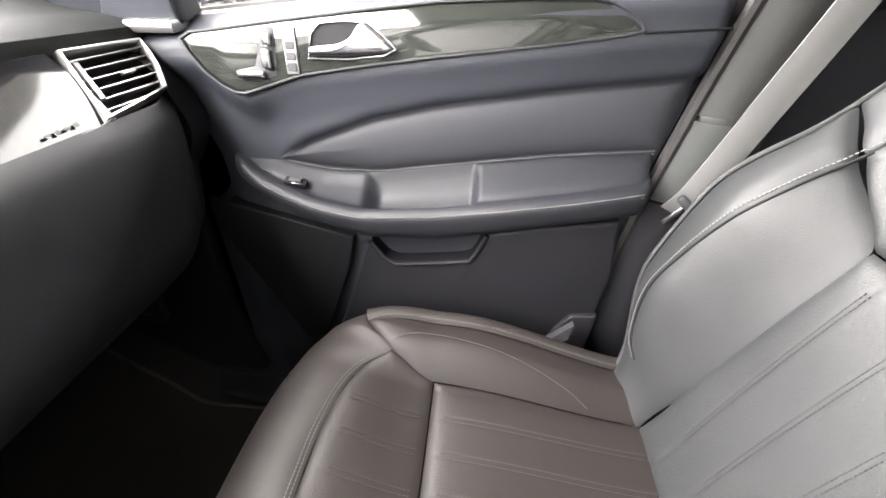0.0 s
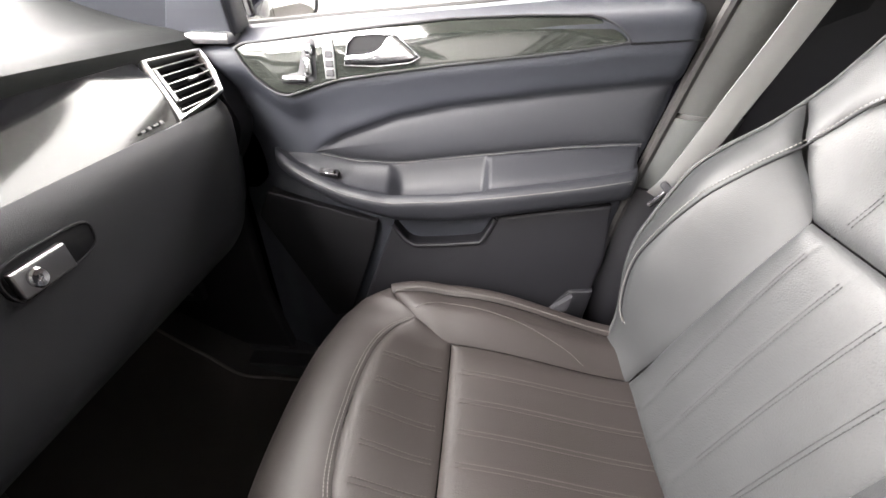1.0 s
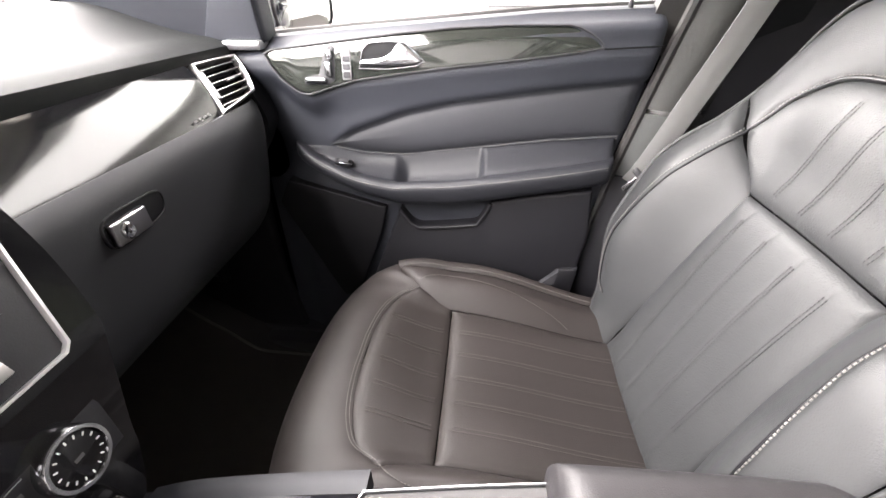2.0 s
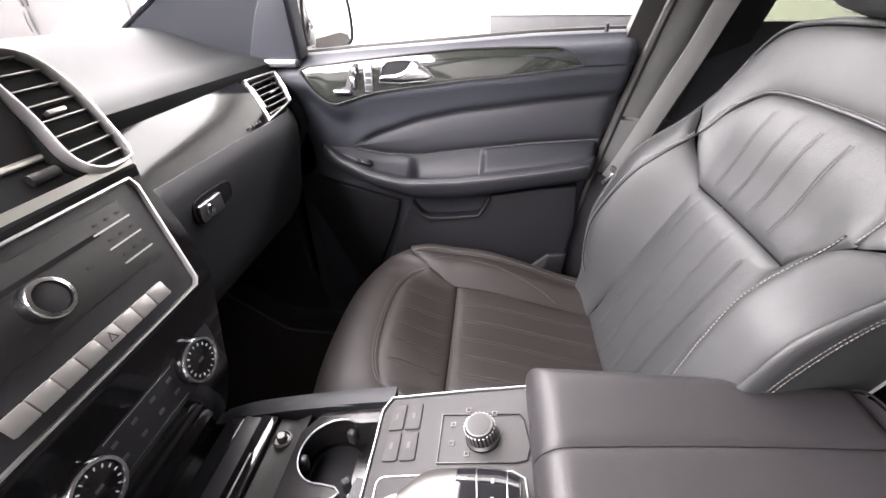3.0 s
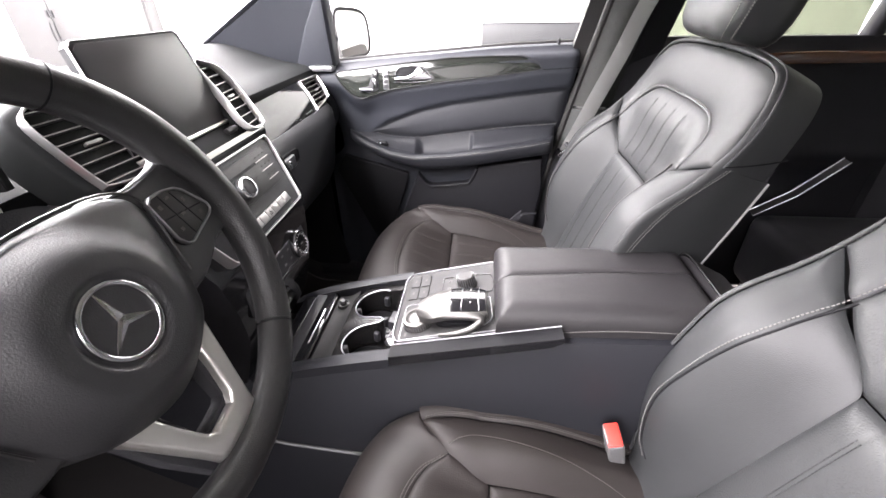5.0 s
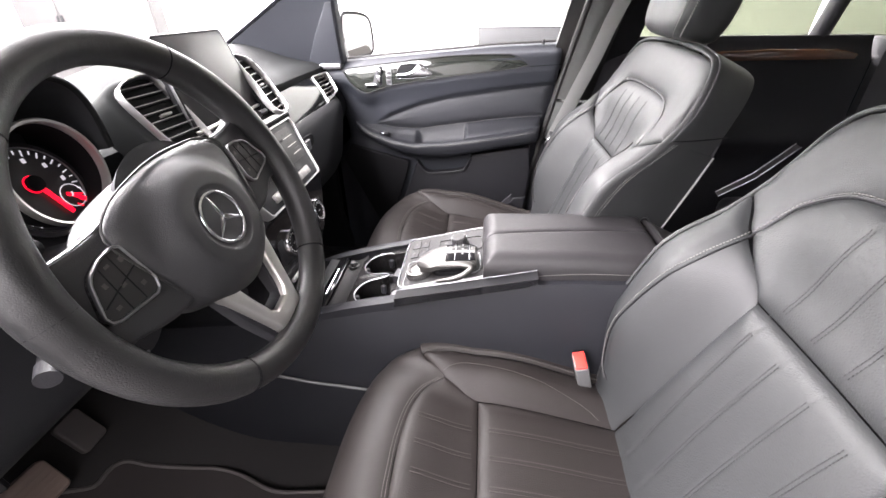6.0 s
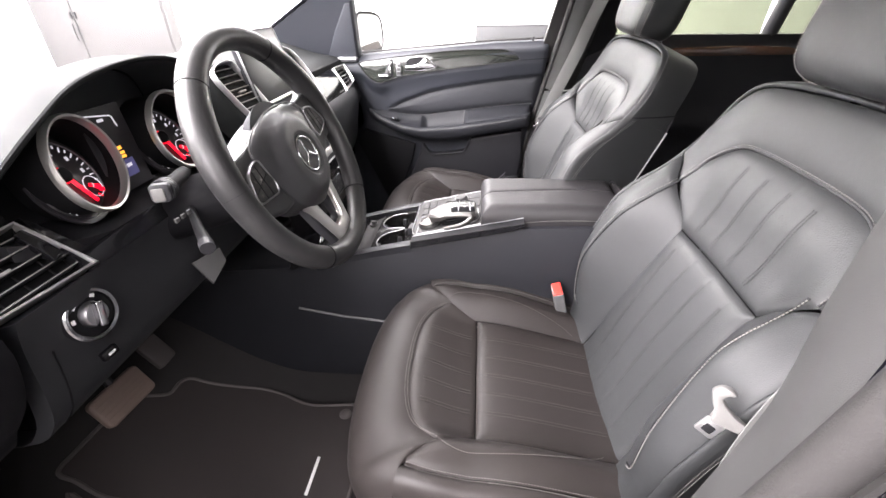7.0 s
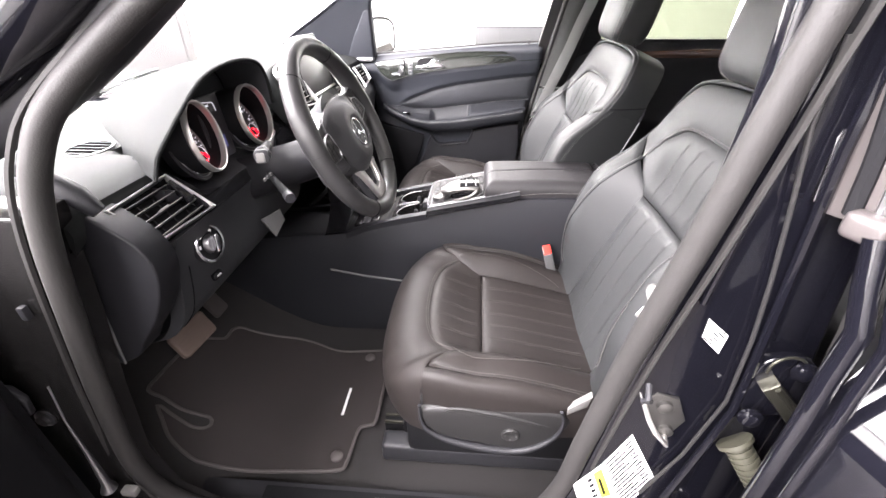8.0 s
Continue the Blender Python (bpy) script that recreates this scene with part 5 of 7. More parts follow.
    for k in range(40):
        part("dial_rib", rbox(0.0270, 0.0282, -0.0008, 0.0008, 0.0015, 0.0095, 0, 1, md @ pose(0, 0, 0, 0, 0, 9 * k)), SATIN, dial)
    part("key_mark", rbox(0.080, 0.090, -0.083, -0.079, 0, 0.0006, 0, 1, t), EDGING, pan)
    # palm rest: a domed shell, silver in front and gloss black behind, on a chrome arm that curls down to the plate

    def palm(u, v):
        w = 1 - 0.42 * max(0.0, 1 - v / 0.28) ** 2 - 0.16 * max(0.0, (v - 0.8) / 0.2) ** 2
        return t @ V(0.053 + 0.070 * (u - 0.5) * w, -0.052 + 0.118 * v, 0.026 + 0.016 * math.sin(math.pi * (0.16 + 0.72 * v)) - 0.010 * abs(2 * u - 1) ** 3.5)
    down = t.to_3x3() @ V(0, 0, -0.010)
    lift = t.to_3x3() @ V(0, 0, 0.0012)
    pr = part("palm_rest", solid(palm, 28, 36, down), PALMSILVER, pan, "silver palm rest with black touch pad")
    part("touch_pad", solid(lambda u, v: palm(0.05 + 0.90 * u, 0.50 + 0.49 * v) + lift, 20, 20, -1.8 * lift), PIANO, pr, "gloss black touch pad")
    part("pad_line", tube([palm(0.06 + 0.88 * k / 12, 0.655 + 0.02 * math.sin(math.pi * k / 12)) + lift for k in range(13)], 0.0006, 5), SATIN, pr, "fine silver line")
    part("pad_line", tube([palm(0.06 + 0.88 * k / 12, 0.90) + lift for k in range(13)], 0.0006, 5), SATIN, pr, "fine silver line")
    for k in range(3):
        part("pad_mark", rbox(-0.0022, 0.0022, -0.0016, 0.0016, 0, 0.0006, 0, 1, Matrix.Translation(palm(0.26 + 0.24 * k, 0.79) + 1.1 * lift) @ t.to_3x3().to_4x4()), BELT_GRIP, pr)
    part("palm_arm", tube(along(line([t @ V(*p) for p in ((0.056, -0.054, 0.026), (0.072, -0.046, 0.026), (0.082, -0.010, 0.028), (0.086, 0.030, 0.026), (0.090, 0.056, 0.019), (0.096, 0.046, 0.010), (0.101, 0.026, 0.005), (0.103, 0.0, 0.004), (0.100, -0.018, 0.003))]), 40), lambda q: 0.0045 + 0.0035 * math.sin(math.pi * q), 14, flat=0.8), PALMSILVER, pr, "chrome arm of the palm rest")
    part("palm_foot", prism(outline([(0.036, -0.020), (0.072, -0.026), (0.082, 0.010), (0.080, 0.050), (0.050, 0.056), (0.034, 0.030)], 40), t @ Matrix.Translation((0, 0, 0.026)), 0.026, 0.003), PIANO, pr)
    # armrest in two halves
    def lid(near, far):
        def f(u, v):
            x = 0.073 + 0.354 * u
            e = min(u, 1 - u) * 0.354
            y0, y1 = near(u), far(u)
            y = y0 + (y1 - y0) * v
            d = min(min(v, 1 - v) * abs(y1 - y0), e)
            edge = min(abs(y - (Y - 0.108)), abs(y - (Y + 0.108)), e)
            rr = 0.030
            drop = rr - math.sqrt(max(0.0, rr * rr - max(0.0, rr - edge) ** 2))
            seam = 0.004 * math.exp(-d / 0.0035)
            return V(x, y, 0.950 - drop - seam + 0.004 * math.sin(math.pi * u))
        return f
    split = lambda u: 0.012 + 0.030 * u
    for near, far in ((lambda u: Y - 0.108, split), (lambda u: split(u) + 0.001, lambda u: Y + 0.108)):
        f = lid(near, far)
        part("armrest_lid", solid(lambda u, v: f(0.5 - 0.5 * math.cos(math.pi * u), 0.5 - 0.5 * math.cos(math.pi * v)), 50, 24, (0, 0, -0.030)), ARMREST_HIDE, root, "black leather armrest lid")
    for yy in (Y - 0.1085, Y + 0.1085):
        part("stitching", stitches(line([(0.11, yy, 0.905), (0.25, yy, 0.922), (0.41, yy, 0.924)]), size=0.0009), THREAD, root, "row of pale grey thread stitches")
    part("armrest_base", rbox(0.085, 0.425, Y - 0.112, Y + 0.112, 0.872, 0.905, 0.008), SOFT, root)
    part("armrest_end", solid(lambda u, v: V(0.43 + 0.07 * u, Y - 0.108 + 0.216 * v, 0.949 - 0.035 * u - 0.02 * (2 * v - 1) ** 6), 8, 16, (0, 0, -0.10)), ARMREST_HIDE, root)
    part("end_trim", tube([V(0.4285, Y - 0.106 + 0.212 * k / 20, 0.9545 - 0.020 * abs(2 * k / 20 - 1) ** 7) for k in range(21)], 0.0013, 6), PALM, root, "thin silver trim line")
    # cup tray: one opening for two cups, with a chrome rim
    def deck(x, y, d=0.0):
        return V(x, y, 0.832 + 0.21 * (x + 0.16) - d)
    cups = ((-0.162, Y + 0.043), (-0.160, Y - 0.064))
    rim = [(-0.110, Y + 0.080)] + [(cups[0][0] + 0.043 * math.cos(radians(q)), cups[0][1] + 0.043 * math.sin(radians(q))) for q in range(60, 271, 10)]
    n1 = len(rim)
    rim += [(-0.143, Y - 0.004), (-0.136, Y - 0.0105), (-0.143, Y - 0.017)] + [(cups[1][0] + 0.043 * math.cos(radians(q)), cups[1][1] + 0.043 * math.sin(radians(q))) for q in range(90, 301, 10)] + [(-0.110, Y - 0.101)]
    n2 = len(rim)
    rim += [(-0.104, Y - 0.100 + 0.180 * k / 8) for k in range(9)]
    N = len(rim)

    def edge(i):
        x, y = rim[i]
        if i >= n2:
            return -0.098, y
        if y > cups[0][1] and i < n1 and x > cups[0][0] - 0.03:
            return x, Y + 0.106
        if y < cups[1][1] and x > cups[1][0] - 0.03:
            return x, Y - 0.114
        return -0.216, y
    vs = [deck(*edge(i), 0.002) for i in range(N)] + [deck(x, y) for x, y in rim] + [deck(x, y, 0.058) for x, y in rim]
    fs = [(j * N + i, j * N + (i + 1) % N, (j + 1) * N + (i + 1) % N, (j + 1) * N + i) for j in range(2) for i in range(N)] + [tuple(2 * N + i for i in range(N))]
    cup = part("cup_tray", (vs, fs), GLOSSDARK, root, "dark tray with two round cup holders")
    part("cup_rim", tube([deck(x, y, -0.001) for x, y in rim[1:-10]], 0.0012, 8), SATIN, cup, "chrome rim")
    for cx, cy in cups:
        part("cup_floor", revolve([(0.040, 0.0), (0.040, 0.004), (0.037, 0.004), (0.035, 0.002)], Matrix.Translation(deck(cx, cy, 0.056)), 36), DARK, cup)
        for q in (70, 190, 310):
            part("gripper", rbox(0.033, 0.043, -0.0055, 0.0055, -0.034, -0.012, 0.0035, 3, Matrix.Translation(deck(cx, cy)) @ pose(0, 0, 0, 0, 0, q)), HARD, cup)
    part("coin", revolve([(0.016, 0), (0.016, 0.002), (0.014, 0.0025)], Matrix.Translation((-0.122, Y - 0.012, 0.784)) @ pose(0, 0, 0, 0, -12, 0), 30), SATIN, root, "round silver badge in the cup tray")
    part("cup_divider", prism([(-0.02, -0.016), (0.0, -0.02), (0.02, -0.016), (0.015, 0.016), (-0.015, 0.016)], Matrix.Translation((-0.104, Y - 0.012, 0.848)), 0.02, 0.003), HARD, root)
    # roller lid, lighter socket in front
    for k in range(3):
        part("lid_strip", rbox(-0.338 + 0.0265 * k, -0.314 + 0.0265 * k, Y - 0.100, Y + 0.100, 0.787 + 0.006 * k, 0.797 + 0.006 * k, 0.003), PIANO if k != 1 else HARD, root)
    part("lid_trim", tube([(-0.272, Y - 0.06, 0.812), (-0.272, Y + 0.04, 0.812)], 0.002, 6), CHROME, root, "thin chrome line")
    ls = part("lighter_plate", solid(lambda u, v: V(-0.258 + 0.046 * u, Y - 0.1 + 0.2 * v, 0.802 + 0.016 * u - 0.006 * math.sin(math.pi * u)), 8, 8, (0, 0, -0.006)), PANELGREY, root, "grey lighter plate")
    mc = Matrix.Translation((-0.242, Y + 0.066, 0.806))
    part("lighter", revolve([(0.013, -0.004), (0.013, 0.003), (0.0105, 0.004), (0.0095, 0.001), (0.0065, 0.001), (0.0065, 0.009), (0.005, 0.011)], mc, 30), PALM, ls, "chrome lighter plug")
    return root


console()


# ---- passenger door ----
def door():
    root = thing("front_door", (0, 0.80, 0.45), "closed black front door with armrest, wood strip and chrome handle", "car door")
    tb = curve_of([(-0.50, 1.15), (-0.41, 1.143), (-0.368, 1.103), (-0.34, 1.092), (-0.247, 1.118), (-0.059, 1.142), (0.116, 1.16), (0.21, 1.173), (0.33, 1.178)])
    it = curve_of([(-0.5, 0.97), (-0.326, 0.983), (-0.262, 1.017), (-0.156, 1.055), (-0.058, 1.076), (0.125, 1.102), (0.33, 1.125)])
    ib = curve_of([(-0.5, 0.985), (-0.326, 0.981), (-0.247, 0.967), (-0.162, 0.964), (-0.057, 0.978), (0.14, 1.003), (0.33, 1.018)])
    rear = curve_of([(0.40, 0.20), (0.66, 0.229), (0.822, 0.256), (0.987, 0.289), (1.074, 0.310), (1.225, 0.322), (1.4, 0.322)])
    top = curve_of([(-0.50, 1.180), (-0.272, 1.200), (-0.059, 1.216), (0.105, 1.229), (0.33, 1.238)])
    part("door_shell", rbox(-0.66, 0.34, 0.79, 0.93, 0.38, 1.17, 0.03, 3), PAINT, root)

    def face(x, z):
        y = 0.757 + 0.045 * smooth01(0.03, 0.0, top(x) - z)
        sh = tb(x) - 0.010
        y += 0.008 * smooth01(0.004, 0.060, sh - z) + 0.016 * smooth01(-0.008, 0.012, it(x) - z) * smooth01(-0.34, -0.27, x) + 0.016 * smooth01(0.004, 0.050, sh - z) * (1 - smooth01(-0.34, -0.27, x)) - 0.004 * math.exp(-((z - sh) / 0.012) ** 2)
        y -= 0.014 * smooth01(0.0, 0.05, 0.93 - z)
        y += 0.02 * smooth01(-0.40, -0.47, x) * smooth01(1.1, 0.95, z)
        return y

    def skin(u, v):
        z0 = 0.42 + (1.24 - 0.42) * v
        x = -0.485 + (rear(z0) - 0.004 + 0.485) * u
        z = 0.42 + (top(x) - 0.42) * v
        e = (1 - u) * 0.8
        return V(x, face(x, z) + 0.012 * math.exp(-e / 0.006), z)
    part("door_trim", solid(skin, 90, 100, (0, 0.02, 0)), SOFT_LIGHT, root, "dark grey soft door trim")
    part("window_sill", solid(lambda u, v: V(-0.50 + 0.83 * u, 0.800 + 0.05 * v, top(-0.50 + 0.83 * u) - 0.002 + 0.006 * math.sin(math.pi * v)), 30, 6, (0, 0, -0.02)), SOFT_LIGHT, root)
    part("window_seal", tube([V(-0.50 + 0.83 * k / 20, 0.846, top(-0.50 + 0.83 * k / 20) + 0.004) for k in range(21)], 0.006, 8), RUBBER, root)
    # padded insert
    A = line([(-0.322, 0, 0.981)] + [(x, 0, it(x) - 0.002) for x in (-0.30, -0.262, -0.21, -0.156, -0.1, -0.03, 0.05, 0.125, 0.2, 0.296)])
    B = line([(-0.322, 0, 0.979)] + [(x, 0, ib(x) + 0.002) for x in (-0.30, -0.262, -0.21, -0.156, -0.1, -0.03, 0.05, 0.125, 0.2, 0.280)])

    def pad(u, v):
        p = A(u).lerp(B(u), v)
        w = abs(A(u).z - B(u).z)
        d = min(min(v, 1 - v) * w, u * 0.3, (1 - u) * 0.62)
        return V(p.x, face(p.x, p.z) - 0.003 - 0.010 * (1 - math.exp(-d / 0.014)), p.z)
    part("door_pad", grid(pad, 70, 30), DOOR_LEATHER, root, "padded black door insert", sharp=70)
    for off in (-0.004, 0.004):
        part("stitching", stitches(line([V(x, face(x, ib(x)) - 0.004, ib(x) - 0.004 + off * 0.6) for x in (-0.31, -0.25, -0.2, -0.15, -0.1, -0.03, 0.05, 0.125, 0.2, 0.276)]), size=0.0008), THREAD, root, "row of pale grey thread stitches")
    # armrest
    ae = curve_of([(-0.40, 0.984), (-0.376, 0.978), (-0.334, 0.959), (-0.255, 0.934), (-0.174, 0.923), (-0.053, 0.931), (0.138, 0.958), (0.27, 0.980)])
    ab = curve_of([(-0.40, 0.962), (-0.382, 0.947), (-0.264, 0.900), (-0.158, 0.877), (-0.052, 0.880), (0.147, 0.913), (0.27, 0.932)])
    ay = curve_of([(-0.40, 0.752), (-0.36, 0.728), (-0.30, 0.708), (-0.22, 0.694), (-0.15, 0.690), (0.05, 0.690), (0.2, 0.697), (0.27, 0.705)])
    X0, X1 = -0.398, 0.268

    def rows(pts):
        P = [Vector(p) for p in pts]
        n = len(P) - 1

        def at(v):
            i = min(n - 1, int(v * n))
            t = v * n - i
            p0, p1, p2, p3 = P[max(0, i - 1)], P[i], P[i + 1], P[min(n, i + 2)]
            return 0.5 * (2 * p1 + (p2 - p0) * t + (2 * p0 - 5 * p1 + 4 * p2 - p3) * t * t + (3 * p1 - p0 - 3 * p2 + p3) * t ** 3)
        return at

    def arm_section(x):
        zb, ze, zc, ye = ib(x) - 0.002, ae(x), ab(x), ay(x)
        r = 0.62 * smooth01(-0.182, -0.150, x) * smooth01(0.006, 0.000, x)
        pd = smooth01(0.006, 0.013, x)
        return rows([(0.777, 0, zb - 0.002), (0.770, 0, zb - 0.006 - 0.030 * r + 0.004 * pd), (0.755, 0, zb * 0.6 + ze * 0.4 - 0.006 - 0.040 * r + 0.012 * pd), (ye + 0.034, 0, ze + 0.002 - 0.034 * r + 0.012 * pd), (ye + 0.024, 0, ze + 0.003 - 0.006 * r + 0.002 * pd),
                     (ye + 0.016, 0, ze + 0.004), (ye + 0.006, 0, ze), (ye + 0.001, 0, ze - 0.010), (ye + 0.004, 0, (ze + zc) / 2 - 0.006), (ye + 0.011, 0, zc + 0.006), (ye + 0.024, 0, zc), (0.777, 0, zc - 0.004)])
    secs = [arm_section(X0 + (X1 - X0) * k / 180) for k in range(181)]

    def arm(u, v):
        k = min(179, max(0, int(u * 180)))
        p = secs[k](v).lerp(secs[k + 1](v), min(1, max(0, u * 180 - k)))
        e = min(u, 1 - u) * 0.66
        y = p.x + (0.777 - p.x) * math.exp(-max(0, e) / 0.006) * 0.6
        return V(X0 + (X1 - X0) * u, y, p.z)
    part("armrest", grid(arm, 180, 60), ARMREST, root, "soft door armrest with pull recess", sharp=75)
    for off in (0.0, 0.005):
        part("stitching", stitches(line([V(x, ay(x) + 0.0025, ae(x) - 0.004 - off) for x in [-0.37 + 0.62 * k / 16 for k in range(17)]]), size=0.0008), THREAD, root, "row of pale grey thread stitches")
    # lower part with the map pocket
    mf = facing((0, 0.737, 0), (0, -1, 0))
    part("map_pocket", prism(outline([(-0.172, 0.850), (-0.150, 0.818), (-0.130, 0.806), (-0.06, 0.812), (0.0, 0.820), (0.012, 0.838), (0.030, 0.874), (0.13, 0.893), (0.238, 0.908), (0.248, 0.80), (0.222, 0.62), (0.20, 0.50), (-0.24, 0.50), (-0.27, 0.60), (-0.20, 0.78)], 0, True, False), mf, 0.03, 0.007, 3), HARD_DARK, root, "dark hard plastic map pocket")
    part("pocket_lip", tube([V(x, 0.735, z) for x, z in ((-0.172, 0.849), (-0.150, 0.817), (-0.130, 0.805), (-0.06, 0.811), (0.0, 0.819), (0.012, 0.837), (0.028, 0.872))], 0.005, 8), HARD_DARK, root)
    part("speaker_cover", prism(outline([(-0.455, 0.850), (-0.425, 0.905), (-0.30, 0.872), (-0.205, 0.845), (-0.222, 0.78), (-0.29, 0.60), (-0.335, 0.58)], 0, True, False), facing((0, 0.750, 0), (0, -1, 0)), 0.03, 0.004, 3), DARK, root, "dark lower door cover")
    part("corner_cover", prism(outline([(0.13, 0.60), (0.165, 0.675), (0.19, 0.712), (0.238, 0.716), (0.225, 0.60)], 0, True, False), facing((0, 0.728, 0), (0, -1, 0)), 0.03, 0.005, 3), HARD_DARK, root)
    # wood strip with its rim
    mt = facing((0, 0.752, 1.155), (0, -1, 0.13)) @ Matrix.Translation((0, -1.155, 0))
    tr = outline([(-0.418, 1.163), (-0.408, 1.143), (-0.390, 1.120), (-0.368, 1.103), (-0.352, 1.095), (-0.335, 1.093), (-0.29, 1.106), (-0.247, 1.118), (-0.16, 1.130), (-0.059, 1.142), (0.03, 1.151), (0.116, 1.160), (0.18, 1.168), (0.210, 1.174), (0.205, 1.184), (0.188, 1.196), (0.165, 1.206), (0.145, 1.210), (0.05, 1.210), (-0.059, 1.206), (-0.17, 1.196), (-0.274, 1.185), (-0.36, 1.175), (-0.40, 1.171)], 0, True, False)
    strip = part("wood_strip", prism(tr, mt, 0.012, 0.004, 3), WOOD, root, "glossy dark wood veneer strip")
    part("strip_rim", frame_ring([(0.0 + (a + 0.10) * 1.012 - 0.10, 1.155 + (b - 1.155) * 1.07) for a, b in tr], mt, 0.0035, 0.0016, 0.012), HARD, strip)
    part("sill_joint", tube([V(0.212, 0.7535, 1.1745), V(0.26, 0.754, 1.177), V(0.318, 0.757, 1.180)], 0.0016, 6), DARK, root)
    # inner handle
    cup = outline([(-0.236, 1.138), (-0.228, 1.172), (-0.215, 1.184), (-0.18, 1.187), (-0.146, 1.185), (-0.125, 1.168), (-0.108, 1.152), (-0.125, 1.143), (-0.18, 1.137)], 0, True, False)
    # a flat plate again: dark colour in place of a shaded bowl
    hb = part("handle_bowl", prism(cup, mt @ Matrix.Translation((0, 0, 0.001)), 0.006, 0.0008), DARK, root)
    part("bowl_rim", frame_ring(cup, mt, 0.003, 0.004, 0.004), CHROME, hb, "chrome rim")
    part("lever", prism(outline([(-0.228, 1.144), (-0.18, 1.143), (-0.128, 1.147), (-0.114, 1.153), (-0.128, 1.166), (-0.148, 1.181), (-0.160, 1.180), (-0.172, 1.166), (-0.190, 1.158), (-0.225, 1.154)], 60), mt @ Matrix.Translation((0, 0, 0.012)), 0.008, 0.0035, 3), CHROME, hb, "chrome door lever")
    # seat adjuster keys and memory keys
    ms = mt @ Matrix.Translation((0, 0, 0.001))
    ks = part("seat_switch", prism(outline([(-0.345, 1.110), (-0.345, 1.122), (-0.315, 1.128), (-0.300, 1.170), (-0.288, 1.180), (-0.280, 1.176), (-0.284, 1.118), (-0.30, 1.108)], 0, True, False), ms, 0.004, 0.001), HARD, root)
    part("switch_key", rbox(-0.340, -0.300, 1.112, 1.122, -0.002, 0.010, 0.003, 3, mt), CHROME, ks, "chrome seat-shaped key")
    part("switch_key", rbox(-0.300, -0.288, 1.124, 1.150, -0.002, 0.010, 0.003, 3, mt), CHROME, ks, "chrome seat-shaped key")
    part("switch_key", rbox(-0.296, -0.284, 1.154, 1.170, -0.002, 0.010, 0.003, 3, mt), CHROME, ks, "chrome seat-shaped key")
    mk = part("memory_panel", rbox(-0.268, -0.250, 1.118, 1.178, -0.002, 0.004, 0.002, 2, mt), SATIN, root, "silver memory key strip")
    for k in range(4):
        part("memory_key", rbox(-0.266, -0.252, 1.122 + 0.014 * k, 1.133 + 0.014 * k, 0.003, 0.0055, 0.001, 1, mt), HARD if k != 3 else SATIN, mk)
    # window switch
    mw = facing((-0.286, 0.737, 0.962), (0.15, -0.45, 0.88), (1, 0, 0.0))
    ws = part("window_switch", prism(rrect(0.016, 0.036, 0.004), mw @ Matrix.Translation((0, 0, -0.0070)), 0.008, 0.001), DARK, root)
    part("switch_lip", rbox(-0.004, 0.004, -0.010, 0.010, -0.008, -0.0025, 0.0008, 2, mw), HARD, ws)
    part("switch_edge", rbox(0.0058, 0.0082, -0.018, 0.018, -0.008, -0.0025, 0.001, 1, mw), CHROME, ws, "chrome edge")
    part("lock_pin", tube([(0.259, 0.812, 1.232), (0.259, 0.812, 1.248), (0.259, 0.812, 1.252)], lambda t: 0.0048 - 0.001 * t, 12), HARD, root)
    # pane and frame
    pane = part("window_pane", solid(lambda u, v: V(-0.42 + 0.75 * u, 0.845 - 0.12 * v * v, 1.20 + 0.42 * v), 10, 10, (0, 0.004, 0)), GLASS, root, "clear side window pane")
    pane.visible_shadow = False
    part("window_frame", tube([(0.335, 0.835, 1.20), (0.36, 0.81, 1.40), (0.40, 0.73, 1.62)], 0.022, 10), BODYGREY, root, "grey window frame")
    part("window_frame", tube([(-0.20, 0.74, 1.61), (0.1, 0.72, 1.635), (0.40, 0.72, 1.63)], 0.022, 10), HARD, root)
    return root


door()


def door_mirror():
    root = thing("door_mirror", (-0.46, 0.98, 1.16), "black outside mirror with a light rim", "mirror")
    o = outline([(-0.085, -0.060), (-0.082, 0.070), (-0.02, 0.085), (0.055, 0.070), (0.082, 0.03), (0.078, -0.060), (0.0, -0.072)], 60)
    m = facing((-0.415, 0.985, 1.252), (0.886, -0.46, 0.0))
    part("housing", prism(o, m, 0.07, 0.012, 3), PAINT, root)
    part("rim", frame_ring(o, m, 0.010, 0.004, 0.01), HARD, root, "matt black rim")
    part("mirror_glass", prism([(a * 0.92, b * 0.92) for a, b in o], m @ Matrix.Translation((0, 0, 0.002)), 0.004, 0.001), MIRROR, root, "mirror glass")
    part("arm", rbox(-0.50, -0.44, 0.86, 0.96, 1.165, 1.20, 0.01, 2), PAINT, root)


door_mirror()


# ---- pillars, glass and shut faces ----
def slab(poly, at, normal, depth, r=0.008, up=(0, 0, 1)):
    return prism(poly, facing(at, normal, up), depth, r, 3)


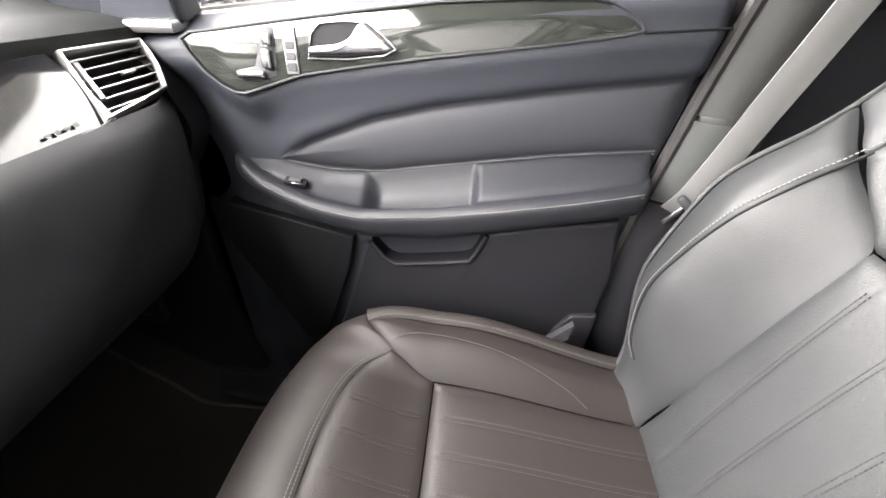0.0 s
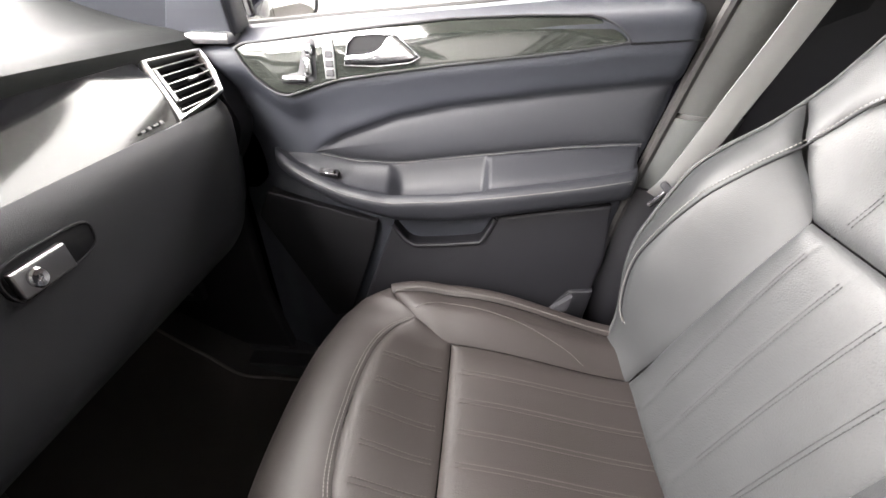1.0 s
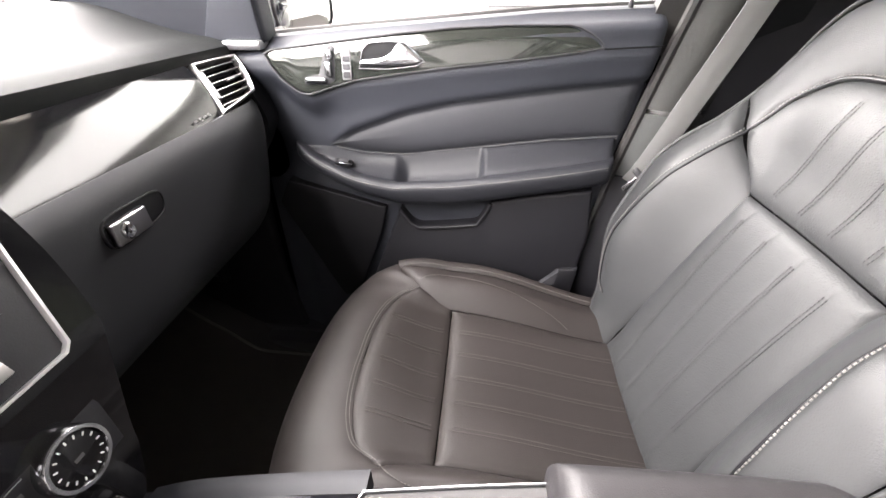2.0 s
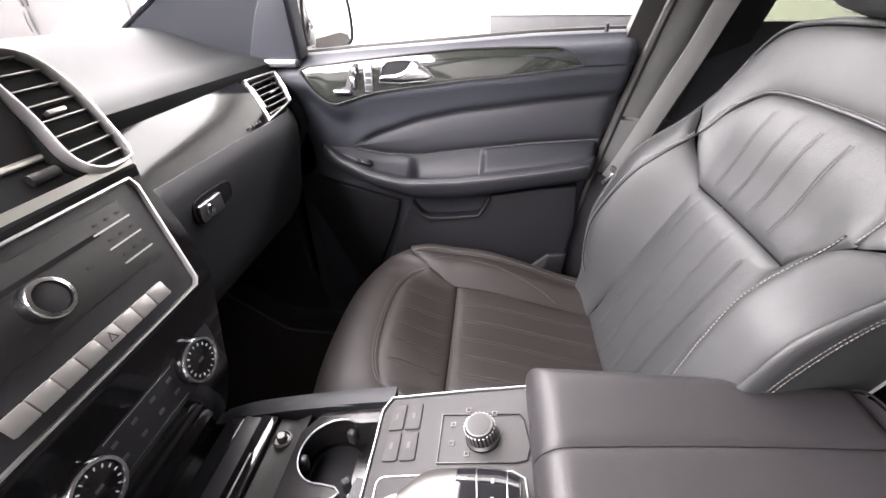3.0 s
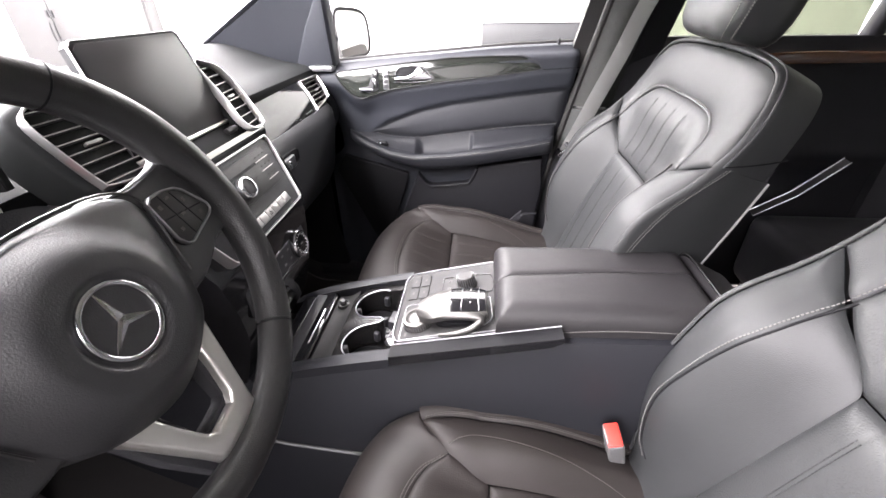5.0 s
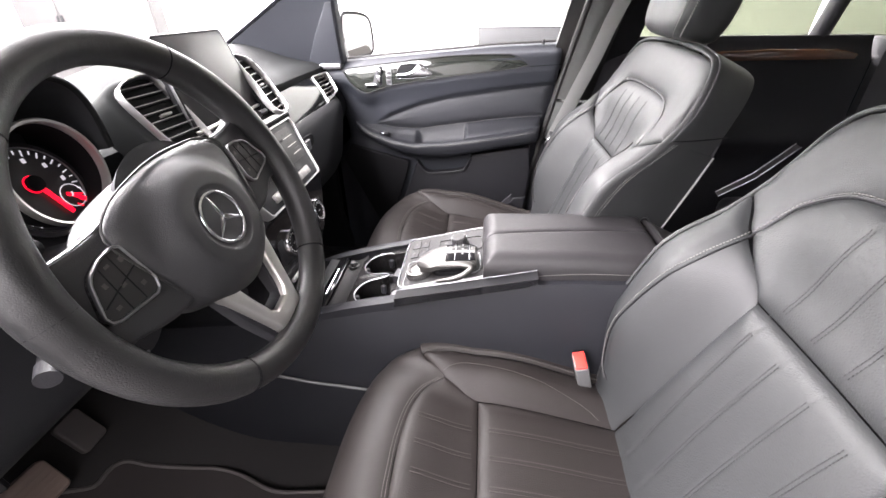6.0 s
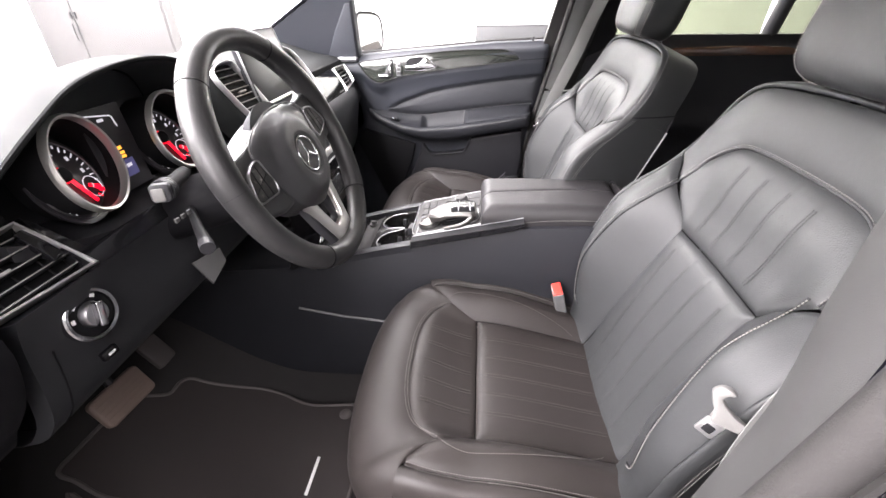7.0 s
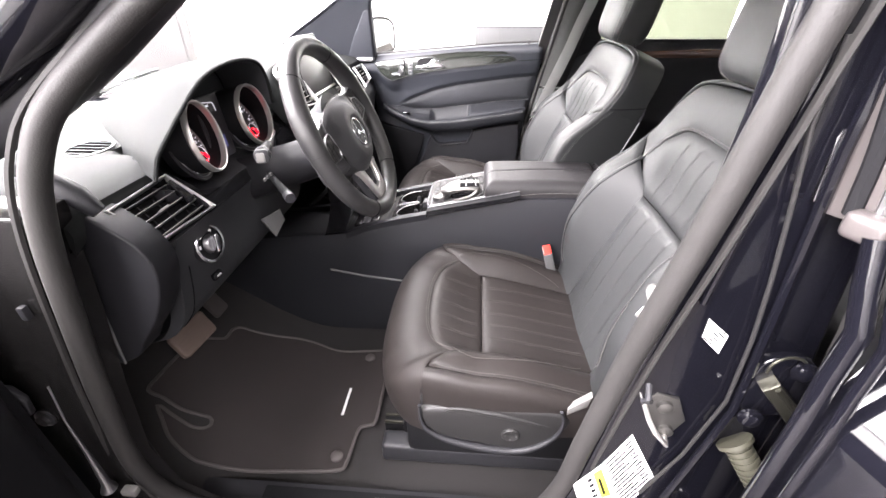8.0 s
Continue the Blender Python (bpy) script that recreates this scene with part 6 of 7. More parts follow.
def pillars(body):
    # passenger side front pillar with the mirror triangle
    pil = outline([(-0.98, 1.165), (-0.42, 1.175), (-0.418, 1.40), (-0.30, 1.51), (-0.15, 1.64), (-0.30, 1.655), (-0.46, 1.48), (-0.623, 1.37), (-0.813, 1.262)], 0, True, False)
    m = facing((0, 0.775, 1.17), (0, -1, -0.16))
    part("a_pillar_trim", prism([(a, b - 1.17) for a, b in pil], m, 0.05, 0.012, 3), SOFT_LIGHT, body, "dark grey pillar trim")
    part("mirror_cover", prism([(-0.545, 0.008), (-0.425, 0.008), (-0.425, 0.20), (-0.445, 0.20), (-0.50, 0.105)], m @ Matrix.Translation((0, 0, 0.004)), 0.01, 0.004, 3), SOFT_LIGHT, body, "triangular mirror cover")
    part("pillar_foot", rbox(-0.50, -0.425, 0.752, 0.80, 1.168, 1.186, 0.006), SATIN, body, "pale trim strip at the pillar foot")
    # passenger side centre pillar
    pb = line([(0.50, 0.68, 1.62), (0.455, 0.725, 1.42), (0.425, 0.752, 1.28), (0.395, 0.765, 1.15), (0.365, 0.768, 1.02), (0.335, 0.77, 0.88), (0.305, 0.77, 0.70), (0.30, 0.77, 0.44)])
    # the lowest piece is coloured near-black for the shade between door and seat
    for v0, v1, mat, lab in ((0.0, 0.475, PILLARDARK, "dark grey upper pillar trim"), (0.482, 0.590, PILLARMID, "grey lower pillar trim"), (0.594, 1.0, HARD_DARK, "dark foot of the pillar trim")):
        part("b_pillar_trim", solid(lambda u, v, a=v0, b=v1: pb(a + (b - a) * v) + V(-0.060 + 0.115 * u, 0.02 - 0.038 * math.sin(math.pi * (0.1 + 0.8 * u)), 0), 14, 30, (0, 0.05, 0)), mat, body, lab)
    part("pillar_sealing", solid(lambda u, v: pb(v) + V(-0.115 + 0.075 * u, 0.034, 0), 4, 40, (0, 0.03, 0)), RUBBER, body, "dark rubber sealing strip")
    part("pillar_rear_trim", solid(lambda u, v: pb(v) + V(0.050 + 0.088 * u, 0.012 + 0.02 * u, 0), 6, 40, (0, 0.04, 0)), DARK, body, "dark rear face of the pillar trim")
    part("pillar_seal", tube([w + V(-0.066, 0.012, 0) for w in along(pb, 30)], 0.010, 8), RUBBER, body)
    # driver's side shut faces
    b = line([(0.352, -0.80, 1.66), (0.325, -0.842, 1.48), (0.303, -0.848, 1.36), (0.278, -0.845, 1.20), (0.248, -0.838, 1.02), (0.222, -0.835, 0.84), (0.205, -0.828, 0.70), (0.165, -0.815, 0.57), (0.09, -0.805, 0.50), (-0.05, -0.80, 0.478), (-0.30, -0.80, 0.472), (-0.46, -0.805, 0.482), (-0.545, -0.815, 0.54), (-0.575, -0.828, 0.66), (-0.545, -0.838, 0.85), (-0.512, -0.840, 1.02), (-0.478, -0.838, 1.18), (-0.445, -0.828, 1.275), (-0.395, -0.805, 1.345), (-0.25, -0.755, 1.46), (-0.05, -0.715, 1.58), (0.15, -0.70, 1.635), (0.345, -0.72, 1.64)])
    pts = along(b, 220)
    part("door_seal", tube(pts, 0.0155, 14, up=(0, 1, 0)), RUBBER, body, "grey rubber door seal")
    part("seal_lip", tube([p + V(0.026 * (1 if p.x > -0.1 and p.z > 0.52 else (-1 if p.z > 0.52 else 0)), -0.006, -0.012 if p.z < 0.6 else 0) for p in pts[:190]], 0.0045, 6), RUBBER, body)
    pil = [(0.275, 1.52), (0.40, 1.50), (0.435, 1.20), (0.47, 0.90), (0.50, 0.62), (0.50, 0.38), (0.05, 0.38), (0.12, 0.50), (0.185, 0.60), (0.215, 0.75), (0.235, 0.92), (0.268, 1.14), (0.28, 1.36)]
    part("b_pillar", slab(pil, (0.012, -0.842, 0), (0, -1, 0), 0.02, 0.006), PAINT, body, "gloss black painted pillar")
    inner = line([(0.43, -0.69, 1.62), (0.375, -0.70, 1.40), (0.354, -0.704, 1.20), (0.356, -0.704, 1.04), (0.330, -0.706, 0.88), (0.285, -0.72, 0.70), (0.250, -0.74, 0.54)])
    outer = line([(0.360, -0.79, 1.62), (0.318, -0.832, 1.40), (0.286, -0.834, 1.20), (0.260, -0.826, 1.04), (0.236, -0.822, 0.88), (0.212, -0.815, 0.70), (0.165, -0.80, 0.54)])
    part("pillar_trim", solid(lambda u, v: outer(v).lerp(inner(v), u) + V(-0.012, -0.012, 0) * math.sin(math.pi * u), 14, 50, (0.02, -0.004, 0)), PILLARTRIM, body, "grey plastic inner pillar trim")
    part("pillar_fold", tube([(0.372, -0.846, 1.46), (0.372, -0.848, 1.30), (0.385, -0.85, 1.10), (0.395, -0.85, 0.95), (0.372, -0.85, 0.80), (0.352, -0.85, 0.68), (0.33, -0.85, 0.55)], 0.006, 8), PAINT, body)
    part("pillar_fold", tube([(0.330, -0.843, 1.46), (0.322, -0.845, 1.30), (0.305, -0.846, 1.12)], 0.004, 8), PAINT, body)
    part("rear_seal", tube([(0.435, -0.835, 1.50), (0.43, -0.862, 1.34), (0.455, -0.872, 1.10), (0.475, -0.872, 0.90), (0.48, -0.868, 0.65), (0.46, -0.86, 0.45)], 0.013, 10), RUBBER, body)
    hin = [(-0.98, 1.16), (-0.60, 1.20), (-0.49, 1.20), (-0.52, 1.02), (-0.555, 0.85), (-0.585, 0.66), (-0.555, 0.54), (-0.45, 0.46), (-0.45, 0.30), (-0.98, 0.30)]
    part("hinge_pillar", slab(hin, (0, -0.842, 0), (0, -1, 0), 0.06, 0.006), GLOSSDARK, body)
    part("hinge_arm", tube([(-0.675, -0.868, 0.918), (-0.640, -0.872, 0.925), (-0.628, -0.872, 0.905), (-0.640, -0.868, 0.872)], 0.008, 10), HARD, body, "black door hinge arm")
    part("hinge_bolt", revolve([(0.017, 0), (0.017, 0.004), (0.011, 0.006), (0.010, 0.010)], facing((-0.660, -0.843, 0.823), (0, -1, 0)), 24), HARD, body)
    part("wire_clip", rbox(-0.562, -0.552, -0.856, -0.846, 1.050, 1.072, 0.003, 2), HARD, body, "dark cable clip")
    part("wire_clip", rbox(-0.590, -0.562, -0.866, -0.850, 0.632, 0.648, 0.004, 2), BELT_GRIP, body, "pale grey cable clip")
    part("fender", solid(lambda u, v: V(-0.70 - 1.2 * u, -0.90 - 0.03 * math.sin(math.pi * v), 0.16 + 0.96 * v), 16, 12, (0, 0.06, 0)), PAINT, body, "gloss black front wing")
    kick = [(-1.06, 0.98), (-0.50, 0.98), (-0.50, 0.80), (-0.50, 0.62), (-0.46, 0.40), (-1.06, 0.40)]
    kick_d = [(-1.06, 0.98), (-0.60, 0.98), (-0.60, 0.70), (-0.58, 0.46), (-1.06, 0.40)]
    for s in (-1, 1):
        part("kick_panel", prism([(a * s, b) for a, b in (kick if s > 0 else kick_d)], facing((0, s * 0.765, 0), (0, -s, 0)), 0.05, 0.01, 3), HARD_DARK, body)
    part("door_jamb", rbox(-0.70, -0.40, 0.79, 0.90, 0.30, 1.16, 0.01), PAINT, body)
    fp = line([(-0.02, -0.70, 1.63), (-0.25, -0.735, 1.485), (-0.42, -0.765, 1.36), (-0.62, -0.78, 1.262), (-0.95, -0.79, 1.16)])
    part("a_pillar", tube(along(fp, 24), 0.036, 12), HARD, body)
    part("a_pillar_skin", tube([p + V(-0.035, -0.035, 0.02) for p in along(fp, 24)], 0.036, 12), PAINT, body)
    # driver's sill plate
    part("sill_plate", rbox(-0.42, 0.12, -0.80, -0.725, 0.436, 0.446, 0.004), DARK, body)
    for k in range(2):
        part("sill_groove", rbox(-0.16, 0.10, -0.755 + 0.014 * k, -0.752 + 0.014 * k, 0.445, 0.4475, 0), BODYGREY, body)
    # lock striker, fixings
    ms = facing((0.315, -0.846, 0.915), (-0.1, -1, 0.0))
    st = part("striker_plate", prism([(-0.036, 0.026), (-0.020, 0.050), (0.010, 0.042), (0.028, 0.002), (0.012, -0.040), (-0.008, -0.030)][::-1], ms, 0.006, 0.002), PALMSILVER, body, "satin steel striker plate")
    part("striker_bolt", revolve([(0.010, 0), (0.010, 0.006), (0.006, 0.008)], ms @ Matrix.Translation((-0.006, 0.028, 0)), 20), PALMSILVER, st)
    part("striker_bolt", revolve([(0.010, 0), (0.010, 0.006), (0.006, 0.008)], ms @ Matrix.Translation((0.006, -0.020, 0)), 20), PALMSILVER, st)
    part("striker_loop", tube([ms @ V(-0.030, 0.022, 0), ms @ V(-0.030, 0.022, 0.022), ms @ V(-0.020, 0.006, 0.028), ms @ V(0.002, -0.022, 0.024), ms @ V(0.006, -0.026, 0)], 0.0036, 10), BRUSHED, st, "chrome striker loop")
    part("wire_clip", tube([(0.275, -0.852, 0.99), (0.270, -0.870, 0.982), (0.278, -0.862, 0.970), (0.272, -0.855, 0.962)], 0.004, 8), HARD, body)
    # stickers, writing as bars
    ml = facing((0.336, -0.8435, 1.0685), (0, -1, 0)) @ pose(0, 0, 0, 0, 0, -41)
    lab = part("sticker", prism([(0.321, 1.096), (0.351, 1.071), (0.349, 1.041), (0.322, 1.066)], facing((0, -0.8435, 0), (0, -1, 0)), 0.001, 0.0003), WHITE, body, "white paper sticker with black bars")
    for k in range(6):
        part("print_bar", rbox(-0.009 + 0.004 * (k % 3), 0.009 - 0.005 * (k % 2), -0.0105 + 0.004 * k, -0.0087 + 0.004 * k, 0, 0.0004, 0, 1, ml), DARK, lab)

    def on(u, v, q):
        a = Vector(q[0]).lerp(Vector(q[1]), u)
        return a.lerp(Vector(q[3]).lerp(Vector(q[2]), u), v)

    def bar(u0, u1, v0, v1, q, m):
        return prism([tuple(on(u, v, q)) for u, v in ((u0, v0), (u1, v0), (u1, v1), (u0, v1))], m, 0.001, 0.0002)
    ml = facing((0, -0.8435, 0), (0, -1, 0))
    q = [(0.254, 0.797), (0.283, 0.873), (0.342, 0.765), (0.306, 0.667)]
    lab = part("data_plate", prism(q, ml, 0.001, 0.0003), WHITE, body, "white data sticker with rows of black bars")
    up = ml @ Matrix.Translation((0, 0, 0.0006))
    for k in range(13):
        v = 0.04 + 0.073 * k
        part("print_bar", bar(0.06 + 0.06 * (k % 2), 0.55 + 0.12 * (k % 3), v, v + 0.03, q, up), DARK, lab)
        part("print_bar", bar(0.74, 0.93 - 0.05 * (k % 2), v, v + 0.03, q, up), DARK, lab)
    yel = material("yellow_label", (0.75, 0.62, 0.05), 0.5)
    q = [(0.2185, 0.735), (0.2535, 0.795), (0.304, 0.668), (0.250, 0.640)]
    lab = part("tyre_label", prism(q, ml, 0.001, 0.0003), WHITE, body, "yellow and white tyre label")
    part("label_head", bar(0.68, 0.96, 0.05, 0.62, q, up), yel, lab, "yellow field")
    part("label_field", bar(0.42, 0.95, 0.66, 0.92, q, up), yel, lab, "yellow field")
    for k in range(4):
        part("print_bar", bar(0.46, 0.6, 0.1 + 0.13 * k, 0.16 + 0.13 * k, q, up), DARK, lab)
    part("print_bar", bar(0.76, 0.84, 0.2, 0.55, up and q, ml @ Matrix.Translation((0, 0, 0.0012))), DARK, lab)


pillars(BODY)


def glazing():
    w = line([(-1.10, 0, 1.155), (-0.75, 0, 1.37), (-0.35, 0, 1.60), (-0.24, 0, 1.655)])
    ws = tagged(part("windscreen", solid(lambda u, v: w(v) + V(-0.06 * math.cos(math.pi * (u - 0.5)) * (1 - 0.5 * v), (-1 + 2 * u) * (0.74 - 0.10 * v), 0.02 * math.cos(math.pi * (u - 0.5)) * v), 20, 16, (-0.003, 0, 0.004)), GLASS), "clear curved windscreen", "windscreen", kind="structure")
    ws.visible_shadow = False
    q = tagged(part("window_1", solid(lambda u, v: V(0.50 + 0.60 * u, 0.845 - 0.12 * v * v, 1.25 + 0.40 * v), 8, 10, (0, 0.004, 0)), TINT), "tinted rear side window", "window", kind="structure")
    q2 = tagged(part("window_2", solid(lambda u, v: V(1.15 + 0.60 * u, 0.845 - 0.12 * v * v, 1.25 + 0.40 * v), 8, 10, (0, 0.004, 0)), TINT), "tinted rear quarter window", "window", kind="structure")
    for g in (q, q2):
        g.visible_shadow = False
    rw = tagged(part("window_3", solid(lambda u, v: V(2.05 - 0.25 * v, -0.66 + 1.32 * u, 1.15 + 0.46 * v), 8, 8, (0.004, 0, 0)), TINT), "tinted tailgate window", "window", kind="structure")
    rw.visible_shadow = False
    for y in (0.05, -0.55):
        wp = thing("wiper", (-1.13, y + 0.3, 1.13), "thin black windscreen wiper", "wiper", "windscreen wipers")
        part("blade", tube([(-1.165, y, 1.166), (-1.15, y + 0.3, 1.178), (-1.12, y + 0.58, 1.185)], 0.006, 6), HARD, wp)
        part("arm", tube([(-1.17, y - 0.05, 1.142), (-1.165, y + 0.12, 1.175), (-1.15, y + 0.3, 1.190)], 0.007, 6), HARD, wp)


glazing()


# ---- belts ----
def ribbon(path, across, width, thick=0.0014):
    A = line(path)
    a = Vector(across).normalized() * width
    n = 40

    def f(u, v):
        return A(u) + a * (v - 0.5) + V(0, -0.002 * math.sin(math.pi * v), 0)
    return solid(f, n, 6, (0.0, thick, 0.0))


def belts():
    b = thing("seat_belt", (0.36, 0.73, 1.0), "grey webbing seat belt hanging beside the passenger's seat", "seat belt", "seat belts")
    part("webbing", ribbon([(0.530, 0.665, 1.58), (0.478, 0.688, 1.41), (0.442, 0.698, 1.31), (0.408, 0.700, 1.21), (0.364, 0.700, 1.10), (0.332, 0.702, 1.015), (0.312, 0.706, 0.965), (0.308, 0.735, 0.93)], (0.82, 0.05, -0.45), 0.045), BELT, b, "grey woven webbing")
    t = part("belt_tongue", prism(rrect(0.010, 0.034, 0.003), facing((0.292, 0.694, 0.945), (-0.3, -0.9, 0.1)) @ pose(0, 0, 0, 0, 0, -40), 0.003, 0.001), CHROME, b, "chrome belt tongue")
    part("tongue_grip", prism(rrect(0.024, 0.012, 0.004), facing((0.302, 0.692, 0.966), (-0.3, -0.9, 0.1)) @ pose(0, 0, 0, 0, 0, -40), 0.010, 0.003), HARD, t)
    d = thing("seat_belt", (0.28, -0.74, 0.9), "grey webbing seat belt with a metal tongue beside the driver's seat", "seat belt", "seat belts")
    part("webbing", ribbon([(0.55, -0.66, 1.58), (0.49, -0.685, 1.35), (0.43, -0.695, 1.17), (0.385, -0.695, 1.03), (0.362, -0.705, 0.90), (0.35, -0.73, 0.70)], (0.85, 0.0, -0.42), 0.047), BELT, d, "grey woven webbing")
    mt = facing((0.336, -0.684, 0.981), (-0.45, -0.85, 0.25)) @ Matrix.Diagonal((0.78, 0.68, 1, 1))
    g = part("tongue_grip", prism(outline([(-0.020, 0.046), (-0.012, 0.058), (0.000, 0.059), (0.008, 0.052), (-0.002, 0.046), (-0.004, 0.036), (0.010, 0.020), (0.036, 0.002), (0.034, -0.008), (0.020, -0.010), (-0.010, -0.006), (-0.010, 0.012), (-0.017, 0.030)], 60), mt, 0.010, 0.003, 3), BELT_GRIP, d, "pale grey hooked tongue grip")
    part("tongue_plate", prism(rrect(0.027, 0.034, 0.004), mt @ Matrix.Translation((-0.008, -0.020, -0.003)) @ pose(0, 0, 0, 0, 0, -22), 0.003, 0.001), RING, g, "chrome tongue plate")
    part("tongue_slot", prism(rrect(0.014, 0.015, 0.002), mt @ Matrix.Translation((-0.009, -0.022, -0.002)) @ pose(0, 0, 0, 0, 0, -22), 0.003, 0.0005), DARK, g)
    k = thing("belt_buckle", (0.25, -0.13, 0.70), "grey belt buckle with a red release button", "buckle")
    mb = Matrix.Translation((0.272, -0.158, 0.742)) @ pose(0, 0, 0, 14, -16, 0)
    part("buckle_body", rbox(-0.013, 0.013, -0.020, 0.020, -0.045, 0.036, 0.005, 3, mb), BODYGREY, k)
    part("release_button", rbox(-0.011, 0.011, -0.018, 0.018, 0.030, 0.0400, 0.002, 3, mb), RED, k, "red release button")
    part("button_print", rbox(-0.0115, -0.0108, -0.012, 0.012, 0.036, 0.0385, 0, 1, mb), WHITE, k)
    part("stalk", tube([mb @ V(0, 0, -0.03), mb @ V(0.002, 0, -0.07), (0.30, -0.137, 0.60)], 0.009, 8), HARD, k)


belts()


# ---- footwells ----
def mats():
    drv = [(-0.772, -0.576), (-0.773, -0.53), (-0.771, -0.479), (-0.768, -0.43), (-0.764, -0.385), (-0.735, -0.36), (-0.709, -0.338), (-0.707, -0.310), (-0.704, -0.291), (-0.690, -0.274), (-0.653, -0.266), (-0.59, -0.246), (-0.531, -0.231), (-0.472, -0.236), (-0.386, -0.264), (-0.311, -0.261), (-0.216, -0.250), (-0.210, -0.262), (-0.209, -0.38), (-0.208, -0.515), (-0.225, -0.533), (-0.248, -0.545), (-0.253, -0.60), (-0.257, -0.643), (-0.275, -0.664), (-0.42, -0.677), (-0.581, -0.689), (-0.625, -0.686), (-0.68, -0.662), (-0.712, -0.630)]
    loop = [(-0.738, -0.601), (-0.70, -0.610), (-0.655, -0.618), (-0.631, -0.610), (-0.623, -0.593), (-0.633, -0.580), (-0.66, -0.583), (-0.694, -0.587), (-0.74, -0.579)]

    pas = [(-0.835, 0.40), (-0.835, 0.55), (-0.837, 0.61), (-0.837, 0.665), (-0.832, 0.686), (-0.822, 0.697), (-0.806, 0.700), (-0.756, 0.694), (-0.703, 0.689), (-0.65, 0.686), (-0.60, 0.676), (-0.56, 0.672), (-0.47, 0.686), (-0.30, 0.682), (-0.27, 0.655), (-0.26, 0.60), (-0.24, 0.54), (-0.24, 0.40), (-0.245, 0.275), (-0.34, 0.28), (-0.416, 0.284), (-0.50, 0.256), (-0.62, 0.266), (-0.72, 0.294), (-0.79, 0.33), (-0.825, 0.36)]

    def lift(x):
        return 0.414 + 0.25 * smooth01(-0.43, -1.0, x) ** 1.2

    for name, pts, lab in (("floor_mat", drv + loop, "dark velour driver's floor mat with bound edge"), ("floor_mat", pas, "dark velour passenger's floor mat with bound edge")):
        root = thing(name, (-0.5, pts[0][1], 0.41), lab, "floor mat", "floor mats")
        fn = line([(x, y, 0) for x, y in pts], True, True)
        ring = [fn(k / 220) for k in range(220)]
        cy = pts[0][1]
        bm = bmesh.new()
        bm.faces.new([bm.verts.new((p.x, p.y, 0)) for p in ring])
        for k in range(24):
            bmesh.ops.bisect_plane(bm, geom=bm.verts[:] + bm.edges[:] + bm.faces[:], plane_co=(-0.82 + 0.018 * k, 0, 0), plane_no=(1, 0, 0))
        bmesh.ops.triangulate(bm, faces=bm.faces[:])
        top = bm.faces[:]
        low = bmesh.ops.extrude_face_region(bm, geom=top)
        for v in low["geom"]:
            if isinstance(v, bmesh.types.BMVert):
                v.co.z = 0.008
        for v in bm.verts:
            v.co.z += lift(v.co.x) - 0.004
        part("pad", bm, MATCLOTH, root)
        part("edging", tube([V(p.x, p.y, lift(p.x) + 0.003) for p in ring], 0.0048, 8, True), EDGING, root, "bound edge")
        for ax, ay in ((-0.275, -0.288), (-0.285, -0.628)):
            yy = ay if cy < 0 else -ay + 0.02
            part("anchor", revolve([(0.016, 0), (0.016, 0.004), (0.012, 0.007), (0.004, 0.0075)], Matrix.Translation((ax, yy, 0.417)), 28), EDGING, root, "round mat anchor")
        if cy < 0:
            part("logo_tag", rbox(-0.309, -0.302, -0.507, -0.414, 0.4175, 0.4205, 0.0005, 1), WHITE, root, "small silver tag")


mats()


def pedals():
    pad = material("worn_pedal_rubber", (0.14, 0.102, 0.086), 0.55, grain=0.4, scale=200, bump=0.4, vary=0.3)
    p = thing("brake_pedal", (-0.72, -0.42, 0.60), "worn grey rubber brake pedal", "pedal")
    m = facing((-0.72, -0.425, 0.622), (0.86, -0.10, 0.50))
    pl = part("pad", prism(rrect(0.125, 0.075, 0.012), m, 0.016, 0.005, 3), pad, p)
    for k in range(6):
        part("pad_rib", rbox(-0.055, 0.055, -0.030 + 0.012 * k - 0.002, -0.030 + 0.012 * k + 0.002, 0, 0.0015, 0.0005, 1, m), pad, pl)
    part("arm", tube([m @ V(0, 0, -0.015), (-0.78, -0.41, 0.72), (-0.85, -0.41, 0.95)], 0.010, 8), HARD, p)
    a = thing("accelerator_pedal", (-0.76, -0.27, 0.55), "worn grey rubber accelerator pedal", "pedal")
    m = facing((-0.745, -0.285, 0.600), (0.85, 0, 0.52))
    part("pad", prism(rrect(0.058, 0.085, 0.010), m @ Matrix.Translation((0.012, 0.012, 0)), 0.014, 0.004, 3), EDGING, a)
    part("arm", tube([m @ V(0, 0.03, -0.012), (-0.86, -0.28, 0.72)], 0.009, 8), HARD, a)
    f = thing("footrest", (-0.712, 0.75, 0.61), "dark ribbed panel on the passenger footwell side", "footrest")
    m = facing((-0.712, 0.748, 0.653), (0, -1, 0))
    part("plate", prism(rrect(0.12, 0.10, 0.01), m, 0.02, 0.004), HARD, f)
    for x0, x1, z in ((-0.044, 0.040, 0.025), (-0.030, 0.040, -0.026)):
        part("rib", rbox(x0, x1, z - 0.002, z + 0.002, 0, 0.005, 0.001, 1, m), BODYGREY, f)


pedals()


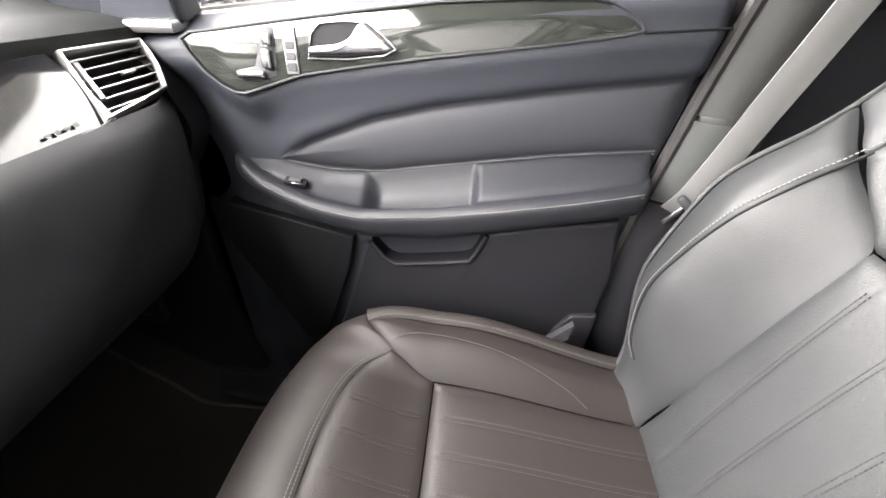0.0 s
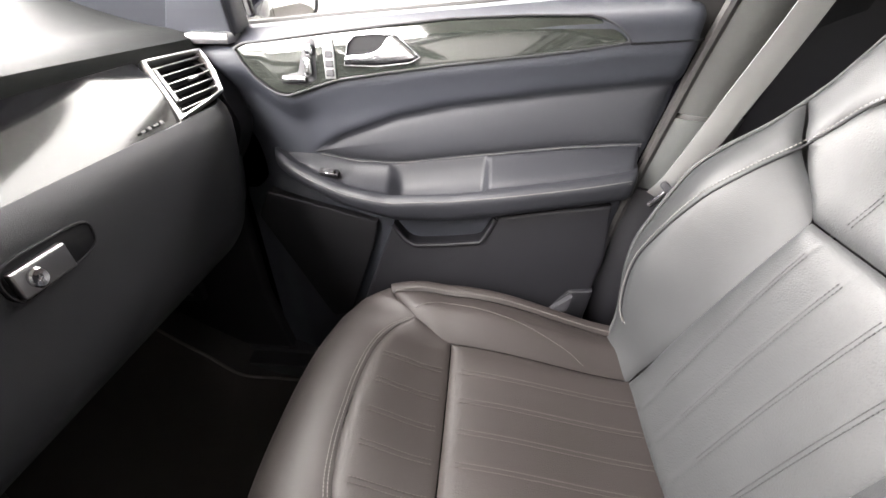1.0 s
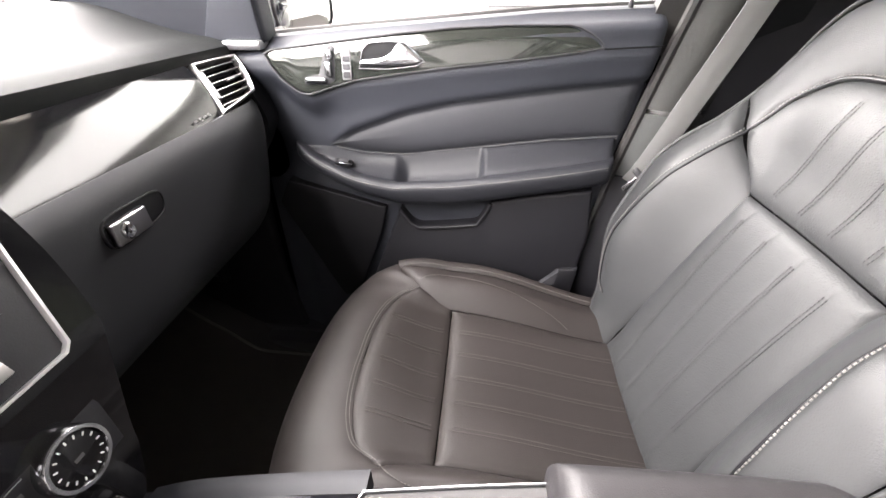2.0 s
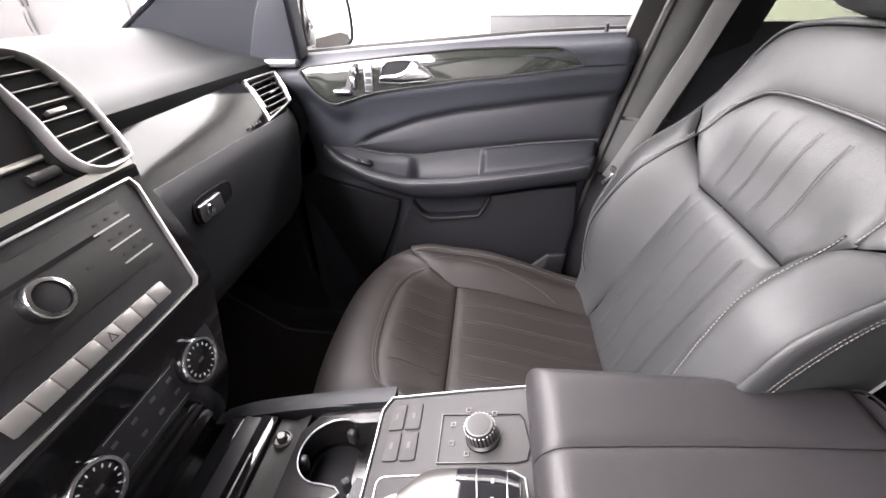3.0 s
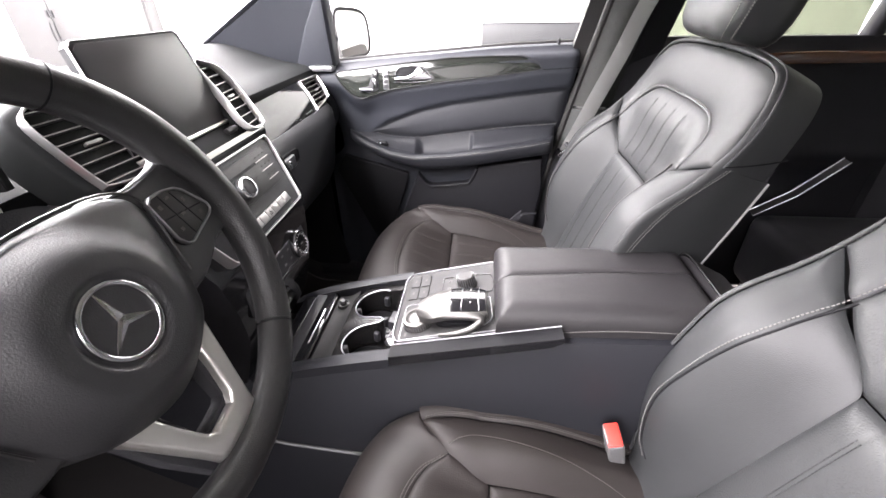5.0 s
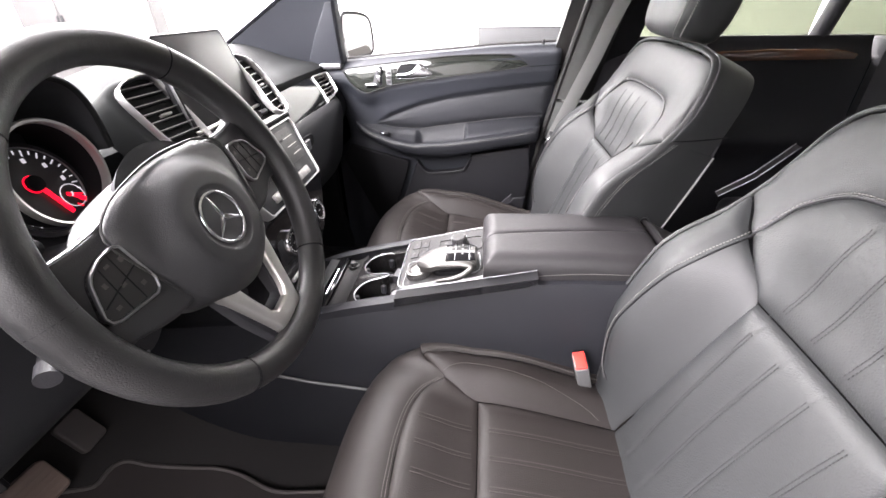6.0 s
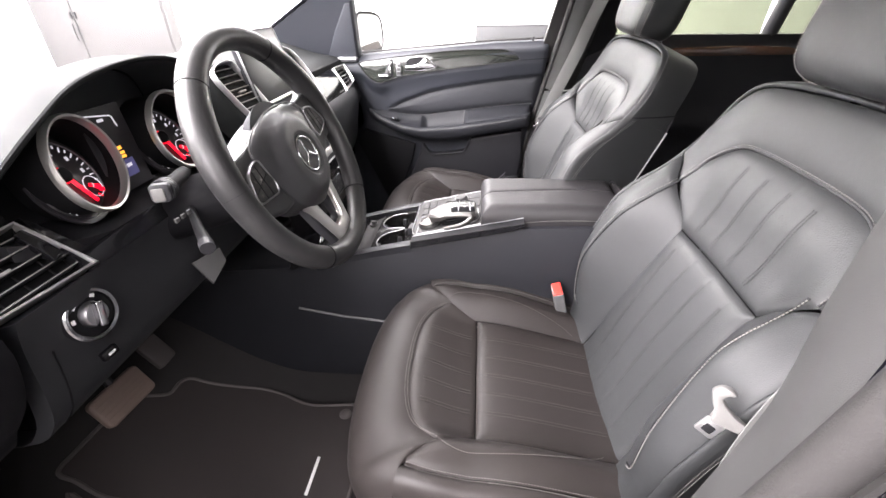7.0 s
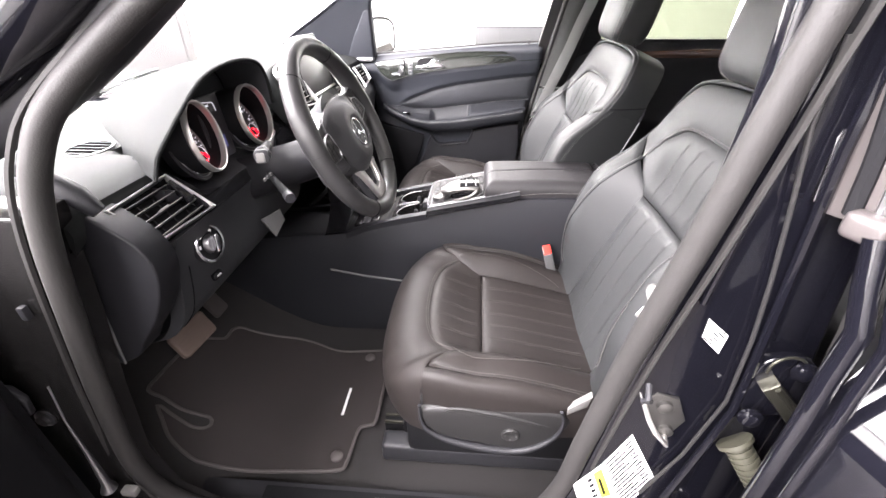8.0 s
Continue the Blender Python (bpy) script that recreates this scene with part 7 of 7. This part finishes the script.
def seat_fittings():
    """Side plates, knobs and rails, joined to each seat."""
    for root, cx, cy, dz, side in ((DSEAT, 0.0, -0.385, 0.0, -1), (PSEAT, -0.112, 0.385, 0.015, 1)):
        y = cy + side * 0.287
        m = facing((cx, y, dz), (0, side, 0))
        pts = [(-0.060, 0.672), (-0.055, 0.630), (-0.02, 0.592), (0.05, 0.572), (0.15, 0.556), (0.20, 0.575), (0.252, 0.632), (0.256, 0.668), (0.22, 0.690), (0.10, 0.692), (0.0, 0.686)]
        o = outline([(a * -side, b) for a, b in pts], 66)
        pl = part("side_plate", prism(o, m, 0.05, 0.014, 4), PANELDARK, root, "dark side plate of the seat base")
        rim = [(-0.058, 0.694), (-0.054, 0.632), (-0.022, 0.597), (0.023, 0.577), (0.086, 0.563), (0.149, 0.560), (0.196, 0.579), (0.233, 0.622), (0.242, 0.668), (0.233, 0.698)]
        part("plate_edge", tube([m @ V(a * -side, b, 0.002) for a, b in along2(rim)], lambda t: 0.0035 + 0.0055 * math.sin(math.pi * t) ** 2, 10), HARD, pl, "moulded lower rim")
        part("plate_crease", tube([m @ V(a * -side, b, -0.002) for a, b in along2([(-0.015, 0.664), (0.016, 0.684), (0.069, 0.681), (0.128, 0.669), (0.188, 0.652), (0.228, 0.640)])], lambda t: 0.0015 + 0.0055 * math.sin(math.pi * t), 10), PANELDARK, pl)
        mk = m @ Matrix.Translation((0.136 * -side, 0.614, 0.0))
        kn = part("lumbar_knob", revolve([(0.020, -0.004), (0.020, 0.003), (0.017, 0.006), (0.012, 0.005), (0.006, 0.003), (0.002, 0.003)], mk, 36), PANELDARK, pl, "round four-way lumbar knob")
        for a in range(4):
            part("knob_mark", rbox(0.0105, 0.0135, -0.0012, 0.0012, 0.0045, 0.0062, 0.0004, 1, mk @ pose(0, 0, 0, 0, 0, 90 * a)), BODYGREY, kn)
        part("recline_cover", prism([(a * -side, b) for a, b in ((0.247, 0.682), (0.284, 0.710), (0.289, 0.742), (0.246, 0.700))][::-side], m @ Matrix.Translation((0, 0, -0.003)), 0.014, 0.003, 2), BELT_GRIP if side < 0 else HARD, root, "grey hinge cover")
        for k in (side, -side):
            yo = cy + k * 0.241
            part("rail", rbox(cx - 0.168, cx + 0.38, min(yo, yo - k * 0.052), max(yo, yo - k * 0.052), 0.41, 0.470, 0.012, 3), HARD, root)
            ys = cy + k * 0.158
            part("rail_slot", rbox(cx - 0.172, cx + 0.38, ys - 0.012, ys + 0.012, 0.41, 0.466, 0.002), DARK, root, "dark rail channel")
            for q in (-0.010, 0.010):
                part("rail_lip", rbox(cx - 0.172, cx + 0.38, ys + q - 0.0025, ys + q + 0.0025, 0.462, 0.472, 0.001), METAL, root, "bare steel rail lip")
        # near-black box that fills the dark under the seat
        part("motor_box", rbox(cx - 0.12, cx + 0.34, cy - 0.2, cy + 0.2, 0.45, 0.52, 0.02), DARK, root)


def along2(pts):
    fn = line([(a, b, 0) for a, b in pts])
    return [(fn(k / 30).x, fn(k / 30).y) for k in range(31)]


seat_fittings()


# ---- rear cabin ----
def rear():
    root = thing("rear_bench", (1.2, 0, 0.45), "black leather rear bench in deep shade", "rear seat")
    part("cushion", rbox(0.88, 1.36, -0.66, 0.66, 0.55, 0.78, 0.05, 4), LEATHER, root)
    for k in range(3):
        y0 = -0.66 + 0.445 * k
        m = Matrix.Translation((1.40, 0, 0.74)) @ pose(0, 0, 0, 0, 22, 0)
        part("backrest", rbox(-0.07, 0.07, y0, y0 + 0.43, 0.0, 0.55, 0.04, 4, m), LEATHER, root)
    part("base", rbox(0.92, 1.34, -0.64, 0.64, 0.41, 0.56, 0.02), HARD, root)
    d = thing("rear_door", (0.85, 0.80, 0.45), "closed black rear door trim with wood strip", "car door")
    part("door_trim", solid(lambda u, v: V(0.42 + 0.85 * u, 0.775 + 0.03 * smooth01(0.9, 1.0, v) - 0.03 * math.exp(-((v - 0.62) / 0.06) ** 2), 0.42 + 0.835 * v), 20, 50, (0, 0.03, 0)), HARD_DARK, d)
    part("door_shell", rbox(0.42, 1.35, 0.81, 0.93, 0.38, 1.20, 0.03), PAINT, d)
    part("wood_strip", prism(outline([(0.60, 1.19), (0.86, 1.185), (1.22, 1.19), (1.225, 1.205), (1.17, 1.218), (0.98, 1.220), (0.60, 1.206)], 0, True, False), facing((0, 0.768, 0), (0, -1, 0)), 0.01, 0.004), material("brown_wood_veneer", (0.05, 0.02, 0.010), 0.10, grain=0.5, scale=50, vary=0.5, coat=0.5), d, "glossy brown wood strip")
    part("handle", tube([(0.70, 0.755, 1.16), (0.76, 0.745, 1.16), (0.82, 0.755, 1.16)], 0.006, 8), CHROME, d, "chrome handle")
    part("lock_pin", tube([(1.36, 0.80, 1.245), (1.36, 0.80, 1.27)], 0.005, 10), HARD, d)
    part("pillar", tube([(1.12, 0.835, 1.22), (1.14, 0.80, 1.42), (1.17, 0.72, 1.63)], 0.026, 10), HARD, d)
    b = BODY
    part("quarter_panel", rbox(1.30, 2.0, 0.78, 0.92, 0.38, 1.25, 0.03), HARD, b)
    part("quarter_panel", rbox(0.55, 2.0, -0.90, -0.79, 0.38, 1.22, 0.03), HARD, b)
    part("d_pillar", tube([(1.78, 0.83, 1.22), (1.76, 0.72, 1.62)], 0.05, 10), HARD, b)
    part("d_pillar", tube([(1.78, -0.83, 1.22), (1.76, -0.72, 1.62)], 0.05, 10), HARD, b)
    part("c_pillar", tube([(1.15, -0.835, 1.22), (1.17, -0.72, 1.62)], 0.04, 10), HARD, b)
    part("b_pillar_post", tube([(0.50, -0.80, 1.15), (0.52, -0.72, 1.63)], 0.05, 10), PAINT, b)
    rb = thing("rear_seat_belt", (0.86, 0.62, 0.8), "grey rear belt buckle strap", "seat belt")
    part("strap", ribbon([(0.86, 0.62, 0.79), (0.95, 0.61, 0.86), (1.04, 0.60, 0.965)], (0.2, 1, 0), 0.04), PANELDARK, rb)
    for k in (-0.019, 0.019):
        part("strap_edge", tube([(0.86 + 0.2 * k, 0.62 + k, 0.7915), (0.95 + 0.2 * k, 0.61 + k, 0.8615), (1.04 + 0.2 * k, 0.60 + k, 0.9665)], 0.0018, 6), SATIN, rb)


rear()


# ---- opened driver's side doors ----
def open_doors():
    d = thing("rear_door", (0.45, -0.93, 0.35), "opened gloss black rear door seen at its hinged edge", "car door")
    m = Matrix.Translation((0.405, -0.935, 0)) @ pose(0, 0, 0, 0, 0, -68)
    part("skin", solid(lambda u, v: m @ V(0.0 + 0.95 * u, -0.02 + 0.66 * max(0, 0.90 * v - 0.745) + 0.05 * max(0, 0.745 - 0.90 * v) - 0.010 * math.sin(math.pi * min(1, u * 3)), 0.32 + 0.90 * v), 24, 60, m.to_3x3() @ V(0, 0.02, 0)), PAINT, d, "gloss black door skin")
    part("shut_face", rbox(0.005, 0.06, 0.02, 0.15, 0.36, 1.20, 0.012, 3, m), PAINT, d)
    part("inner_trim", rbox(0.06, 0.92, 0.12, 0.16, 0.36, 1.20, 0.02, 3, m), HARD, d)
    edge_u = curve_of([(1.16, -0.096), (1.235, -0.0995), (1.30, -0.104), (1.38, -0.1145), (1.42, -0.125), (1.62, -0.17)])
    zf = lambda u, v: 1.238 + 0.02 * u + (0.382 - 0.02 * u) * v
    part("window_frame", solid(lambda u, v: m @ V(edge_u(zf(u, v)) + 0.145 * u, 0.012 - 0.010 * math.sin(math.pi * u) - 0.05 * v * v, zf(u, v)), 12, 24, m.to_3x3() @ V(0, 0.035, 0)), SKINEDGE, d, "warm grey window frame")
    for off, r, mat, lab in ((0.003, 0.0035, CHROME, "bright trim line"), (0.036, 0.0075, DARK, ""), (0.056, 0.0045, SATIN, "satin trim line")):
        part("frame_trim", tube([m @ V(edge_u(1.25 + 0.37 * k / 20) + off, 0.003 - 0.05 * (k / 20) ** 2, 1.25 + 0.37 * k / 20) for k in range(21)], r, 8), mat, d, lab)
    part("edge_cap", moved(rbox(-0.016, 0.020, -0.010, 0.012, -0.012, 0.014, 0.008, 3), m @ Matrix.Translation((-0.046, -0.006, 1.246))), SKINEDGE, d, "satin end cap of the window frame")
    part("shut_strip", tube([(0.331, -0.850, 1.395), (0.3335, -0.850, 1.324), (0.350, -0.850, 1.235), (0.3636, -0.850, 1.154), (0.374, -0.850, 1.072), (0.3805, -0.850, 0.964), (0.358, -0.850, 0.844), (0.321, -0.850, 0.738)], 0.0026, 8), PANELDARK, d, "dark flange edge")
    part("edge_seal", tube([m @ V(0.0, 0.055, 0.36), m @ V(0.0, 0.055, 0.80), m @ V(0.0, 0.055, 1.18)], 0.009, 8), RUBBER, d)
    part("window_pane", solid(lambda u, v: m @ V(0.06 + 0.80 * u, 0.08 - 0.10 * v * v, 1.20 + 0.40 * v), 8, 8, m.to_3x3() @ V(0, 0.004, 0)), TINT, d).visible_shadow = False
    boot = material("pale_rubber_boot", (0.036, 0.035, 0.024), 0.6, grain=0.4, scale=200, bump=0.4)
    for z in (1.0, 0.62):
        h = part("hinge", prism(outline([(-0.030, -0.045), (-0.034, 0.03), (-0.012, 0.052), (0.02, 0.048), (0.036, 0.02), (0.034, -0.04)], 40), facing((0.428, -0.858, z), (-0.1, -1, 0)), 0.012, 0.004, 3), PAINT, d, "painted door hinge with bare metal arm")
        hm = facing((0.4365, -0.876, z - 0.019), (-0.1, -1, 0))
        part("hinge_arm", prism([(-0.039, 0.028), (-0.0245, 0.0425), (0.0425, -0.0295), (0.023, -0.0415)][::-1], hm, 0.020, 0.003, 2), METAL, h, "bare metal arm")
        part("arm_edge", tube([hm @ V(-0.026, 0.036, 0.001), hm @ V(0.034, -0.030, 0.001)], 0.0035, 8), METAL, h)
        part("hinge_ring", tube([V(0.414 + 0.021 * math.cos(k * math.pi / 12), -0.868, z + 0.043 + 0.021 * math.sin(k * math.pi / 12)) for k in range(-3, 14)], 0.0018, 8), METAL, h)
        for a, c in ((-0.028, -0.036), (0.004, 0.046)):
            part("hinge_bolt", revolve([(0.014, 0), (0.014, 0.003), (0.010, 0.004), (0.010, 0.009), (0.006, 0.011)], facing((0.426 + a, -0.872, z + c), (-0.2, -1, 0)), 20), PAINT, h)
    b0, b1 = V(0.412, -0.858, 0.892), V(0.446, -0.898, 0.842)
    st = part("check_strap", tube([b0, b0.lerp(b1, 0.5), b1], lambda t: 0.016 - 0.002 * t, 18), boot, d, "ribbed pale rubber check strap boot")
    for k in range(8):
        p = b0.lerp(b1, (k + 1) / 9)
        part("boot_rib", tube([p, p + (b1 - b0) * 0.055], 0.0178, 18), boot, st)
    part("boot_flange", tube([b0 + V(-0.0012, 0.0016, 0.0016), b0 + V(0.0012, -0.0016, -0.0016)], 0.024, 24), boot, st)
    for off, r in ((0.0, 0.010), (0.022, 0.006)):
        part("skin_edge", tube([m @ V(-0.032 + off, -0.012, 1.245), m @ V(-0.020 + off, -0.016, 1.205), m @ V(-0.005 + off, -0.020, 1.165), m @ V(-0.003 + off, -0.024, 1.11), m @ V(off, -0.026, 1.06), m @ V(off, -0.022, 0.95), m @ V(off, -0.020, 0.80), m @ V(off, -0.020, 0.36)], r, 12), PAINT, d, "gloss black rounded door edge")
    f = thing("front_door", (-0.66, -0.95, 0.35), "opened black driver's door swung forward", "car door")
    m = Matrix.Translation((-0.665, -0.90, 0)) @ pose(0, 0, 0, 0, 0, -80)
    part("door_panel", rbox(0.0, 1.05, -0.10, 0.06, 0.34, 1.18, 0.03, 3, m), DARK, f)
    part("shut_face", rbox(-0.012, 0.03, -0.09, 0.05, 0.36, 1.16, 0.01, 2, m), DARK, f)
    part("skin", rbox(0.0, 1.05, -0.13, -0.10, 0.32, 1.19, 0.012, 2, m), PAINT, f)
    part("metal_strip", tube([(-0.580, -0.865, 0.930), (-0.592, -0.866, 0.85), (-0.593, -0.867, 0.775), (-0.598, -0.868, 0.680), (-0.601, -0.868, 0.662)], lambda t: 0.0014 + 0.012 * t ** 2.5, 10), SATIN, f, "pale metal edge strip")


open_doors()


# ---- seen through the windows ----
def outside():
    grey = material("grey_panel_paint", (0.05, 0.05, 0.053), 0.5, grain=0.3, scale=80, vary=0.15)
    p = thing("wall_panel", (0.65, 4.36, 0.88), "long dark grey panel fixed to the booth wall", "panel")
    part("panel", rbox(0.0, 1.34, 4.33, 4.395, 0.885, 1.095, 0.004), grey, p)
    part("panel_top", rbox(-0.004, 1.344, 4.326, 4.395, 1.088, 1.097, 0.001), HARD, p)
    cab = material("pale_cabinet_paint", (0.052, 0.048, 0.050), 0.5, vary=0.06, coarse=2)
    c = thing("storage_cabinet", (-4.4, 4.3, GROUND), "pale grey double-door storage cabinet with handles", "cabinet")
    part("body", rbox(-5.19, -3.55, 4.22, 4.39, GROUND, 2.05, 0.02), cab, c)
    for x0, x1, xh in ((-5.17, -4.672, -4.695), (-4.664, -3.57, -4.640)):
        dd = part("door", rbox(x0, x1, 4.20, 4.22, GROUND + 0.05, 2.02, 0.004), cab, c)
        part("handle", tube([(xh, 4.17, 0.97), (xh, 4.16, 1.06), (xh, 4.17, 1.15)], 0.008, 8), HARD, dd)
        part("lock", rbox(xh - 0.012, xh + 0.012, 4.185, 4.20, 1.20, 1.27, 0.002), HARD, dd)


outside()
